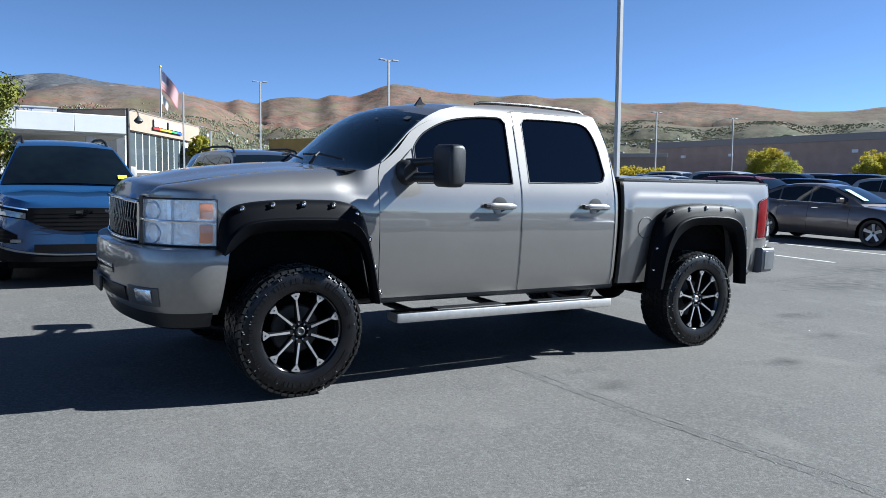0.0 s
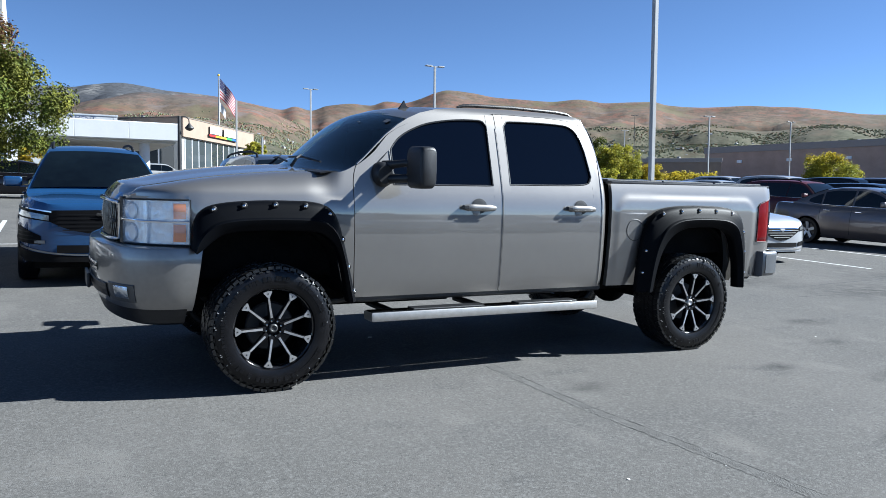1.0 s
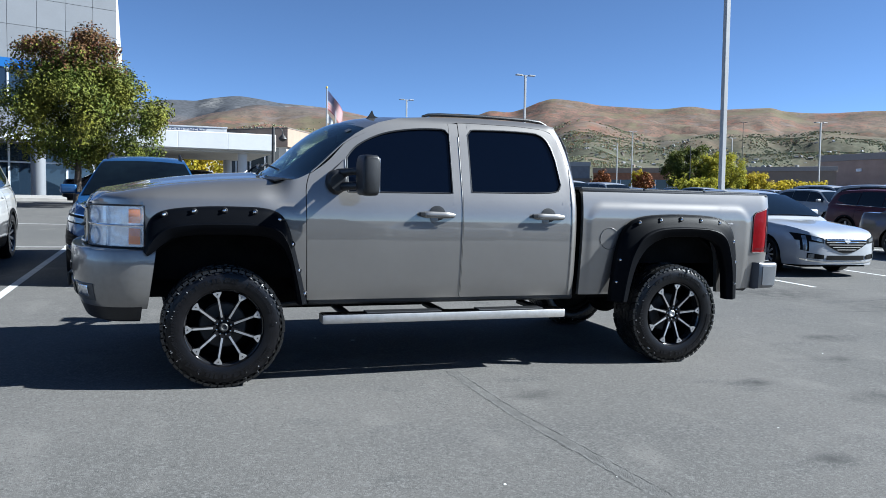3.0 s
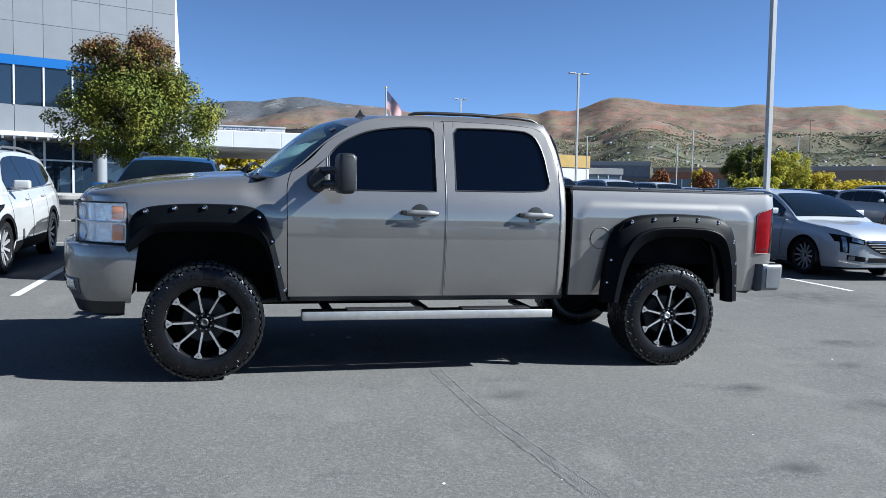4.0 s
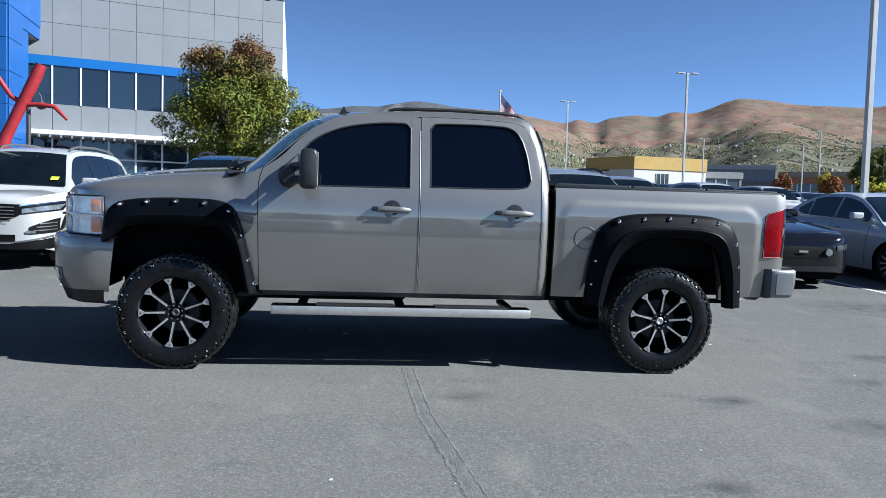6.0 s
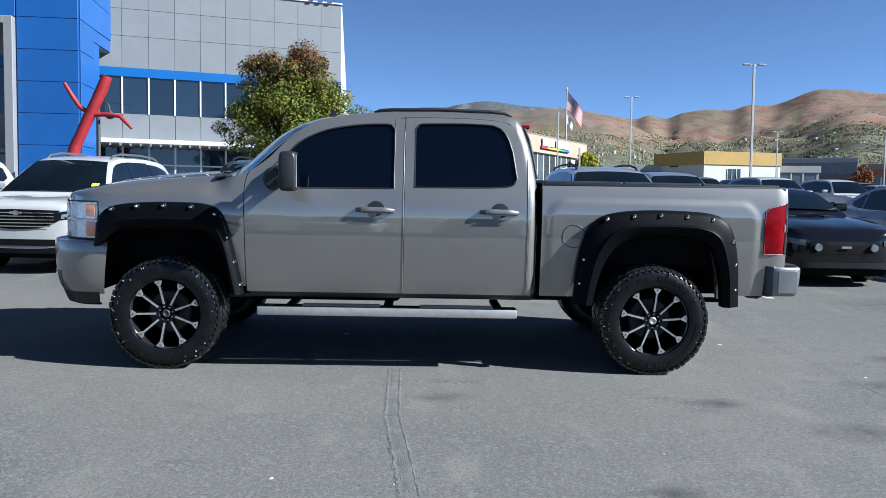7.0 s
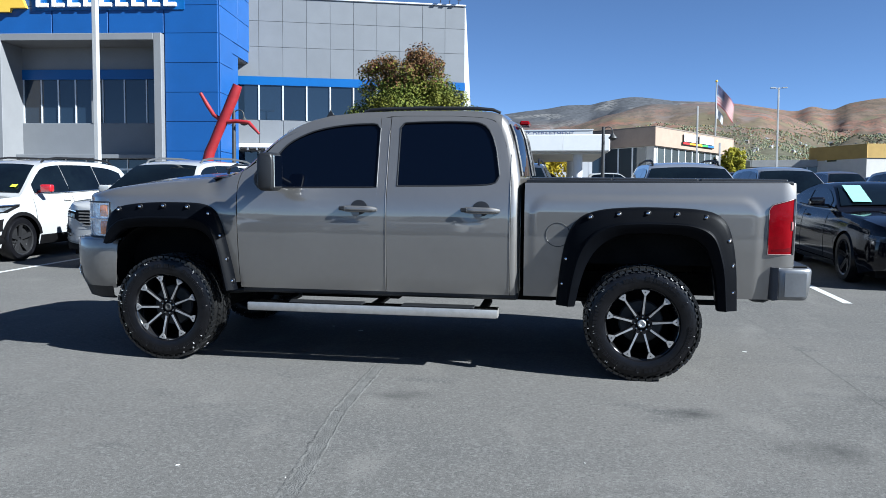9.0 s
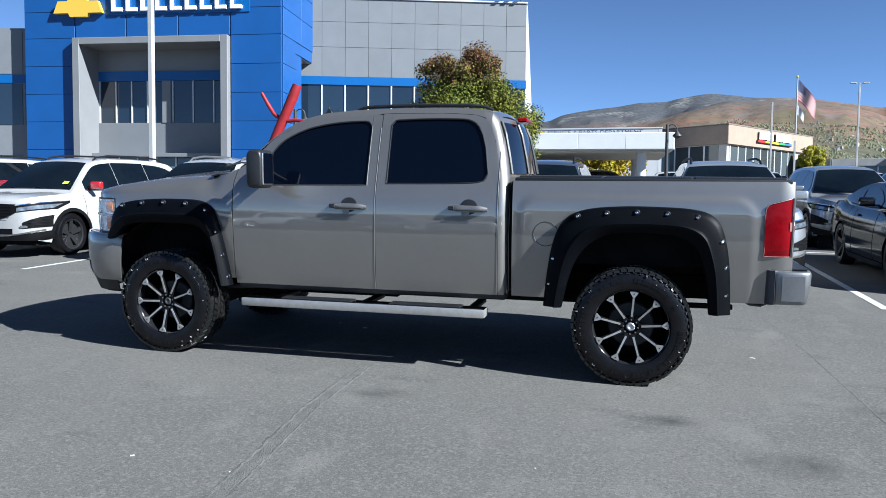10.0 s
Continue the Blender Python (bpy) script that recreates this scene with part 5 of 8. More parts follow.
def smooth_path(pts, n):
    """Resamples a plan path by arc length, rounded at its corners."""
    for _ in range(2):
        q = [pts[0]]
        for a, b in zip(pts, pts[1:]):
            q += [(a[0] * 0.75 + b[0] * 0.25, a[1] * 0.75 + b[1] * 0.25), (a[0] * 0.25 + b[0] * 0.75, a[1] * 0.25 + b[1] * 0.75)]
        pts = q + [pts[-1]]
    d = [0.0]
    for a, b in zip(pts, pts[1:]):
        d.append(d[-1] + math.dist(a, b))
    tx = [(s, p[0]) for s, p in zip(d, pts)]
    ty = [(s, p[1]) for s, p in zip(d, pts)]
    return [(lerp(tx, d[-1] * i / n), lerp(ty, d[-1] * i / n)) for i in range(n + 1)]


# bed
def tail_top(s):
    """Upper edge of the tail lamp along its path: rising to the rear, rounded at its front corner."""
    return 1.316 - 0.05 * max(0.0, 1 - s / 0.5) - 0.030 * max(0.0, 1 - max(0.0, s) / 0.085) ** 2


def bed_side():
    bm = bmesh.new()
    xs = sorted(set(spread(2.79, 4.66, 0.014)))
    low = lambda x: max(0.575, glide(ARCH_R, x) + 0.055) if 3.17 < x < 4.15 else 0.575 if x < 4.2 else 0.60
    yf = lambda x, z: bed_y(x, z) - 2.4 * max(0.0, x - 4.58) ** 2
    top = lambda x: 1.412 + 0.012 * (x - 2.79) / 1.87
    stack(bm, [x for x in xs if x < 4.485] + [4.489], low, top, yf, 46)
    stack(bm, spread(4.489, 4.675, 0.03), lambda x: 0.60, lambda x: 0.922, yf, 8)
    stack(bm, spread(4.489, 4.675, 0.012), lambda x: tail_top((x - 4.492) / 0.37) + 0.003, top, yf, 6)
    return flange(bm, 0.04)


pair("bed_side", bed_side, PEWTER, truck)


def bed_corner():
    """The post that closes the bed beside the tailgate."""
    bm = bmesh.new()
    rows = []
    for z in spread(0.62, 1.422, 0.05):
        e = bed_y(4.672, z) - 0.0205
        rows.append([(4.672, -e, z), (4.681, -e + 0.012, z), (4.686, -e + 0.035, z), (4.688, -0.78, z)])
    sheet(bm, rows)
    return thicken(bm, 0.012)


pair("bed_corner", bed_corner, PEWTER, truck)
pair("bed_rail", lambda: box(bmesh.new(), 2.80, 4.66, -0.868, -0.79, 1.405, 1.436, 0.012, seg=2), BLACK_PLASTIC, truck, "black plastic bed rail cap")
for nm, b in (("bed_wall", (2.80, 2.83, -0.80, 0.80, 0.85, 1.40)), ("bed_floor", (2.80, 4.62, -0.80, 0.80, 0.82, 0.85)), ("bed_wall", (2.83, 4.62, -0.80, -0.77, 0.85, 1.40)), ("bed_wall", (2.83, 4.62, 0.77, 0.80, 0.85, 1.40))):
    part(nm, box(bmesh.new(), *b), UNDERBODY, truck)
for x0 in (2.82, 3.43, 4.04):
    bm = bmesh.new()
    box(bm, x0, x0 + 0.60, -0.79, 0.79, 1.425, 1.45, 0.01, seg=2)
    part("bed_cover_panel", bm, BLACK_PLASTIC, truck, "black folding bed cover panel")
bm = bmesh.new()
rows = []
for z, dx in ((0.64, 0.0), (0.70, 0.01), (0.90, 0.018), (1.20, 0.018), (1.38, 0.012), (1.425, -0.01), (1.428, -0.06)):
    rows.append([(4.68 + dx - 0.05 * abs(k / 10) ** 6, 0.80 * k / 10, z) for k in range(-10, 11)])
sheet(bm, rows)
part("tailgate", thicken(bm, 0.03), PEWTER, truck, smooth=50)


# pale tone of a thin pipe that paints the highlight along the lens edge
LENS_GLINT = mat("pale_lens_edge", (0.24, 0.17, 0.16), 0.4, spec=0.5)
REVERSE_LENS = mat("reverse_lens", (0.20, 0.10, 0.10), 0.2, coat=0.1)
DARK_RED = mat("dark_red_lens", (0.085, 0.0008, 0.003), 0.2, vary=0.2, scale=20, spec=0.3)
BUMPER_END = mat("bumper_end_plastic", (0.05, 0.05, 0.053), 0.5, vary=0.15, scale=10)
BUMPER_SILVER = mat("bumper_silver", (0.21, 0.213, 0.217), 0.38, metal=0.8, vary=0.08, scale=5)
TAIL = smooth_path([(4.492, -0.909), (4.56, -0.908), (4.63, -0.896), (4.675, -0.862), (4.697, -0.80), (4.702, -0.69)], 30)
tail = pair("tail_lamp", lambda: thicken(wrap(TAIL, lambda s: 0.925, tail_top, 0.008, 10), 0.02), RED_LENS, truck, "red tail lamp")
pair("lamp_band", lambda: thicken(wrap([(x + 0.001, y - 0.0025) for x, y in TAIL[2:]], lambda s: 0.945, lambda s: 1.095, 0.0, 3), 0.004), DARK_RED, truck, "dark red lower band of the tail lamp")
pair("lamp_rim", lambda: pipe(bmesh.new(), [(x, y - 0.003, 0.925) for x, y in TAIL[20:0:-1]] + [(TAIL[0][0], TAIL[0][1] - 0.003, z) for z in spread(0.925, tail_top(0), 0.03)] + [(x, y - 0.003, tail_top(i / 30)) for i, (x, y) in enumerate(TAIL[:21])], 0.0022, 6), LENS_GLINT, truck, "pale painted glint along the tail lamp lens edge")
pair("reverse_lamp", lambda: thicken(wrap([(x + 0.004, y - 0.009) for x, y in smooth_path([(4.645, -0.886), (4.668, -0.868), (4.692, -0.82), (4.703, -0.70)], 8)], 1.095, 1.155, 0.003, 3), 0.008), REVERSE_LENS, truck, "clear reverse lamp insert")


def rear_bumper():
    bm = bmesh.new()
    path = smooth_path([(4.56, -0.78), (4.545, -0.86), (4.545, -0.905), (4.60, -0.928), (4.68, -0.928), (4.775, -0.915), (4.80, -0.89), (4.815, -0.80), (4.82, -0.6), (4.83, -0.3), (4.83, 0.3), (4.82, 0.6), (4.815, 0.80), (4.80, 0.89), (4.775, 0.915), (4.68, 0.928), (4.60, 0.928), (4.545, 0.905), (4.545, 0.86), (4.56, 0.78)], 96)
    rows = []
    for i, (x, y) in enumerate(path):
        a, b = path[max(0, i - 1)], path[min(len(path) - 1, i + 1)]
        d = Vector((b[0] - a[0], b[1] - a[1])).normalized()
        v = Vector((d.y, -d.x))
        if v.dot(Vector((x - 3.6, y))) < 0:
            v = -v
        lean = max(0.0, 4.60 - x) * 0.5
        tuck = max(0.0, x - 4.66) * 0.9
        rows.append([(x + v.x * o - lean * (z - 0.83) - tuck * max(0.0, 0.77 - z), y + v.y * o, z) for o, z in ((-0.026, 0.832), (-0.014, 0.830), (-0.004, 0.822), (0.0, 0.808), (0.002, 0.72), (0.0, 0.635), (-0.006, 0.615), (-0.016, 0.606), (-0.026, 0.603))])
    sheet(bm, rows)
    return thicken(bm, 0.004)


part("rear_bumper", rear_bumper(), BUMPER_SILVER, truck, "satin silver rear bumper", smooth=45)
pair("bumper_end", lambda: thicken(wrap([(x - 0.003, y - 0.004) for x, y in smooth_path([(4.525, -0.80), (4.522, -0.88), (4.540, -0.912), (4.572, -0.922)], 10)], 0.606, 0.835, 0.0, 3), 0.008), BUMPER_END, truck, "dark grey end of the rear bumper")
pair("bumper_panel", lambda: thicken(wrap([(x, y - 0.006) for x, y in smooth_path([(4.612, -0.927), (4.68, -0.927), (4.755, -0.919)], 10)], 0.632, 0.800, 0.0, 4), 0.006), BUMPER_SILVER, truck, "raised side panel of the rear bumper")
bm = bmesh.new()
box(bm, 4.62, 4.80, -0.80, 0.80, 0.825, 0.838, 0.004)
part("bumper_pad", bm, BLACK_PLASTIC, truck)
bm = bmesh.new()
pipe(bm, [(4.40, -0.80, 0.60), (4.43, -0.82, 0.585), (4.50, -0.82, 0.58), (4.55, -0.80, 0.60)], 0.012, 6)
part("tow_hook", bm, DARK_METAL, truck)

# front: grille, bumper, lamps
LAMP = smooth_path([(-0.872, -0.565), (-0.865, -0.62), (-0.82, -0.71), (-0.765, -0.785), (-0.70, -0.845), (-0.62, -0.89), (-0.512, -0.916)], 22)
lamp = pair("headlamp", lambda: thicken(wrap([(x + 0.012, y + 0.014) for x, y in LAMP], 0.955, lambda s: 1.215 + 0.012 * s, 0.0, 4), 0.01), LAMP_BACK, truck, "silvered headlamp housing")


def bowl(i, z, r):
    """A round reflector bowl behind the lens, facing out of the lamp."""
    def build():
        bm = bmesh.new()
        lathe(bm, ((0.0, 0.030), (0.35 * r, 0.026), (0.7 * r, 0.014), (r, 0.0), (r + 0.006, -0.004), (r + 0.010, 0.004)), 24)
        bmesh.ops.remove_doubles(bm, verts=bm.verts[:], dist=0.0001)
        (x, y), (xa, ya), (xb, yb) = LAMP[i], LAMP[i - 1], LAMP[i + 1]
        turn = math.atan2(yb - ya, xb - xa)
        bmesh.ops.transform(bm, matrix=Matrix.Translation((x + 0.008, y + 0.009, z)) @ Matrix.Rotation(turn, 4, "Z"), verts=bm.verts[:])
        return bm
    return build


for z, r in ((1.150, 0.044), (1.016, 0.046)):
    pair("reflector", bowl(5, z, r * 1.1), LAMP_BACK, truck, "small reflector bowl", 40)
lens = pair("headlamp_lens", lambda: thicken(wrap(LAMP, 0.955, lambda s: 1.215 + 0.012 * s, 0.012, 8), 0.004), LENS_GLASS, truck, "clear headlamp lens")
pair("turn_lamp", lambda: thicken(wrap([(x + 0.001, y + 0.001) for x, y in LAMP[18:22]], 0.972, 1.078, 0.006, 4), 0.012), AMBER, truck, "amber side marker")
pair("turn_lamp", lambda: thicken(wrap([(x + 0.001, y + 0.001) for x, y in LAMP[18:22]], 1.114, 1.208, 0.006, 4), 0.012), AMBER, truck, "amber side marker")
pair("lamp_divider", lambda: thicken(wrap([(x - 0.006, y - 0.006) for x, y in LAMP], 1.088, 1.102, 0.004, 2), 0.012), CHROME, truck, "chrome bar across the headlamp")


pair("lamp_divider", lambda: thicken(wrap(LAMP[10:12], 0.958, 1.218, 0.006, 6), 0.006), LAMP_BACK, truck, "chrome upright in the headlamp")


def lamp_frame():
    bm = bmesh.new()
    top = [(x + 0.003, y + 0.003, 1.222 + 0.008 * i / 22) for i, (x, y) in enumerate(LAMP)]
    low = [(x + 0.003, y + 0.003, 0.95) for x, y in LAMP]
    pipe(bm, top + low[::-1] + [top[0]], 0.0055, 6, caps=False)
    return bm


pair("lamp_frame", lamp_frame, BLACK_PLASTIC, truck)





bm = bmesh.new()
rows = []
for z in (0.955, 1.0, 1.10, 1.20):
    rows.append([(nose_x(0.56 * k / 16) + 0.085, 0.56 * k / 16, z) for k in range(-16, 17)])
sheet(bm, rows)
part("grille_back", bm, UNDERBODY, truck)


def grille_frame():
    bm = bmesh.new()
    ys = [0.555 * k / 16 for k in range(-16, 17)]
    pts = [(nose_x(y) - 0.006, y, 1.205 - 0.012 * abs(y / 0.555) ** 3) for y in ys] + [(nose_x(y) - 0.006, y, 0.955 + 0.012 * abs(y / 0.555) ** 3) for y in reversed(ys)]
    pipe(bm, pts + [pts[0]], 0.011, 8, caps=False)
    return bm


part("grille_frame", grille_frame(), CHROME, truck, "chrome grille surround", smooth=60)
for k in range(-11, 12):
    y = 0.047 * k
    bm = bmesh.new()
    pipe(bm, [(nose_x(y) + 0.012, y, 0.965), (nose_x(y) + 0.0, y, 1.08), (nose_x(y) + 0.012, y, 1.198)], 0.0030, 6)
    part("grille_bar", bm, GRILLE_STEEL, truck, "dull steel upright grille bar", smooth=60)
bm = bmesh.new()
box(bm, -0.925, -0.905, -0.54, 0.54, 1.07, 1.085)
part("grille_crossbar", bm, DARK_METAL, truck)
# black filler between grille and lamps and under the lamps
pair("grille_cheek", lambda: thicken(wrap(smooth_path([(nose_x(0.545) + 0.0, -0.545), (-0.878, -0.575), (-0.868, -0.60)], 5), 0.945, 1.235, 0.0, 3), 0.02), BLACK_PLASTIC, truck)
pair("lamp_sill", lambda: thicken(wrap([(x + 0.012, y + 0.012) for x, y in LAMP], 0.915, 0.95, 0.0, 2), 0.01), BLACK_PLASTIC, truck)
pair("lamp_brow", lambda: thicken(wrap([(x + 0.010, y + 0.010) for x, y in LAMP[:20]], 1.222, 1.246, 0.0, 2), 0.01), PEWTER, truck)

BUMPER = smooth_path([(-0.44, -0.93), (-0.60, -0.94), (-0.74, -0.91), (-0.85, -0.83), (-0.93, -0.70), (-0.98, -0.5), (-1.02, -0.25), (-1.03, 0.0), (-1.02, 0.25), (-0.98, 0.5), (-0.93, 0.70), (-0.85, 0.83), (-0.74, 0.91), (-0.60, 0.94), (-0.44, 0.93)], 56)


def bumper_skin(profile, path, thick=0.012):
    bm = bmesh.new()
    rows = []
    for i, (x, y) in enumerate(path):
        a, b = path[max(0, i - 1)], path[min(len(path) - 1, i + 1)]
        t = Vector((b[0] - a[0], b[1] - a[1])).normalized()
        n = Vector((-t.y, t.x))
        if n.dot(Vector((x + 0.2, y))) < 0:
            n = -n
        rows.append([(x + n.x * o + (z - 0.9) * 0.13 * max(0.0, min(1.0, (x + 0.62) / 0.18)), y + n.y * o, z) for o, z in profile])
    sheet(bm, rows)
    return thicken(bm, thick)


part("front_bumper", bumper_skin(((-0.09, 0.942), (-0.022, 0.940), (-0.006, 0.934), (0.0, 0.920), (0.004, 0.83), (0.0, 0.74), (-0.012, 0.65), (-0.030, 0.575), (-0.055, 0.535)), BUMPER), BUMPER_PAINT, truck, "pewter front bumper", smooth=45)
part("front_valance", bumper_skin(((-0.045, 0.55), (-0.06, 0.51), (-0.08, 0.46), (-0.13, 0.44)), BUMPER[1:56]), BLACK_PLASTIC, truck, "black plastic lower valance", smooth=45)
part("bumper_slot", bumper_skin(((0.004, 0.80), (0.008, 0.795), (0.006, 0.75), (0.002, 0.745)), BUMPER[20:37], 0.004), GLOSS_BLACK, truck, "dark intake slot", smooth=45)
part("lower_intake", bumper_skin(((-0.006, 0.685), (0.002, 0.68), (-0.014, 0.60), (-0.026, 0.592)), BUMPER[16:41], 0.004), BLACK_PLASTIC, truck, "black lower intake", smooth=45)


# darker pewter for a flat patch: the recess's shade is in its colour
FOG_DARK = mat("dark_recess", (0.11, 0.11, 0.108), 0.35, metal=0.5)


def fog_pocket():
    return bumper_skin(((-0.004, 0.705), (0.001, 0.70), (-0.016, 0.61), (-0.024, 0.59)), BUMPER[9:16], 0.004)


def fog():
    return bumper_skin(((0.002, 0.69), (0.006, 0.68), (-0.004, 0.63), (-0.010, 0.615)), BUMPER[10:14], 0.005)


pair("fog_recess", fog_pocket, FOG_DARK, truck)
pair("fog_lamp", fog, CLEAR_LENS, truck, "clear fog lamp")
pair("bumper_liner", lambda: box(bmesh.new(), -0.53, -0.50, -0.885, -0.50, 0.57, 0.93), UNDERBODY, truck)
bm = bmesh.new()
box(bm, -1.055, -1.035, -0.16, 0.16, 0.60, 0.70, 0.006)
part("plate_holder", bm, BLACK_PLASTIC, truck, "black front plate holder")


# flares
def flare(outer, rim, n, body):
    def build():
        bm = bmesh.new()
        k = len(outer) - 1
        rows = []
        for i in range(n + 1):
            s = i / n * k
            j = min(int(s), k - 1)
            f = s - j
            ox, oz = (glide([(q, p[0]) for q, p in enumerate(outer)], s), glide([(q, p[1]) for q, p in enumerate(outer)], s))
            rx, rz = (glide([(q, p[0]) for q, p in enumerate(rim)], s), glide([(q, p[1]) for q, p in enumerate(rim)], s))
            row = []
            for w, y in ((0.0, body + 0.002), (0.012, body + 0.030), (0.045, body + 0.050), (0.20, body + 0.070), (0.40, body + 0.084), (0.56, body + 0.096), (0.60, body + 0.112), (0.63, body + 0.116), (0.68, body + 0.114), (0.97, body + 0.098), (1.0, body + 0.090), (1.0, body + 0.02)):
                row.append((ox + (rx - ox) * w, -y, oz + (rz - oz) * w))
            rows.append(row)
        sheet(bm, rows)
        return thicken(bm, 0.004)
    return build


pair("fender_flare", flare(FLARE_F, RIM_F, 48, 0.922), DARK_FLARE, truck, "bolt-on black fender flare", 40)
pair("fender_flare", flare(FLARE_R, RIM_R, 48, 0.930), DARK_FLARE, truck, "bolt-on black fender flare", 40)


def bolt_mesh():
    bm = bmesh.new()
    lathe(bm, ((0.0, -0.0085), (0.004, -0.0078), (0.0078, -0.0052), (0.0100, -0.001), (0.0115, 0.000), (0.0115, 0.004), (0.0, 0.004)), 14)
    bmesh.ops.remove_doubles(bm, verts=bm.verts[:], dist=0.0001)
    p = part("bolt", bm, CHROME, truck, "chrome pocket bolt", smooth=40)
    return p


def pocket_mesh():
    bm = bmesh.new()
    lathe(bm, ((0.0, -0.001), (0.015, -0.001), (0.022, 0.003), (0.024, 0.008)), 16)
    bmesh.ops.remove_doubles(bm, verts=bm.verts[:], dist=0.0001)
    return part("bolt_pocket", bm, SPOKE_BLACK, truck, smooth=40)


BOLTS = [(-0.475, 0.985, 1.05), (-0.385, 1.0, 1.178), (-0.2, 1.007, 1.202), (-0.004, 1.008, 1.210), (0.194, 1.008, 1.204), (0.362, 1.0, 1.155), (0.452, 0.998, 0.985), (0.499, 0.996, 0.803), (0.542, 0.99, 0.635),
         (3.262, 1.008, 1.172), (3.46, 1.014, 1.195), (3.66, 1.016, 1.205), (3.86, 1.014, 1.198), (4.055, 1.010, 1.180), (4.215, 1.006, 1.02), (4.243, 1.004, 0.846), (4.250, 1.004, 0.66), (3.10, 1.0, 0.87), (3.075, 0.998, 0.69)]
first = bolt_mesh()
first_p = pocket_mesh()
for i, (x, y, z) in enumerate(BOLTS):
    for side in (-1, 1):
        for src, dy in ((first, -0.004), (first_p, -0.0085)):
            o = src if i == 0 and side == -1 else src.copy()
            if o is not src:
                scene.collection.objects.link(o)
            o.matrix_basis = Matrix.Translation((x, side * (y + dy), z)) @ (Matrix.Rotation(math.pi, 4, "Z") if side > 0 else Matrix())


# wheels
def tyre_bm():
    bm = bmesh.new()
    W = 0.152
    lathe(bm, ((0.262, -W + 0.02), (0.268, -W + 0.004), (0.285, -W - 0.002), (0.33, -W - 0.006), (0.375, -W + 0.004), (0.398, -W + 0.022), (0.4055, -W + 0.05), (0.4075, 0.0), (0.4055, W - 0.05), (0.398, W - 0.022), (0.375, W - 0.004), (0.33, W + 0.006), (0.285, W), (0.262, W - 0.02)), 72)
    return bm


def tread_bm():
    bm = bmesh.new()
    n = 52
    for i in range(n):
        for row, (y, wy, off) in enumerate(((-0.126, 0.050, 0.0), (-0.068, 0.044, 0.5), (-0.022, 0.036, 0.1), (0.026, 0.036, 0.6), (0.070, 0.044, 0.2), (0.126, 0.050, 0.7))):
            a = 2 * math.pi * (i + off) / n
            edge = abs(y) > 0.1
            w = 0.0405 if edge else 0.0415
            r0, r1 = 0.390, (0.410 if edge else 0.412) + (0.002 if (i * 7 + row) % 3 else -0.002)
            m = Matrix.Rotation(-a, 4, "Y")
            tw = 0.010 * (1 if row % 2 else -1)
            vs = []
            for r, sh in ((r0, 1.0), (r1, 0.93)):
                for sy, sx in ((-1, -1), (1, -1), (1, 1), (-1, 1)):
                    yy = y + sy * wy / 2 * sh
                    rr = r - (0.003 if edge and sy * y > 0 and r == r1 else 0)
                    vs.append(bm.verts.new(m @ Vector((sx * w / 2 * sh + tw * sy, yy, rr))))
            b, t = vs[:4], vs[4:]
            bm.faces.new(t)
            for j in range(4):
                bm.faces.new((b[j], b[(j + 1) % 4], t[(j + 1) % 4], t[j]))
    # shoulder lugs on the outer sidewall
    for i in range(n):
        a = 2 * math.pi * (i + 0.25) / n
        m = Matrix.Rotation(-a, 4, "Y")
        for s in (-1, 1):
            vs = []
            ln = 0.020 if i % 2 else 0.013
            for r, o in ((0.396, 0.1445), (0.396 - ln, 0.1535), ):
                for sx in (-1, 1):
                    vs.append(bm.verts.new(m @ Vector((sx * 0.013, s * (o - 0.012), r))))
                    vs.append(bm.verts.new(m @ Vector((sx * 0.012, s * (o - 0.001), r - 0.003))))
            a0, a1, b0, b1, c0, c1, d0, d1 = vs
            for q in ((a1, b1, d1, c1), (a0, a1, c1, c0), (b0, b1, d1, d0), (a0, b0, b1, a1), (c0, d0, d1, c1)):
                bm.faces.new(q)
    return bm


def rim_bm():
    bm = bmesh.new()
    lathe(bm, ((0.274, -0.150), (0.278, -0.146), (0.276, -0.136), (0.262, -0.132), (0.252, -0.120), (0.246, -0.06), (0.235, 0.06), (0.255, 0.13), (0.268, 0.14)), 64)
    return bm


def disc_bm():
    bm = bmesh.new()
    lathe(bm, ((0.0, -0.02), (0.15, -0.02), (0.16, -0.01), (0.16, 0.01)), 32)
    bmesh.ops.remove_doubles(bm, verts=bm.verts[:], dist=0.0001)
    return bm


def spoke_bm(tip=False, face=False):
    """One spoke pointing up: black web, machined face lines, or the machined tip."""
    bm = bmesh.new()
    if tip:
        prism(bm, ((-0.028, 0.249), (0.0, 0.253), (0.028, 0.249), (0.027, 0.242), (0.005, 0.208), (-0.005, 0.208), (-0.027, 0.242)), lambda a, b, d: (a, -0.142 + d, b), 0.012)
        tube(bm, (0.0, -0.1425, 0.236), (0.0, -0.1435, 0.236), 0.0045, n=8, mi=1)
    elif face:
        prism(bm, ((-0.0070, 0.072), (0.0070, 0.072), (0.0060, 0.206), (-0.0060, 0.206)), lambda a, b, d: (a, -0.122 - 0.12 * (b - 0.07) + d, b), 0.006)
    else:
        pts = ((-0.018, 0.05), (0.018, 0.05), (0.0095, 0.15), (0.012, 0.262), (-0.012, 0.262), (-0.0095, 0.15))
        prism(bm, pts, lambda a, b, d: (a, -0.117 - 0.12 * (b - 0.07) + d, b), 0.035)
    return bm


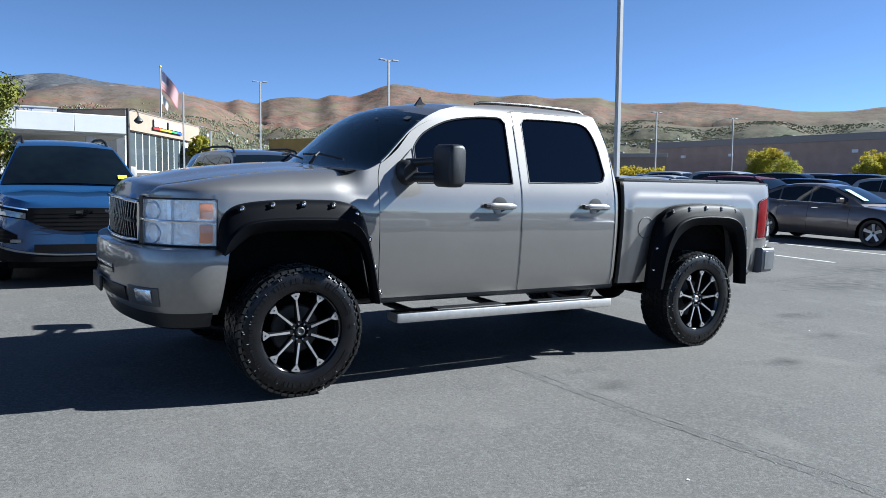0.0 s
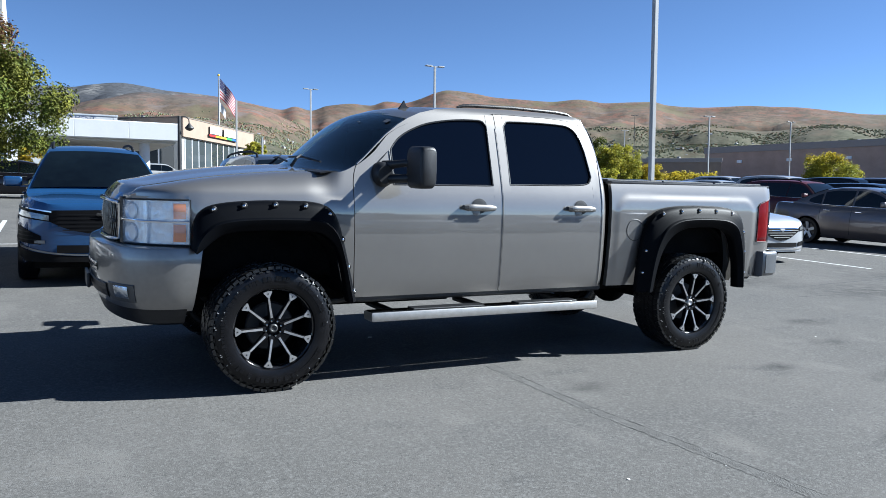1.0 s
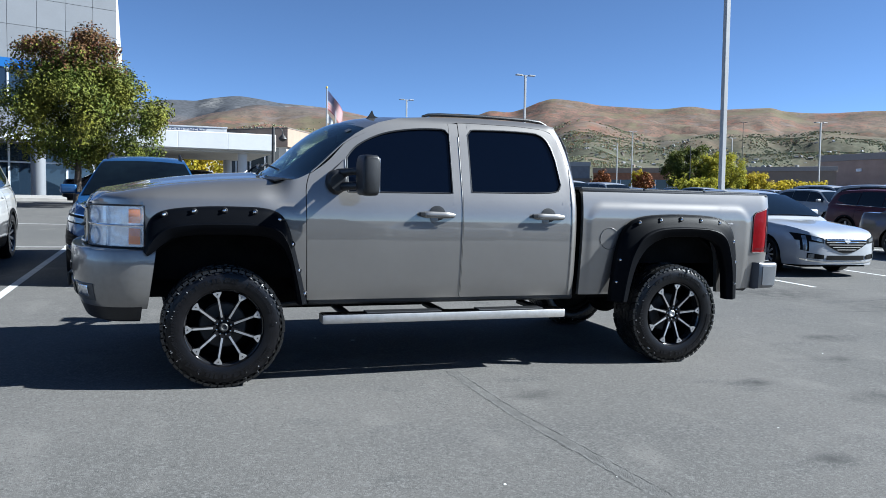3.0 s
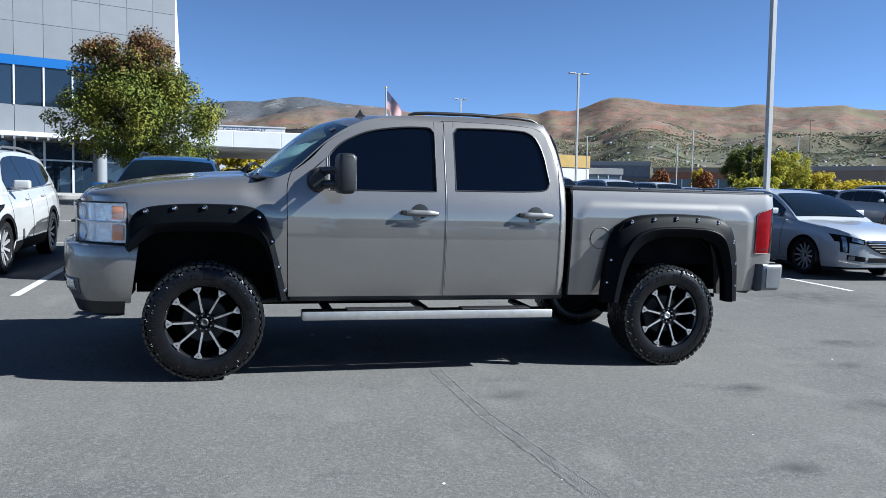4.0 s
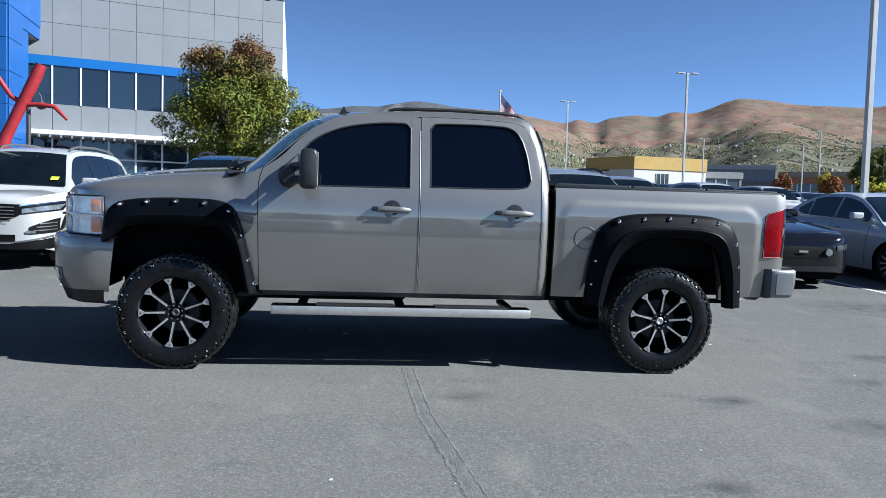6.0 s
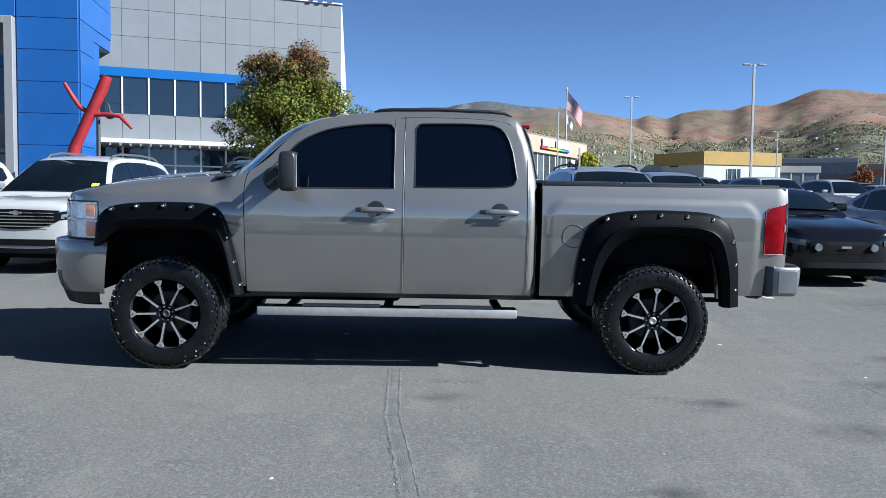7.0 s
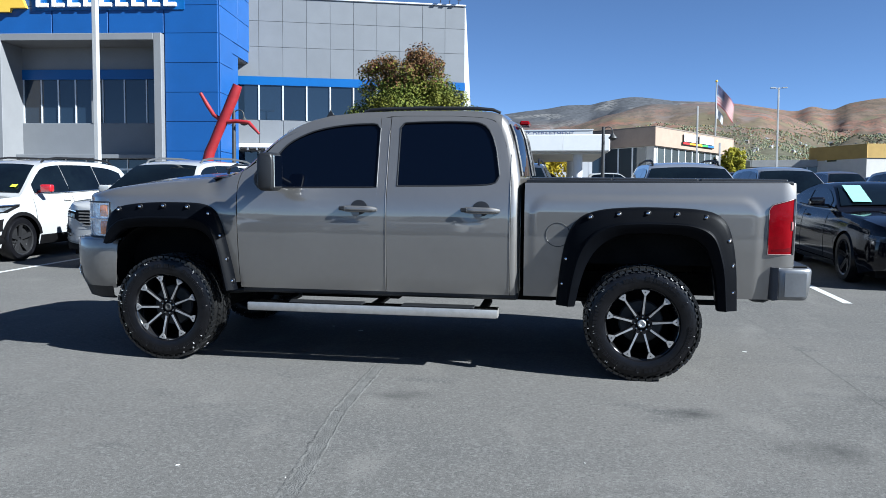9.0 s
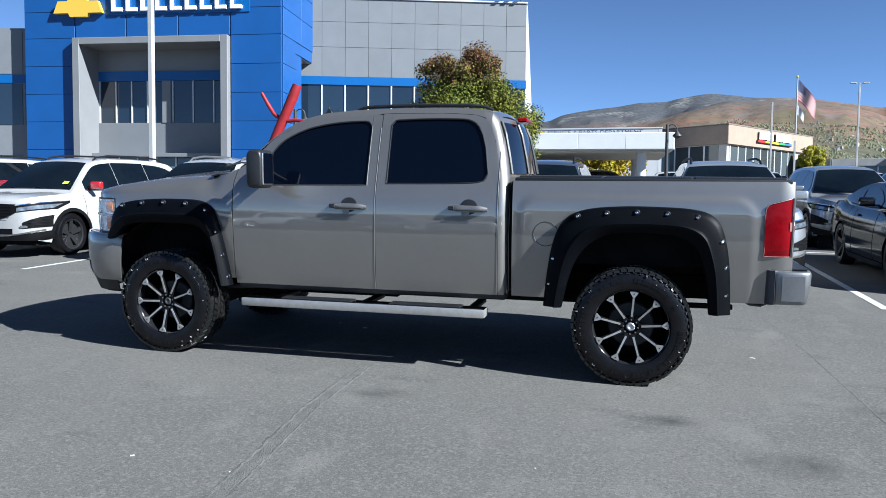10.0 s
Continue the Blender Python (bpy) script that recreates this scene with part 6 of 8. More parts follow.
def cap_bm():
    bm = bmesh.new()
    lathe(bm, ((0.0, -0.112), (0.012, -0.112), (0.016, -0.116), (0.022, -0.117), (0.029, -0.112), (0.031, -0.104), (0.031, -0.09)), 24)
    bmesh.ops.remove_doubles(bm, verts=bm.verts[:], dist=0.0001)
    return bm


def hub_bm():
    bm = bmesh.new()
    lathe(bm, ((0.0, -0.100), (0.055, -0.100), (0.066, -0.094), (0.070, -0.07), (0.070, 0.0)), 32)
    bmesh.ops.remove_doubles(bm, verts=bm.verts[:], dist=0.0001)
    return bm


def truck_wheel(x, y, outward, turn):
    w = new("wheel")
    w.parent = truck
    w.empty_display_size = 0.1
    w.matrix_basis = Matrix.Translation((x, y, 0.411)) @ (Matrix.Rotation(math.pi, 4, "Z") if outward > 0 else Matrix()) @ Matrix.Rotation(radians(turn), 4, "Y")
    return w


def wheel_parts(w, cap):
    part("tyre", tyre_bm(), RUBBER, w, "black all-terrain tyre", 40)
    part("tread", tread_bm(), TREAD, w, "near-black tyre tread")
    part("rim", rim_bm(), GLOSS_BLACK, w, "glossy black rim", 40)
    bm = bmesh.new()
    # pale flecks that paint the glints of the glossy rubber
    flecks = bmesh.new()
    rng = random.Random(9)
    a = 0.0
    while a < 6.1:
        step = rng.choice((0.06, 0.075, 0.09))
        if rng.random() < 0.78:
            m = Matrix.Rotation(a, 4, "Y")
            for s in (-1, 1):
                r0, r1 = 0.318, 0.318 + rng.choice((0.024, 0.030))
                for _ in range(2):
                    ang, rad, ln = rng.uniform(-0.04, 0.04), rng.uniform(0.335, 0.380), rng.uniform(0.006, 0.014)
                    mk = m @ Matrix.Rotation(ang, 4, "Y")
                    if rng.random() < 0.16:
                        prism(flecks, ((-0.0018, rad), (0.0018, rad), (0.0014, rad + ln), (-0.0014, rad + ln)), lambda p, q, d: mk @ Vector((p, s * (0.1605 - d), q)), 0.010)
                prism(bm, ((-step * 0.13, r0), (step * 0.13, r0), (step * 0.13, r1), (-step * 0.13, r1)), lambda p, q, d: m @ Vector((p, s * (0.1605 - d), q)), 0.006)
        a += step
    tagged(part("sidewall_lettering", bm, RUBBER, w, "raised black marks on the sidewall"), kind="stuff")
    tagged(part("sidewall_wear", flecks, GREY_FLECK, w, "pale flecks painted as glints on the sidewall"), kind="stuff")
    part("brake_disc", disc_bm(), DARK_METAL, w)
    bm = bmesh.new()
    lathe(bm, ((0.0, 0.10), (0.22, 0.10), (0.236, 0.125), (0.262, 0.135)), 32)
    bmesh.ops.remove_doubles(bm, verts=bm.verts[:], dist=0.0001)
    part("wheel_back", bm, UNDERBODY, w)
    part("hub", hub_bm(), SPOKE_BLACK, w, smooth=40)
    part("centre_cap", cap_bm(), cap, w, smooth=40)
    nut = None
    for i in range(8):
        if nut is None:
            bm = bmesh.new()
            lathe(bm, ((0.0, -0.118), (0.006, -0.117), (0.0085, -0.112), (0.009, -0.095)), 8, centre=(0, 0, 0.050))
            nut = part("wheel_nut", bm, DARK_CHROME, w)
        else:
            o = nut.copy()
            scene.collection.objects.link(o)
            o.matrix_basis = Matrix.Rotation(math.pi * i / 4, 4, "Y")
    sp, fc, tp = None, None, None
    for i in range(9):
        m = Matrix.Rotation(2 * math.pi * i / 9, 4, "Y")
        if i == 0:
            sp = part("spoke", spoke_bm(), SPOKE_BLACK, w)
            fc = part("spoke_face", spoke_bm(face=True), ALLOY, w, "machined bright spoke edge")
            tp = part("spoke_tip", spoke_bm(tip=True), ALLOY, w, "machined bright spoke tip with a small bolt hole")
            tp.data.materials.append(SPOKE_BLACK)
        else:
            for s in (sp, fc, tp):
                o = s.copy()
                scene.collection.objects.link(o)
                o.matrix_basis = m
    return w


w_front = wheel_parts(truck_wheel(0.0, -0.860, -1, 29), DARK_METAL)
w_rear = wheel_parts(truck_wheel(3.645, -0.862, -1, 4), ALLOY)


def wheel_copy(src, x, y, turn):
    made = {}
    for o in (src, *src.children):
        c = o.copy()
        scene.collection.objects.link(c)
        made[o] = c
        c.parent = made.get(o.parent, truck)
    made[src].matrix_basis = Matrix.Translation((x, y, 0.411)) @ Matrix.Rotation(math.pi, 4, "Z") @ Matrix.Rotation(radians(turn), 4, "Y")


wheel_copy(w_front, 0.0, 0.860, 5)
wheel_copy(w_rear, 3.645, 0.862, 22)
bm = bmesh.new()
for x, r in ((0.0, 0.05), (3.645, 0.06)):
    tube(bm, (x, -0.75, 0.42), (x, 0.75, 0.42), r)
bmesh.ops.create_uvsphere(bm, u_segments=16, v_segments=10, radius=0.17, matrix=Matrix.Translation((3.645, 0.1, 0.42)))
for y in (-0.55, 0.55):
    box(bm, 2.95, 4.35, y - 0.035, y + 0.035, 0.50, 0.53)
    tube(bm, (3.75, y * 0.9, 0.45), (3.5, y * 0.85, 1.0), 0.035)
    tube(bm, (0.05, y * 1.1, 0.45), (0.1, y, 1.0), 0.04)
    box(bm, -0.25, 0.25, y - 0.04, y + 0.04, 0.33, 0.39)
tagged(part("axle", bm, UNDERBODY, truck, "dark axles, springs and shock absorbers"), kind="stuff")
bm = bmesh.new()
pipe(bm, [(1.2, 0.25, 0.47), (2.6, 0.25, 0.47), (3.1, 0.4, 0.55), (4.3, 0.55, 0.55)], 0.035)
box(bm, 2.0, 2.6, 0.12, 0.42, 0.42, 0.56, 0.05)
part("exhaust", bm, DARK_METAL, truck)
bm = bmesh.new()
box(bm, 0.35, 1.75, -0.22, 0.22, 0.40, 0.60, 0.06)
tube(bm, (1.75, 0.0, 0.52), (3.45, 0.08, 0.44), 0.045)
box(bm, -0.22, 0.36, -0.60, 0.60, 0.36, 0.52, 0.04)
part("drivetrain", bm, UNDERBODY, truck, "dark gearbox and drive shaft")
bm = bmesh.new()
box(bm, 2.58, 3.05, -0.66, -0.30, 0.50, 0.66, 0.05)
part("fuel_tank", bm, UNDERBODY, truck)
bm = bmesh.new()
pipe(bm, [(0.35, -0.62, 0.50), (0.75, -0.60, 0.52)], 0.02)
part("steering_rod", bm, DARK_METAL, truck)


def liner(cx, half, top):
    def build():
        bm = bmesh.new()
        rows = []
        for i in range(17):
            a = math.pi * i / 16
            x, z = cx + half * math.cos(a), 0.62 + (top - 0.62) * math.sin(a) ** 0.7
            rows.append([(x, -0.875, z), (x, -0.50, z)])
        sheet(bm, rows)
        return thicken(bm, 0.01)
    return build


pair("wheel_liner", liner(0.0, 0.52, 1.09), UNDERBODY, truck)
pair("wheel_liner", liner(3.66, 0.52, 1.11), UNDERBODY, truck)


# running boards, mirrors, handles, rack
def step_bar():
    bm = bmesh.new()
    prof = ((-0.845, 0.470), (-0.875, 0.482), (-0.988, 0.482), (-0.997, 0.479), (-1.0, 0.472), (-1.0, 0.424), (-0.997, 0.416), (-0.988, 0.413), (-0.86, 0.413), (-0.845, 0.426))
    rows = [[(x, y, z) for y, z in prof] for x in (0.675, 0.69, 1.2, 1.7, 2.2, 2.595, 2.61)]
    for i in (0, -1):
        rows[i] = [(x, -0.92 + (y + 0.92) * 0.96, 0.453 + (z - 0.453) * 0.9) for x, y, z in rows[i]]
    vs = sheet(bm, rows, closed=True)
    bm.faces.new(vs[0])
    bm.faces.new(vs[-1][::-1])
    bm.normal_update()
    for f in bm.faces:
        f.material_index = 1 if abs(f.normal.z) < 0.9 else 0
    return bm


pair("running_board", step_bar, [POLISHED, BRUSHED], truck, "brushed metal running board", 30)
for x0, x1 in ((1.00, 1.58), (1.88, 2.43)):
    pair("step_pad", lambda: box(bmesh.new(), x0, x1, -0.975, -0.865, 0.480, 0.490, 0.004), BLACK_PLASTIC, truck, "ribbed black step pad")
for x0 in (0.85, 1.60, 2.45):
    pair("step_bracket", lambda: box(bmesh.new(), x0, x0 + 0.07, -0.86, -0.42, 0.435, 0.468, 0.008), DARK_METAL, truck)
pair("rocker", lambda: box(bmesh.new(), 0.58, 2.75, -0.865, -0.78, 0.535, 0.60, 0.015), BLACK_PLASTIC, truck)


def mirror_head():
    bm = bmesh.new()
    rows = []
    for y, f in ((-1.055, 0.86), (-1.06, 0.94), (-1.08, 1.0), (-1.16, 1.0), (-1.25, 0.98), (-1.268, 0.92), (-1.274, 0.82)):
        row = []
        for k in range(20):
            a = 2 * math.pi * k / 20
            c, s = math.cos(a), math.sin(a)
            ex = abs(c) ** 0.45 * (1 if c > 0 else -1)
            ez = abs(s) ** 0.38 * (1 if s > 0 else -1)
            x = 0.937 + 0.063 * f * ex - 0.02 * (y + 1.16)
            row.append((x, y, 1.48 + 0.142 * f * ez))
        rows.append(row)
    vs = sheet(bm, rows, closed=True)
    bm.faces.new(vs[0])
    bm.faces.new(vs[-1][::-1])
    return bm


def mirror_arm():
    bm = bmesh.new()
    pipe(bm, [(0.80, -0.86, 1.395), (0.84, -0.97, 1.40), (0.90, -1.07, 1.405)], [0.04, 0.032, 0.03], 10)
    pipe(bm, [(0.80, -0.85, 1.485), (0.84, -0.96, 1.50), (0.90, -1.07, 1.51)], [0.04, 0.028, 0.026], 10)
    rows = []
    for y, r in ((-0.83, 0.088), (-0.905, 0.082), (-0.935, 0.06)):
        rows.append([(0.775 + 0.9 * r * math.cos(2 * math.pi * k / 14), y, 1.425 + 1.05 * r * math.sin(2 * math.pi * k / 14)) for k in range(14)])
    vs = sheet(bm, rows, closed=True)
    bm.faces.new(vs[-1])
    return bm


pair("side_mirror", mirror_head, BLACK_PLASTIC, truck, "black towing mirror", 45)
pair("mirror_arm", mirror_arm, BLACK_PLASTIC, truck, "", 45)
pair("mirror_glass", lambda: box(bmesh.new(), 0.994, 1.004, -1.245, -1.085, 1.365, 1.60, 0.004), MIRROR, truck, "mirror glass")
# sail trim at the foot of the pillar
bm = None


def sail():
    bm = bmesh.new()
    pts = [(0.715, 1.40), (0.715, 1.468), (0.75, 1.505), (0.80, 1.552), (0.848, 1.596), (0.852, 1.48), (0.852, 1.37)]
    return pipe(bm, [(a, -(cab_y(a, b) + 0.001), b) for a, b in pts], 0.0045, 6)


pair("pillar_backing", lambda: stack(bmesh.new(), spread(0.50, 1.10, 0.04), lambda x: 1.30, lambda x: lerp(ROOF, x) - 0.012, lambda x, z: cab_y(x, z) - 0.03, 8), UNDERBODY, truck)
pair("sail_trim", sail, BLACK_PLASTIC, truck)


def handle(x0):
    def build():
        bm = bmesh.new()
        rows = []
        for i in range(15):
            s = i / 14
            x = x0 + 0.285 * s
            y = -(0.918 + 0.016 * min(1, 4 * s, 4 * (1 - s)))
            r = 0.025 * (0.55 + 0.45 * min(1, 6 * s, 6 * (1 - s)))
            rows.append([(x, y + 0.6 * r * math.cos(2 * math.pi * k / 10), 1.208 - 0.006 * s + r * math.sin(2 * math.pi * k / 10)) for k in range(10)])
        vs = sheet(bm, rows, closed=True)
        bm.faces.new(vs[0])
        bm.faces.new(vs[-1][::-1])
        return bm
    return build


def cup(x0, dx, dz, rx, rz, lift):
    """An oval dish on the door round a place beside the handle."""
    def build():
        bm = bmesh.new()
        rows = []
        for r, d in ((1.0, lift), (0.9, lift + 0.001), (0.0, lift + 0.0005)):
            row = []
            for k in range(28):
                a = 2 * math.pi * k / 28
                z = 1.203 + dz + rz * r * math.sin(a)
                row.append((x0 + dx + rx * r * math.cos(a), -(cab_y(x0, z) + d), z))
            rows.append(row)
        sheet(bm, rows, closed=True)
        return bm
    return build


for x0 in (1.395, 2.325):
    pair("handle_cup", cup(x0, 0.145, 0.014, 0.064, 0.056, 0.0035), BLACK_PLASTIC, truck, "black recess behind the door handle")
    # silver oval: the light caught in the lower bowl is put into its colour
    pair("handle_bowl", cup(x0, 0.120, -0.030, 0.030, 0.026, 0.0055), BUMPER_SILVER, truck, "lower bowl of the handle recess, silvered to look lit")
    pair("door_handle", handle(x0), PEWTER, truck, "pewter door handle", 50)
    pair("handle_end", lambda: box(bmesh.new(), x0 - 0.004, x0 + 0.045, -0.950, -0.918, 1.193, 1.224, 0.006), BLACK_PLASTIC, truck, "black foot of the door handle")
    pair("handle_trim", lambda: box(bmesh.new(), x0 + 0.05, x0 + 0.262, -0.954, -0.946, 1.188, 1.194, 0.002), BLACK_PLASTIC, truck)


def fuel_ring():
    bm = bmesh.new()
    pts = [(3.035 + 0.087 * math.cos(2 * math.pi * k / 36), -(bed_y(3.035, 1.037 + 0.087 * math.sin(2 * math.pi * k / 36)) + 0.0008), 1.037 + 0.087 * math.sin(2 * math.pi * k / 36)) for k in range(37)]
    return pipe(bm, pts, 0.0028, 5, caps=False)


part("fuel_door", fuel_ring(), DARK_METAL, truck, "round fuel filler door")
bm = bmesh.new()
prism(bm, ((1.10, 1.905), (1.135, 1.945), (1.152, 1.985), (1.162, 1.992), (1.166, 1.96), (1.175, 1.945), (1.215, 1.938), (1.22, 1.915)), lambda a, b, d: (a, -0.365 + d * (1.0 if b < 1.95 else 0.6), b + 0.006), 0.030)
bmesh.ops.bevel(bm, geom=bm.edges[:], offset=0.004, segments=1, affect="EDGES")
part("roof_fin", bm, BLACK_PLASTIC, truck, "black roof antenna fin")


def rack():
    bm = bmesh.new()
    pts = [(1.50, -0.585, 1.952), (1.55, -0.587, 1.968), (1.65, -0.59, 1.975), (2.0, -0.59, 1.982), (2.40, -0.588, 1.976), (2.52, -0.585, 1.966), (2.58, -0.583, 1.942)]
    pipe(bm, pts, [0.010, 0.013, 0.014, 0.014, 0.014, 0.013, 0.010], 8)
    return bm


pair("roof_rail", rack, BLACK_PLASTIC, truck, "black roof rail")
for y in (-0.40, 0.14):
    bm = bmesh.new()
    pipe(bm, [(0.235 + 0.20 * y * y, y, 1.462), (0.30, y - 0.02, 1.52), (0.345, y + 0.02, 1.548)], [0.012, 0.009, 0.006], 6)
    pipe(bm, [(0.30 + 0.18 * (y - 0.3) ** 2, y - 0.30, 1.50), (0.32 + 0.18 * y * y, y + 0.02, 1.535), (0.335 + 0.18 * (y + 0.3) ** 2, y + 0.30, 1.535)], 0.008, 6)
    part("wiper", bm, BLACK_PLASTIC, truck)
bm = bmesh.new()
sheet(bm, [[(x0 - 0.15 * (1 - (k / 12) ** 2), 0.84 * k / 12, z - 0.012 * abs(k / 12) ** 4) for k in range(-12, 13)] for x0, z in ((0.34, 1.440), (0.40, 1.452), (0.47, 1.448))])
part("cowl", thicken(bm, 0.01), BLACK_PLASTIC, truck)


def on_glass(s, w):
    """A place on the windshield: s from foot to head, w across."""
    x = 0.45 + 0.60 * s
    z = lerp(ROOF, x)
    up = 0.02 + 0.046 * s + 0.168 * s * (1 - s)
    return Vector((x - (0.18 - 0.08 * s) * (1 - w * w), (cab_y(x, z) - 0.004) * w, z - 0.002 + up * (1 - w * w)))


# small stickers inside the top corner of the windshield
for s0, s1, w0, w1 in ((0.80, 0.86, -0.86, -0.80), (0.72, 0.74, -0.50, -0.46)):
    bm = bmesh.new()
    sheet(bm, [[on_glass(s, w) + Vector((-0.006, 0, 0.006)) for w in (w0, w1)] for s in (s0, s1)])
    part("window_sticker", thicken(bm, 0.001), SATIN, truck, "small pale windshield sticker")
for x0 in (1.60,):
    pair("door_lock", lambda: lathe(bmesh.new(), ((0.0, 0.0), (0.009, 0.0), (0.010, 0.004)), 12, centre=(x0, -0.924, 1.203)), DARK_CHROME, truck)

# ---- parked cars: local x across, y from the nose to the tail ----
CAR_GLASS = mat("car_glass", (0.0008, 0.0012, 0.0016), 0.02, spec=0.75, colour2=(0.003, 0.005, 0.006), scale=0.9, detail=1.0)
CAR_DARK = mat("car_black_plastic", (0.004, 0.004, 0.0045), 0.6, vary=0.2, spec=0.10)
CAR_TRIM = mat("car_trim", (0.007, 0.007, 0.008), 0.5, vary=0.2, spec=0.22)
SILVER_RIM = mat("silver_rim", (0.55, 0.55, 0.56), 0.3, metal=0.7)
DARK_RIM = mat("dark_rim", (0.03, 0.03, 0.032), 0.25, metal=0.5)
LAMP_GLASS = mat("lamp_glass", (0.17, 0.19, 0.21), 0.08, metal=0.5, coat=1.0, vary=0.5, scale=14)
COUPE_LAMP = mat("smoked_lamp", (0.05, 0.055, 0.06), 0.08, metal=0.4, coat=0.6, vary=0.5, scale=14)
YELLOW_TAG = mat("yellow_tag", (0.40, 0.50, 0.03), 0.6)
MINT_PAPER = mat("mint_paper", (0.20, 0.40, 0.34), 0.6, vary=0.05)
RED_TRIM = mat("red_trim", (0.35, 0.01, 0.015), 0.25, coat=1.0)


def car_paint(name, colour, metal=0.4, rough=0.3, coat=1.0):
    return mat(name, colour, rough, metal=metal, vary=0.05, scale=1.5, coat=coat)


PAINT_BLUE = car_paint("blue_car_paint", (0.016, 0.058, 0.150), 0.35, 0.26, 0.8)
PAINT_WHITE = car_paint("white_car_paint", (0.305, 0.305, 0.303), 0.0)
PAINT_PEARL = car_paint("pearl_car_paint", (0.33, 0.342, 0.362), 0.12)
PAINT_BLACK = car_paint("black_car_paint", (0.004, 0.004, 0.006), 0.0, 0.08, 0.0)
PAINT_GREY = car_paint("grey_car_paint", (0.125, 0.103, 0.094), 0.6)
PAINT_SLATE = car_paint("slate_car_paint", (0.075, 0.085, 0.105), 0.6)
PAINT_RED = car_paint("red_car_paint", (0.055, 0.005, 0.009), 0.0, 0.40, 0.1)
PAINT_PEWTERISH = car_paint("grey_silver_car_paint", (0.25, 0.26, 0.28), 0.6)
PAINT_SILVER = car_paint("silver_car_paint", (0.42, 0.43, 0.45), 0.7)

SHAPES = {
    "suv": dict(L=4.65, W=0.92, wheel=(0.90, 3.62), r=0.36, sill=0.24, arch=0.43,
                deck=((0.0, 0.90), (0.02, 0.95), (0.06, 0.985), (0.14, 1.01), (0.35, 1.035), (0.7, 1.055), (1.05, 1.07), (2.0, 1.08), (3.3, 1.11), (4.35, 1.13), (4.55, 1.06), (4.62, 0.95), (4.65, 0.8)),
                roof=((0.98, 1.05), (1.3, 1.28), (1.62, 1.50), (1.78, 1.585), (2.0, 1.635), (2.5, 1.665), (3.2, 1.66), (3.8, 1.63), (4.15, 1.585), (4.28, 1.52), (4.50, 1.12)),
                glass=((1.36, 2.30), (2.318, 3.255), (3.275, 4.12)), ws=(1.06, 1.74), rw=(4.22, 4.46)),
    "sedan": dict(L=4.95, W=0.925, wheel=(0.98, 3.80), r=0.34, sill=0.20, arch=0.40,
                  deck=((0.0, 0.62), (0.02, 0.68), (0.07, 0.75), (0.18, 0.82), (0.45, 0.88), (0.9, 0.93), (1.35, 0.97), (2.4, 0.985), (3.6, 1.01), (4.3, 1.05), (4.75, 1.06), (4.88, 0.98), (4.95, 0.75)),
                  roof=((1.25, 0.95), (1.6, 1.16), (1.95, 1.33), (2.2, 1.42), (2.6, 1.475), (3.0, 1.475), (3.4, 1.43), (3.8, 1.29), (4.2, 1.10), (4.35, 1.03)),
                  glass=((1.68, 2.62), (2.68, 3.45), (3.5, 3.85)), ws=(1.36, 2.14), rw=(3.5, 4.22)),
    "coupe": dict(L=4.78, W=0.94, wheel=(0.96, 3.68), r=0.35, sill=0.18, arch=0.40,
                  deck=((0.0, 0.60), (0.02, 0.70), (0.06, 0.78), (0.14, 0.84), (0.45, 0.90), (1.0, 0.955), (1.6, 0.985), (2.6, 0.985), (3.4, 1.01), (4.1, 1.06), (4.6, 1.05), (4.72, 0.98), (4.78, 0.7)),
                  roof=((1.5, 0.97), (1.8, 1.13), (2.1, 1.27), (2.3, 1.335), (2.6, 1.375), (2.9, 1.37), (3.3, 1.31), (3.7, 1.20), (4.1, 1.07), (4.2, 1.03)),
                  glass=((1.92, 2.95), (3.02, 3.4)), ws=(1.62, 2.26), rw=(3.2, 4.0)),
}
PLAN_W = ((0.0, 0.0), (0.004, 0.30), (0.02, 0.55), (0.06, 0.72), (0.13, 0.84), (0.25, 0.92), (0.5, 0.975), (0.9, 1.0))


def inverse(table, v):
    return lerp([(b, a) for a, b in table], v)


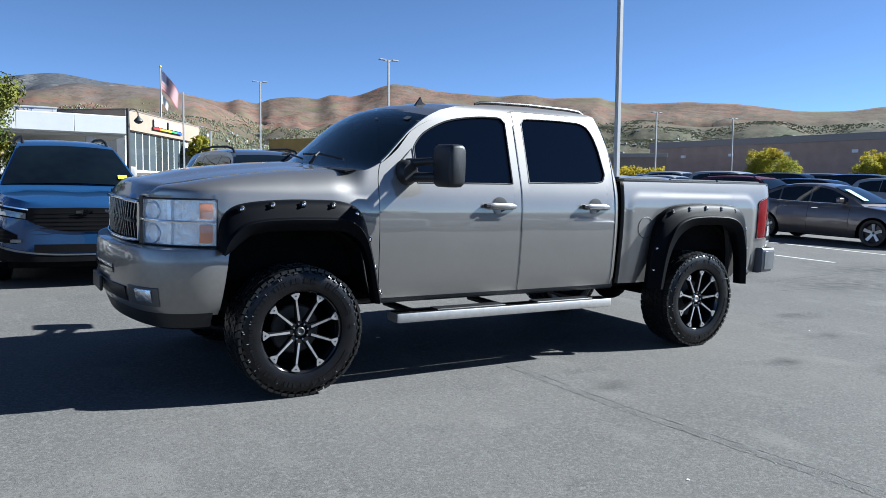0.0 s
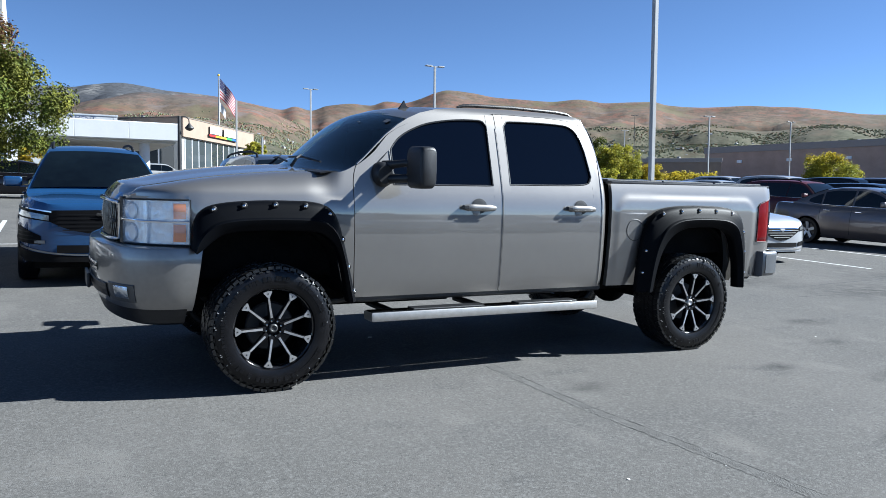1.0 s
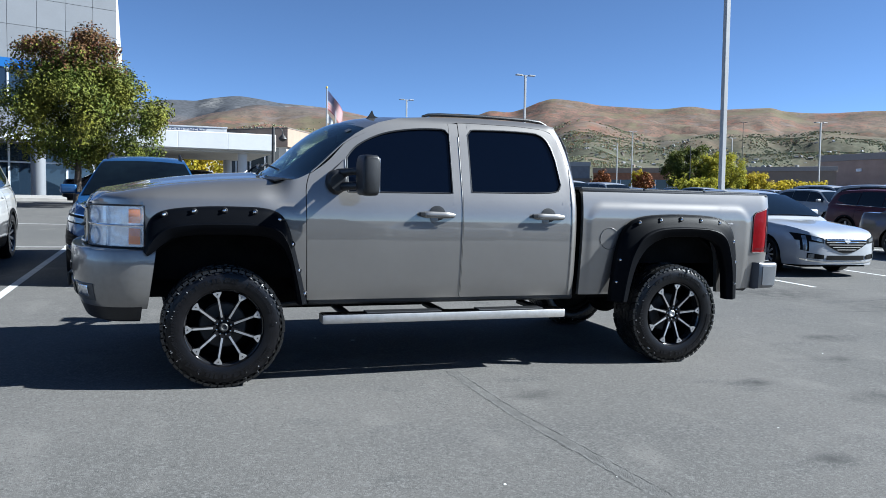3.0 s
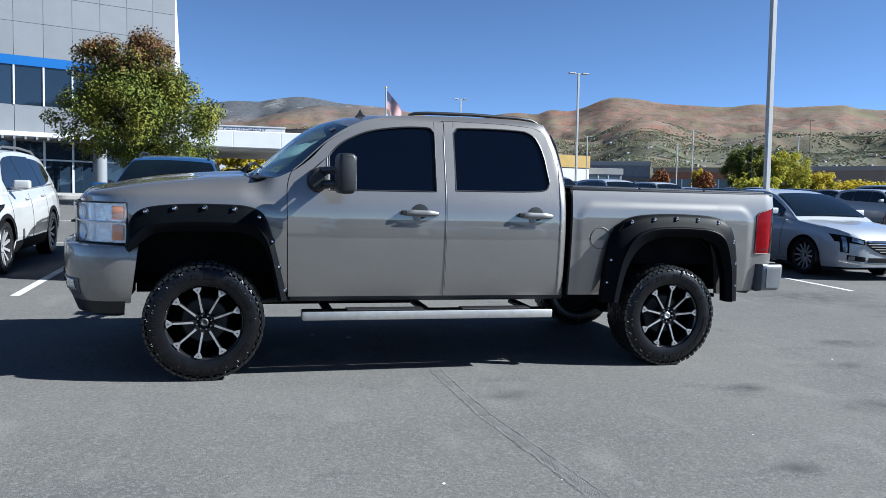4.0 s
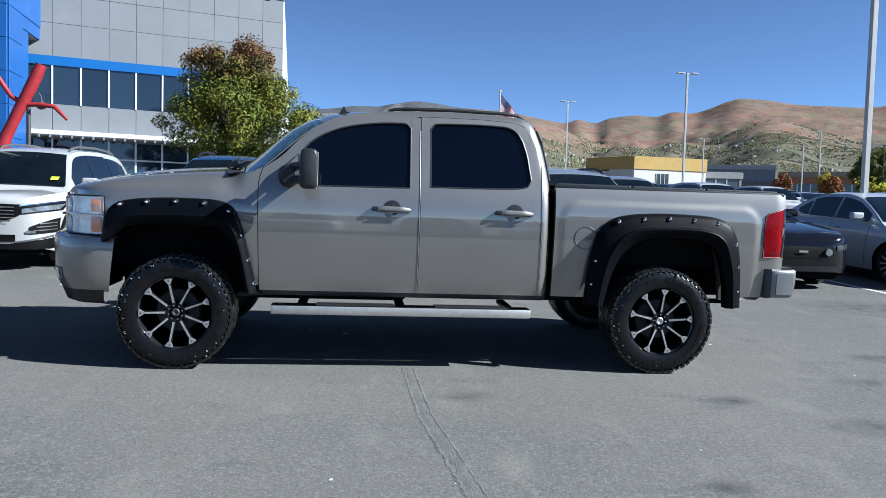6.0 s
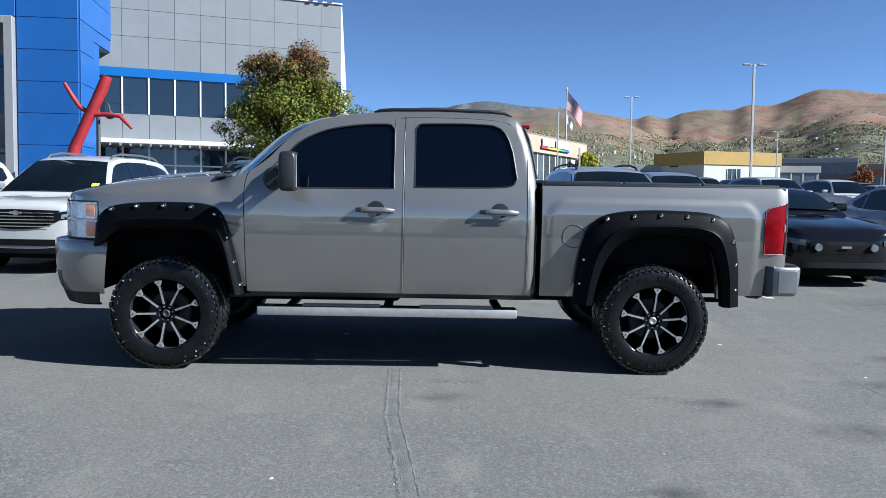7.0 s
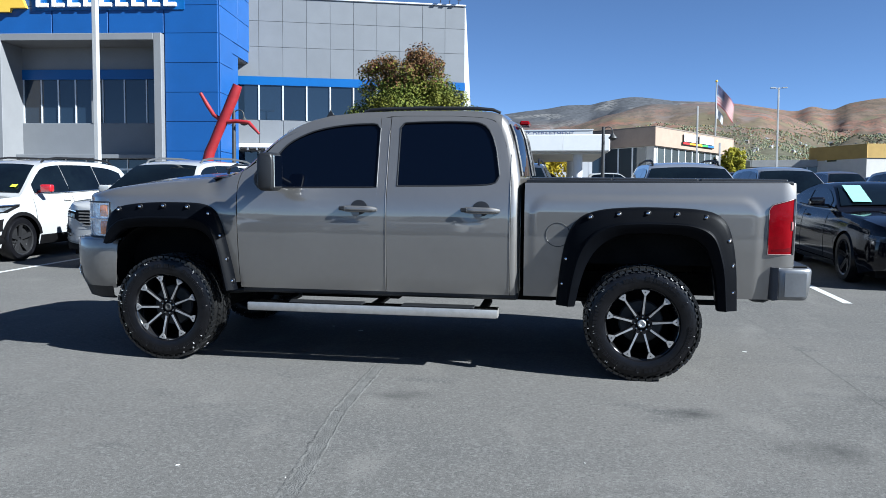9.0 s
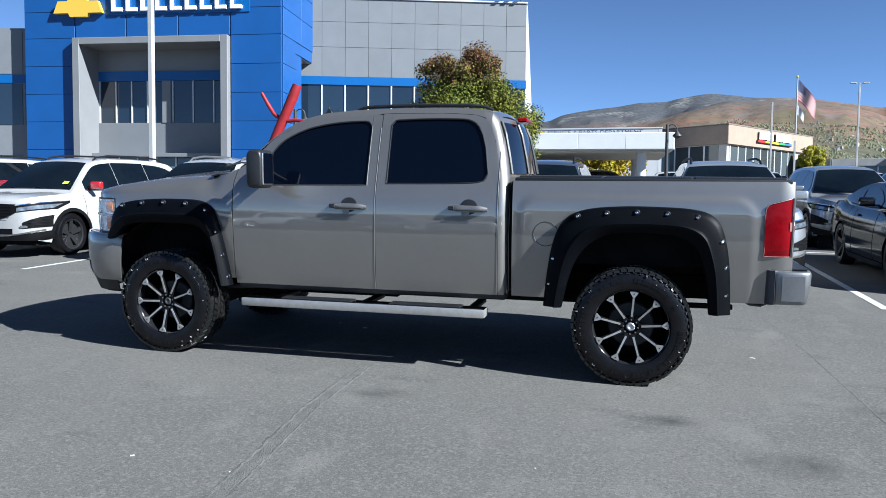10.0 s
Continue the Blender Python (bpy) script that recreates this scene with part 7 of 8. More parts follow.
def car(kind, paint, x, y, heading, label, name="car", rim=None, detail=True, spokes=5, grille="wide", rails=False, tag=None, mirror=None, group=""):
    S = SHAPES[kind]
    L, W = S["L"], S["W"]
    t = thing(name, LOT @ pose(x, y, 0, 0, 0, heading), label, "car", group)
    rim = rim or SILVER_RIM

    def width(yy):
        a = lerp(PLAN_W, max(0.0, yy))
        b = lerp(((0.0, 0.70), (0.05, 0.82), (0.2, 0.93), (0.6, 0.985), (1.0, 1.0)), L - yy)
        return W * min(a, b)

    def deck(yy):
        return glide(S["deck"], yy)

    def low(yy):
        v = S["sill"] + (0.03 if kind == "sedan" else 0.10) * max(0.0, 1 - yy / 0.5) + 0.14 * max(0.0, 1 - (L - yy) / 0.6)
        for c in S["wheel"]:
            d = abs(yy - c)
            if d < S["arch"]:
                v = max(v, S["r"] - 0.02 + math.sqrt(max(0.0, S["arch"] ** 2 - d * d)) * 0.98)
        return v

    def prof(z, top):
        s = (z - S["sill"]) / (top - S["sill"])
        return glide(((0.0, 0.945), (0.15, 0.985), (0.42, 1.0), (0.62, 0.99), (0.8, 0.962), (0.93, 0.92), (1.0, 0.86)), s)

    step = 0.05 if detail else 0.11
    ys = sorted(set([round(v, 3) for v in spread(0.3, L - 0.1, step)] + [0.0, 0.004, 0.01, 0.02, 0.04, 0.06, 0.09, 0.13, 0.18, 0.24, L - 0.05, L - 0.02, L] + [round(c + s * S["arch"], 3) for c in S["wheel"] for s in (-1, -0.97, -0.9, 0.9, 0.97, 1)]))
    bm = bmesh.new()
    rows = []
    for yy in ys:
        d, lo, w = deck(yy), low(yy), width(yy)
        half = []
        for f in (0.0, 0.3, 0.6, 0.78):
            half.append((w * f, yy, d - 0.02 * f * f + (0.012 if 0.25 < f < 0.65 and 0.1 < yy < 1.4 else 0)))
        for k in range(9):
            z = (d - 0.018) + (lo - (d - 0.018)) * (k / 8) ** 1.25
            half.append((w * prof(z, d), yy, z))
        rows.append([(-a, b, c) for a, b, c in reversed(half[1:])] + half)
    vs = sheet(bm, rows)
    bm.faces.new(vs[-1])
    part("body", bm, paint, t, smooth=38)
    # floor pan and arches
    bm = bmesh.new()
    box(bm, -W * 0.80, W * 0.80, 0.25, L - 0.2, S["sill"] - 0.03, 0.62)
    part("underside", bm, UNDERBODY, t)

    def roofz(yy):
        return glide(S["roof"], yy)

    y0, y1 = S["roof"][0][0], S["roof"][-1][0]

    def cab_w(yy, z):
        b = deck(yy)
        return 0.885 * W - 0.42 * max(0.0, z - b) - 0.10 * max(0.0, z - b) ** 2 - 0.06 * max(0.0, (yy - (y1 - 0.9)) / 0.9) ** 2

    bm = bmesh.new()
    rows = []
    for yy in sorted(set(spread(y0, y1, 0.07 if detail else 0.14))):
        zt, zb = roofz(yy), deck(yy) - 0.04
        zt = max(zt, zb + 0.01)
        xt = cab_w(yy, zt)
        half = [(xt * f, yy, zt + 0.025 * (1 - f * f) * min(1, (zt - zb) * 3)) for f in (0.0, 0.3, 0.6, 0.85)]
        half += [(cab_w(yy, zt - 0.05 * f) + 0.0, yy, zt - 0.05 * f * min(1, (zt - zb) * 4)) for f in (0.3, 1.0)]
        half += [(cab_w(yy, zb + (zt - 0.05 - zb) * f), yy, zb + (zt - 0.05 - zb) * f) for f in (0.66, 0.33, 0.0)]
        rows.append([(-a, b, c) for a, b, c in reversed(half[1:])] + half)
    sheet(bm, rows)
    part("cabin", bm, paint, t, smooth=40)

    # windshield and rear window lie a little proud of the cabin
    for nm, (a, b) in (("windshield", S["ws"]), ("rear_window", S["rw"])):
        bm = bmesh.new()
        rows = []
        sgn = -1 if nm == "windshield" else 1
        for i in range(9):
            yy = a + (b - a) * i / 8
            z = roofz(yy)
            xw = cab_w(yy, z) - 0.035
            rows.append([(xw * k / 10, yy + sgn * 0.008, z + 0.025 * (1 - (k / 10) ** 2) + 0.012) for k in range(-10, 11)])
        sheet(bm, rows)
        part(nm, bm, CAR_GLASS, t, smooth=60)
    for side in (-1, 1):
        for i, (a, b) in enumerate(S["glass"]):
            bm = bmesh.new()
            rows = []
            for yy in spread(a, b, 0.06):
                zb = deck(yy) + 0.03
                zt = max(zb + 0.012, roofz(yy) - 0.075 - 0.02 * (i == len(S["glass"]) - 1))
                if i == len(S["glass"]) - 1:
                    s = (yy - a) / (b - a)
                    zb += 0.10 * s ** 3 * (zt - zb) / 0.3
                    zt -= 0.25 * s ** 4 * (zt - zb)
                rows.append([(side * (cab_w(yy, zb + (zt - zb) * k / 5) + 0.008), yy, zb + (zt - zb) * k / 5) for k in range(6)])
            sheet(bm, rows)
            part("side_window", bm, CAR_GLASS, t, smooth=60)
    # wheels
    tw = 0.23
    for c in S["wheel"]:
        for side in (-1, 1):
            w = new("wheel")
            w.parent = t
            w.matrix_basis = Matrix.Translation((side * (W - tw / 2 - 0.015), c, S["r"])) @ Matrix.Rotation(math.pi / 2 * side, 4, "Z")
            R = S["r"]
            bm = bmesh.new()
            lathe(bm, ((R * 0.70, -tw / 2 + 0.02), (R * 0.74, -tw / 2), (R * 0.92, -tw / 2 - 0.004), (R * 0.99, -tw / 2 + 0.03), (R, 0), (R * 0.99, tw / 2 - 0.03), (R * 0.7, tw / 2)), 36 if detail else 20)
            part("tyre", bm, RUBBER, w, smooth=40)
            bm = bmesh.new()
            lathe(bm, ((0.0, -tw / 2 + 0.07), (R * 0.62, -tw / 2 + 0.08), (R * 0.66, -tw / 2 + 0.01), (R * 0.72, -tw / 2 + 0.0), (R * 0.72, -tw / 2 + 0.02)), 36 if detail else 20)
            bmesh.ops.remove_doubles(bm, verts=bm.verts[:], dist=0.0001)
            part("rim", bm, DARK_RIM if detail else rim, w, smooth=40)
            if detail:
                for k in range(spokes):
                    a = 2 * math.pi * k / spokes
                    bm = bmesh.new()
                    ww = 0.062 / max(1, spokes / 5)
                    prism(bm, ((-ww * 0.5, 0.03), (ww * 0.5, 0.03), (ww * 0.62, R * 0.67), (-ww * 0.62, R * 0.67)), lambda p, q, d: (p, -tw / 2 + 0.012 + 0.05 * (1 - q / R) ** 2 + d, q), 0.02)
                    o = part("spoke", bm, rim, w)
                    o.matrix_basis = Matrix.Rotation(a, 4, "Y")
    # mirrors
    my = S["glass"][0][0] + 0.12
    for side in (-1, 1):
        bm = bmesh.new()
        z = deck(my) + 0.10
        xw = cab_w(my, deck(my)) + 0.03
        box(bm, side * (xw + 0.02), side * (xw + 0.235), my - 0.075, my + 0.035, z - 0.055, z + 0.075, 0.035, seg=3)
        box(bm, side * (xw - 0.06), side * (xw + 0.05), my - 0.02, my + 0.03, z - 0.06, z - 0.03)
        part("side_mirror", bm, mirror or paint, t, smooth=60)
    if not detail:
        return t

    def skin(xx, z, off):
        """A place on the nose, off metres proud of it along its plan normal."""
        def nose(v):
            yy = 0.1
            for _ in range(3):
                yy = lerp([(b, a) for a, b in PLAN_W], min(0.999, abs(v) / (W * prof(z, max(deck(yy), z + 0.03)))))
            return yy
        yy = max(nose(xx), inverse(S["deck"][:8], z) if z > S["deck"][0][1] else 0.0)
        e = 0.02
        k = (nose(xx + e) - nose(xx - e)) / (2 * e)
        ln = math.sqrt(1 + k * k)
        return (xx + off * k / ln, yy - off / ln, z)

    def patch(name, x0, x1, lo, hi, material, off=0.012, n=14, lbl="", sides=(1,)):
        for s in sides:
            bm = bmesh.new()
            rows = []
            for i in range(n + 1):
                f = i / n
                xx = x0 + (x1 - x0) * f
                a = lo(f) if callable(lo) else lo
                b = hi(f) if callable(hi) else hi
                rows.append([skin(s * xx, a + (b - a) * k / 4, off) for k in range(5)])
            sheet(bm, rows)
            part(name, bm, material, t, lbl, 60)

    both = (-1, 1)
    if kind == "suv":
        patch("grille", -0.56, 0.56, lambda f: 0.630 + 0.13 * abs(2 * f - 1) ** 2.5, lambda f: 0.905 - 0.012 * abs(2 * f - 1), CAR_DARK, 0.012, 28, "black grille")
        for k in range(5):
            z = 0.665 + 0.046 * k
            ww = 0.44 if k == 0 else 0.49
            patch("grille_bar", -ww, ww, z, z + (0.013 if grille == "bright" else 0.009), CHROME if grille == "bright" else SPOKE_BLACK, 0.020, 24)
        patch("emblem", -0.085, 0.085, lambda f: 0.826 if 0.32 < f < 0.68 else 0.840, lambda f: 0.886 if 0.32 < f < 0.68 else 0.872, CHROME, 0.032, 16, "plain bright emblem")
        patch("lamp_recess", 0.545, 0.885, lambda f: 0.760 + 0.045 * f, lambda f: 0.868 + 0.055 * f, CAR_DARK, 0.008, 16, "dark surround of the headlamp", both)
        patch("headlamp", 0.575, 0.875, lambda f: 0.775 + 0.05 * f, lambda f: 0.835 + 0.055 * f, LAMP_GLASS, 0.014, 14, "slim clear headlamp", both)
        patch("lamp_strip", 0.55, 0.88, lambda f: 0.868 + 0.05 * f, lambda f: 0.882 + 0.052 * f, CHROME, 0.014, 14, "", both)
        patch("lower_intake", -0.50, 0.50, 0.405, 0.495, CAR_DARK, 0.010, 24, "black lower intake")
        patch("fog_recess", 0.66, 0.89, lambda f: 0.50 + 0.02 * f, lambda f: 0.60 + 0.11 * f, CAR_DARK, 0.010, 12, "black fog lamp recess", both)
        for k in range(3):
            patch("fog_fin", 0.70 + 0.03 * k, 0.875, lambda f: 0.545 + 0.045 * k + 0.01 * f, lambda f: 0.558 + 0.045 * k + 0.01 * f, SATIN if grille == "bright" else SPOKE_BLACK, 0.018, 8, "", both)
        patch("fog_lamp", 0.62, 0.72, 0.515, 0.55, LAMP_GLASS, 0.016, 6, "", both)
        patch("skid_trim", -0.86, 0.86, lambda f: 0.372 + 0.09 * abs(2 * f - 1) ** 3, lambda f: 0.388 + 0.10 * abs(2 * f - 1) ** 3, SATIN, 0.014, 30)
        patch("chin", -0.885, 0.885, 0.30, lambda f: 0.368 + 0.09 * abs(2 * f - 1) ** 3, CAR_DARK, 0.008, 30, "black lower bumper")
    elif kind == "sedan":
        patch("grille", -0.47, 0.47, lambda f: 0.435 + 0.17 * abs(2 * f - 1) ** 1.8, 0.690, CAR_DARK, 0.014, 28, "dark shield-shaped grille")
        for k in range(5):
            z = 0.490 + 0.043 * k
            ww = 0.455 * min(1.0, max(0.3, ((z - 0.445) / 0.17) ** 0.56))
            patch("grille_bar", -ww, ww, z, z + 0.015, CHROME, 0.022, 20, "chrome grille bar")
        patch("grille_rim", -0.475, 0.475, 0.688, 0.700, CHROME, 0.020, 20, "chrome upper edge of the grille")
        patch("emblem", -0.06, 0.06, lambda f: 0.600 + 0.04 * abs(2 * f - 1), 0.665, SATIN, 0.034, 8, "plain bright emblem")
        patch("lamp_recess", 0.50, 0.85, lambda f: 0.605 + 0.045 * f, lambda f: 0.690 + 0.085 * f, CAR_DARK, 0.010, 14, "dark surround of the headlamp", both)
        patch("headlamp", 0.53, 0.70, lambda f: 0.625 + 0.04 * f, lambda f: 0.675 + 0.06 * f, LAMP_GLASS, 0.016, 8, "clear headlamp", both)
        patch("lamp_recess", 0.735, 0.825, lambda f: 0.46 + 0.02 * f, lambda f: 0.66 + 0.01 * f, CAR_DARK, 0.010, 6, "", both)
        patch("lamp_strip", 0.76, 0.80, 0.475, 0.735, LAMP_GLASS, 0.016, 4, "slim upright lamp", both)
        patch("lower_intake", -0.43, 0.43, 0.315, 0.395, CAR_DARK, 0.012, 18, "black lower intake")
        patch("fog_recess", 0.48, 0.76, lambda f: 0.325 + 0.02 * f, lambda f: 0.405 + 0.03 * f, CAR_DARK, 0.012, 8, "dark fog lamp recess", both)
        patch("fog_lamp", 0.66, 0.74, 0.350, 0.415, LAMP_GLASS, 0.020, 5, "", both)
        patch("chin_trim", -0.82, 0.82, lambda f: 0.262 + 0.05 * abs(2 * f - 1) ** 4, lambda f: 0.285 + 0.05 * abs(2 * f - 1) ** 4, CHROME, 0.012, 24)
    else:
        patch("grille", -0.50, 0.50, lambda f: 0.50, lambda f: 0.66, CAR_DARK, 0.012, 20, "black grille")
        patch("headlamp", 0.56, 0.87, lambda f: 0.60 + 0.05 * f, lambda f: 0.68 + 0.04 * f, COUPE_LAMP, 0.014, 12, "smoked headlamp", both)
        patch("emblem", -0.07, 0.07, 0.57, 0.60, CHROME, 0.03, 8, "plain bright emblem")
        for s in both:
            bm = bmesh.new()
            p = skin(s * 0.40, 0.58, 0.02)
            tube(bm, p, (p[0], p[1] - 0.03, p[2]), 0.058, 0.054, 20)
            part("fog_lamp", bm, LAMP_GLASS, t, "round grille fog lamp", 40)
        patch("lower_intake", -0.60, 0.60, 0.29, 0.37, CAR_TRIM, 0.012, 18, "black lower intake")
        for s in both:
            bm = bmesh.new()
            box(bm, s * 0.30 - 0.09, s * 0.30 + 0.09, 1.05, 1.25, 0.965, 0.985, 0.008)
            part("hood_vent", bm, CAR_TRIM, t)
    # side details
    for side in (-1, 1):
        for a, b in S["glass"][:2] if kind != "coupe" else S["glass"][:1]:
            yy = b - 0.16
            z = deck(yy) - 0.13
            bm = bmesh.new()
            xw = width(yy) * prof(z, deck(yy))
            box(bm, side * (xw - 0.01), side * (xw + 0.03), yy - 0.10, yy + 0.08, z, z + 0.03, 0.01)
            part("door_handle", bm, CHROME if kind == "sedan" else paint, t)
        # door seams as thin dark grooves
        for yy in [S["glass"][0][0] - 0.10, S["glass"][0][1] + 0.02] + ([S["glass"][1][1] + 0.02] if kind != "coupe" else []):
            bm = bmesh.new()
            pts = []
            for k in range(9):
                z = S["sill"] + 0.10 + (deck(yy) - 0.05 - S["sill"] - 0.10) * k / 8
                if z > low(yy) + 0.02:
                    pts.append((side * (width(yy) * prof(z, deck(yy)) + 0.0005), yy, z))
            if len(pts) > 2:
                pipe(bm, pts, 0.004, 4)
                part("door_seam", bm, CAR_TRIM, t)
        ya, yb = S["wheel"][0] + S["arch"] + 0.01, S["wheel"][1] - S["arch"] - 0.01
        bm = bmesh.new()
        hi_z = 0.40 if kind == "suv" else 0.26
        sheet(bm, [[(side * (width(yy) * prof(z, deck(yy)) + 0.008), yy, z) for z in (S["sill"], S["sill"] + 0.04, (S["sill"] + hi_z) / 2, hi_z)] for yy in spread(ya, yb, 0.2)])
        part("side_skirt", bm, CAR_DARK if kind == "suv" else paint, t, smooth=50)
        # window line trim
        bm = bmesh.new()
        g0, g1 = S["glass"][0][0], S["glass"][-1][1]
        pipe(bm, [(side * (cab_w(yy, deck(yy) + 0.02) + 0.010), yy, deck(yy) + 0.022) for yy in spread(g0, g1, 0.15)], 0.009, 6)
        part("window_trim", bm, CHROME if kind != "coupe" else CAR_TRIM, t, smooth=60)
        if rails:
            bm = bmesh.new()
            pts = [(side * (cab_w(yy, roofz(yy)) - 0.05), yy, roofz(yy) + h) for yy, h in ((1.95, -0.01), (2.05, 0.04), (2.4, 0.055), (3.2, 0.06), (3.85, 0.055), (4.02, 0.03), (4.1, -0.01))]
            pipe(bm, pts, 0.018, 8)
            part("roof_rail", bm, rails, t, "roof rail", 60)
    if kind == "suv":
        for c in S["wheel"]:
            for side in (-1, 1):
                bm = bmesh.new()
                rows = []
                for k in range(15):
                    a = math.pi * (0.06 + 0.88 * k / 14)
                    row = []
                    for rr in (S["arch"] - 0.012, S["arch"] + 0.05):
                        yy, z = c - rr * math.cos(a), S["r"] - 0.02 + rr * 0.98 * math.sin(a)
                        row.append((side * (width(yy) * prof(min(z, deck(yy) - 0.05), deck(yy)) + 0.012), yy, z))
                    rows.append(row)
                sheet(bm, rows)
                part("arch_trim", bm, CAR_DARK, t, smooth=50)
    if tag:
        f = 0.82 if tag != "sheet" else 0.55
        yy = S["ws"][0] + (0.12 if tag != "sheet" else 0.30)
        z = roofz(yy)
        xw = cab_w(yy, z) - 0.035
        sl = math.degrees(math.atan2(roofz(yy + 0.1) - z, 0.1))
        bm = bmesh.new()
        sz = (0.055, 0.04) if tag != "sheet" else (0.13, 0.28)
        sx = 0.80 * xw if tag != "sheet" else -0.66 * xw
        box(bm, -sz[0], sz[0], -sz[1], sz[1], 0.0, 0.003)
        o = part("sticker" if tag != "sheet" else "price_sheet", bm, YELLOW_TAG if tag != "sheet" else MINT_PAPER, t, "yellow-green sticker" if tag != "sheet" else "pale green paper behind the windshield")
        o.matrix_basis = pose(sx, yy - 0.02, z + 0.035, sl, 0, 0)
    return t


car("suv", PAINT_BLUE, -0.68, 3.95, 0, "dark blue compact SUV with a black grille, nose out", rails=CAR_TRIM, tag="tag", spokes=10)
car("suv", PAINT_WHITE, -3.62, 3.95, 0, "pearl white SUV with a bright barred grille, nose out", rails=SATIN, tag="tag", grille="bright", spokes=10)
car("suv", PAINT_WHITE, -6.62, 3.90, 0, "white SUV with black wheels and red mirror caps", rails=CAR_TRIM, rim=DARK_RIM, mirror=RED_TRIM, tag="tag")
car("suv", PAINT_WHITE, -9.45, 4.0, 0, "white SUV with dark roof rails, nose out", rails=CAR_TRIM, rim=DARK_RIM)
car("suv", PAINT_SLATE, 2.15, 4.2, 0, "dark slate SUV with black roof rails behind the pickup", rails=CAR_TRIM, tag="tag", spokes=10)
car("suv", PAINT_SILVER, 4.95, 4.1, 0, "silver SUV with raised roof rails behind the pickup", rails=CAR_TRIM, spokes=10)
car("coupe", PAINT_BLACK, 7.90, 4.0, 0, "glossy black sports coupe with a pale green price sheet", rim=DARK_RIM, tag="sheet", spokes=5)
car("sedan", PAINT_PEARL, 10.9, 3.95, 0, "pearl white luxury sedan with a chrome barred grille", spokes=12)
car("sedan", PAINT_GREY, 17.6, 3.9, 4, "dark grey sedan with bright five-spoke wheels", spokes=5, tag="sheet")
car("suv", PAINT_PEWTERISH, 7.95, 9.9, 0, "silver-grey hatchback in the second row of stalls", spokes=10)
car("suv", PAINT_RED, 22.0, 9.8, 0, "dark red SUV further along the lot", rails=CAR_TRIM)
car("sedan", PAINT_BLACK, 0.50, 29.3, 90, "black sedan parked along the showroom kerb")

# rows of cars further up the lot, each built once and copied
FAR = [car(k, p, 0, 0, 0, lbl, rim=SILVER_RIM, detail=False, group="cars in the far rows") for k, p, lbl in (
    ("sedan", PAINT_BLACK, "black sedan in a far row of the lot"), ("suv", PAINT_GREY, "dark grey SUV in a far row of the lot"), ("sedan", PAINT_SILVER, "silver sedan in a far row of the lot"),
    ("suv", PAINT_WHITE, "white SUV in a far row of the lot"), ("sedan", PAINT_SLATE, "slate blue sedan in a far row of the lot"), ("suv", PAINT_BLACK, "black SUV in a far row of the lot"))]
SPOTS = []
rng = random.Random(4)
for y0, xs in ((24.0, range(11, 36, 3)), (38.5, range(10, 52, 3)), (54.0, range(14, 60, 3)), (46.0, range(12, 24, 3))):
    for x in xs:
        if rng.random() < 0.80:
            SPOTS.append((x + rng.uniform(-0.2, 0.2), y0 + rng.uniform(-0.3, 0.3), 180 if rng.random() < 0.3 else 0))
# unseen row behind the camera, added to be reflected in the pickup's side
for x in (-9, -6, -3, 0.2, 3.1, 6.0, 9.2, 12.1):
    SPOTS.append((x, -15.5, 180))
for az, d in ((50.5, 39), (53.2, 41), (56.0, 38), (58.5, 42), (61.5, 37), (64, 41), (48, 52), (46, 60)):
    SPOTS.append((-1.7 + d * math.sin(radians(az)), -5.5 + d * math.cos(radians(az)), 0))
SPOTS += [(26.0, 9.8, 0), (14.0, 17.5, 0), (1.5, 44.0, 90), (-2.5, 44.5, 90), (7.0, 60.0, 90)]
pick = [3, 1, 2, 3, 4, 2, 3, 1, 2, 0, 3, 5]
for i, (x, y, h) in enumerate(SPOTS):
    m = LOT @ (pose(x, y, 0, 0, 0, h) @ Matrix.Translation((0, -2.4 if h in (90,) else 0, 0)) if h != 180 else pose(x, y + 4.8, 0, 0, 0, 180))
    k = pick[i % len(pick)]
    if i < 6:
        FAR[i].matrix_world = m
    else:
        copy_thing(FAR[k], m)
# taller vans and SUVs in front of the warehouse
for az, d, k, tall in ((48.6, 46, 3, 1.16), (49.9, 60, 3, 1.1), (52.4, 38, 3, 1.16), (54.2, 40, 3, 1.10), (56.3, 38, 5, 1.16), (58.6, 38, 1, 1.17), (61.0, 37, 5, 1.17), (63.2, 36, 3, 1.1), (51.5, 55, 1, 1.1), (47.2, 58, 3, 1.1)):
    m = pose(-1.7 + d * math.sin(radians(az)), -5.5 + d * math.cos(radians(az)) - 2.3, 0)
    copy_thing(FAR[k], LOT @ m @ Matrix.Diagonal((1.05, 1.08, tall, 1)))

# ---- small things ----
RED_NYLON = mat("red_nylon", (0.209, 0.011, 0.0149), 0.5, vary=0.15, scale=3, bump=0.15, bump_scale=8)


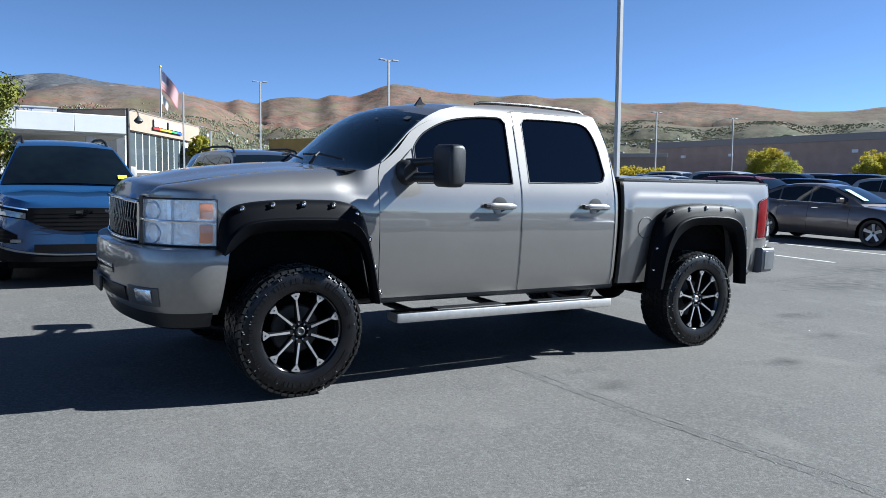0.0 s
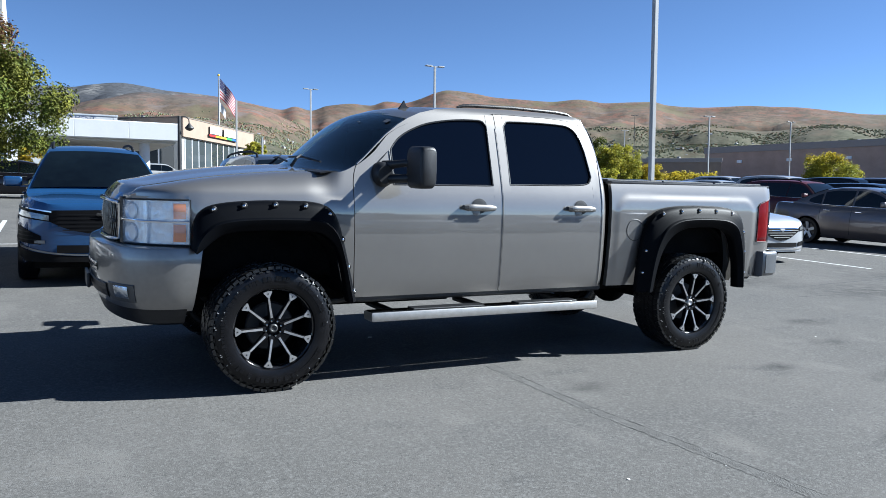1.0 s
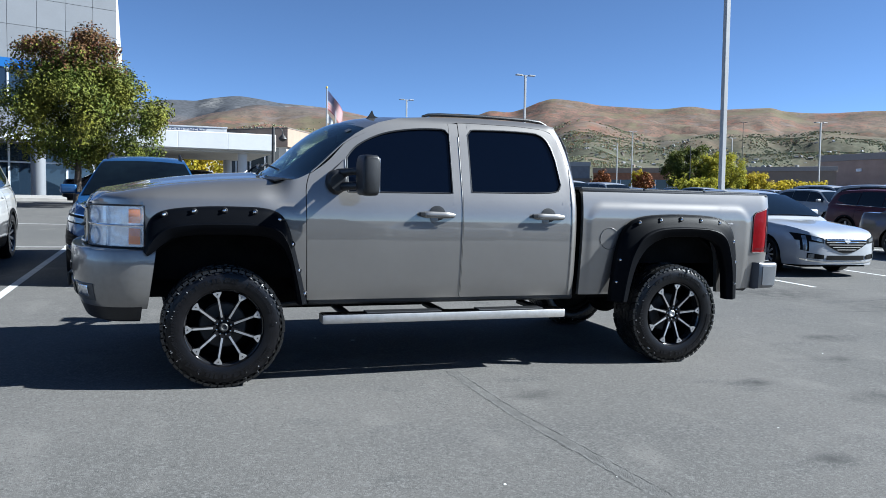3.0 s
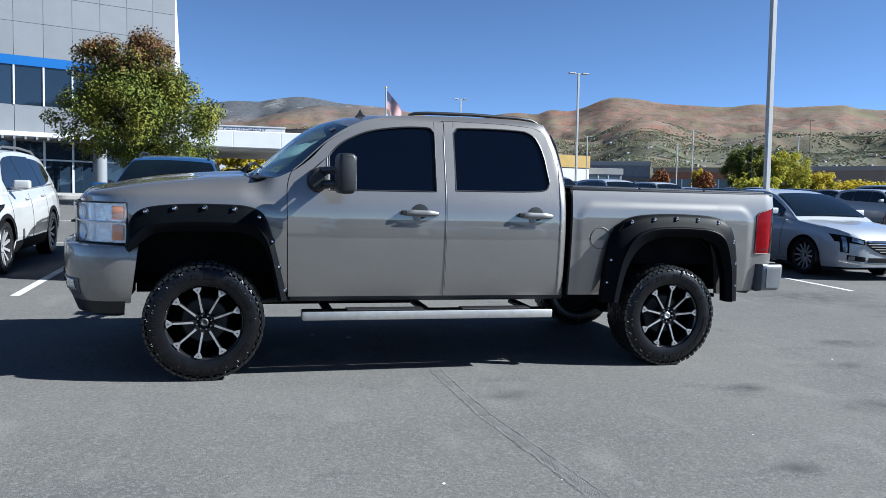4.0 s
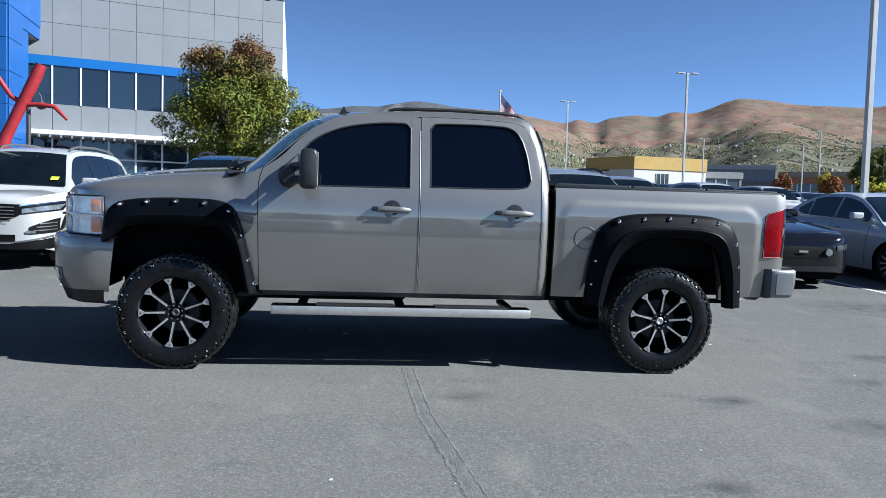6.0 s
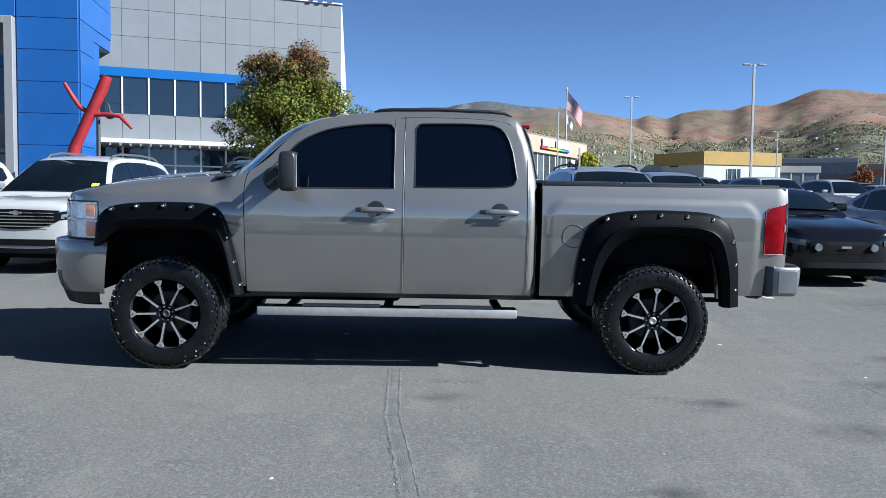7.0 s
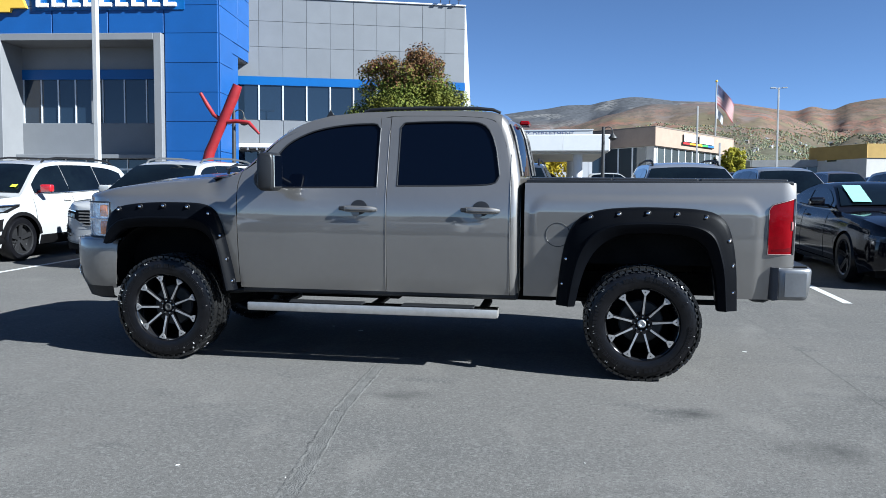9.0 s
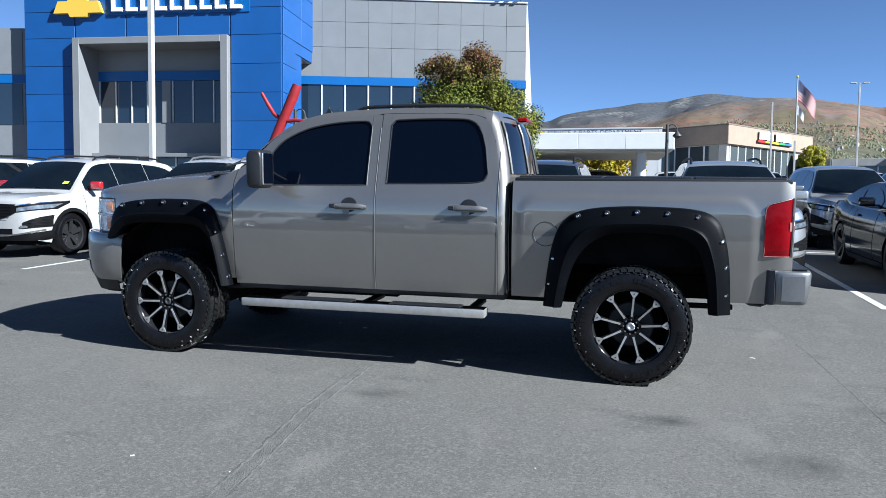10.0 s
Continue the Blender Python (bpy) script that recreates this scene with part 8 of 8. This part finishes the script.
def tube_dancer(x, y):
    bm = bmesh.new()
    pipe(bm, [(0, 0, 0), (0.12, 0.03, 1.2), (0.42, 0.0, 2.3), (0.62, 0.02, 2.75), (0.95, 0, 3.45), (1.22, 0, 4.0), (1.5, 0, 4.6), (1.68, 0, 5.05)], [0.23, 0.23, 0.22, 0.20, 0.21, 0.21, 0.22, 0.19], 16)
    pipe(bm, [(1.0, 0, 3.6), (0.62, 0, 3.85), (0.35, 0, 4.25), (0.05, 0, 4.75)], [0.10, 0.085, 0.09, 0.07], 10)
    pipe(bm, [(1.05, 0, 3.55), (1.6, 0, 3.58), (2.15, 0, 3.52), (2.6, 0, 3.05)], [0.10, 0.085, 0.085, 0.05], 10)
    o = part("tube_dancer", bm, RED_NYLON, smooth=60)
    o.matrix_world = pose(x, y, level(x, y))
    return tagged(o, "red inflatable tube dancer leaning in the wind", "inflatable")


tube_dancer(-11.95, 23.6)

# a worn seam in the asphalt, oil stains and paper scraps
SEAM = mat("asphalt_seam", (0.094, 0.092, 0.088), 0.9, vary=0.3, scale=14, bump=0.5, bump_scale=60, spec=0.15)
STAIN = mat("patched_crack", (0.062, 0.061, 0.060), 0.85, vary=0.25, scale=9, spec=0.15)
SEAM_FILL = mat("seam_filling", (0.096, 0.094, 0.090), 0.9, vary=0.2, scale=10, bump=0.5, bump_scale=120, spec=0.15)
SCRAP = mat("paper_scrap", (0.409, 0.409, 0.397), 0.8)


def crack_strip(name, pts, width, material, seed, label, lift=0.0018):
    """A ragged strip along pts on the lot."""
    rng = random.Random(seed)
    bm = bmesh.new()
    rows = []
    for a, b in zip(pts, pts[1:]):
        a, b = Vector((*a, 0)), Vector((*b, 0))
        d = (b - a).normalized()
        n = Vector((-d.y, d.x, 0))
        for s in spread(0, (b - a).length, 0.04):
            w = width * rng.uniform(0.55, 1.35)
            j = rng.uniform(-0.25, 0.25) * width
            p = a + d * s + n * j
            rows.append([LOT @ (p + n * w / 2 + Vector((0, 0, 0.0005))), LOT @ (p + n * w * 0.2 + Vector((0, 0, lift + rng.uniform(0, 0.0012)))), LOT @ (p - n * w * 0.2 + Vector((0, 0, lift + rng.uniform(0, 0.0012)))), LOT @ (p - n * w / 2 + Vector((0, 0, 0.0005)))])
    sheet(bm, rows)
    return tagged(part(name, bm, material, smooth=60), label, "seam", kind="structure")


crack_strip("trim", [(1.70, -0.9), (1.725, -2.06), (1.80, -2.72), (1.86, -3.32), (1.97, -4.6), (2.06, -6.0)], 0.085, SEAM_FILL, 9, "pale worn filling of the asphalt seam", 0.0012)
crack_strip("trim", [(1.66, -0.9), (1.68, -2.06), (1.75, -2.72), (1.81, -3.32), (1.92, -4.6), (2.0, -6.0)], 0.028, SEAM, 1, "rough tar-filled seam in the asphalt")
crack_strip("trim", [(1.74, -0.9), (1.765, -2.06), (1.84, -2.72), (1.90, -3.32), (2.02, -4.6)], 0.020, SEAM, 2, "rough tar-filled seam in the asphalt")
crack_strip("trim", [(4.94, 2.09), (5.08, 0.34), (5.14, -1.41), (5.3, -3.0)], 0.012, SEAM, 3, "thin crack in the asphalt", 0.0009)
crack_strip("trim", [(8.5, 1.6), (11.0, 1.9), (14.5, 1.5), (19.0, 1.9)], 0.05, STAIN, 5, "dark patched crack in the asphalt")
crack_strip("trim", [(7.5, 0.9), (12.0, 0.7), (17.0, 1.0)], 0.03, STAIN, 6, "dark patched crack in the asphalt")


for i, (x, y, s) in enumerate(((1.213, 0.348, 0.022), (1.18, -3.06, 0.012), (1.77, -3.12, 0.006), (3.21, -2.68, 0.007), (4.6, 0.1, 0.02), (0.9, 0.5, 0.012), (5.3, -1.0, 0.012))):
    bm = bmesh.new()
    prism(bm, ((-s, -s * 0.5), (s * 0.2, -s * 0.7), (s, 0.1 * s), (s * 0.4, s * 0.6), (-s * 0.7, s * 0.5)), lambda a, b, d: (a, b, d), 0.002 + 0.06 * s)
    o = part("paper_scrap", bm, SCRAP)
    o.matrix_world = LOT @ pose(x, y, 0.0005, 0, 0, 37 * i)
    tagged(o, "small white scrap of litter on the asphalt", "litter", "litter scraps")
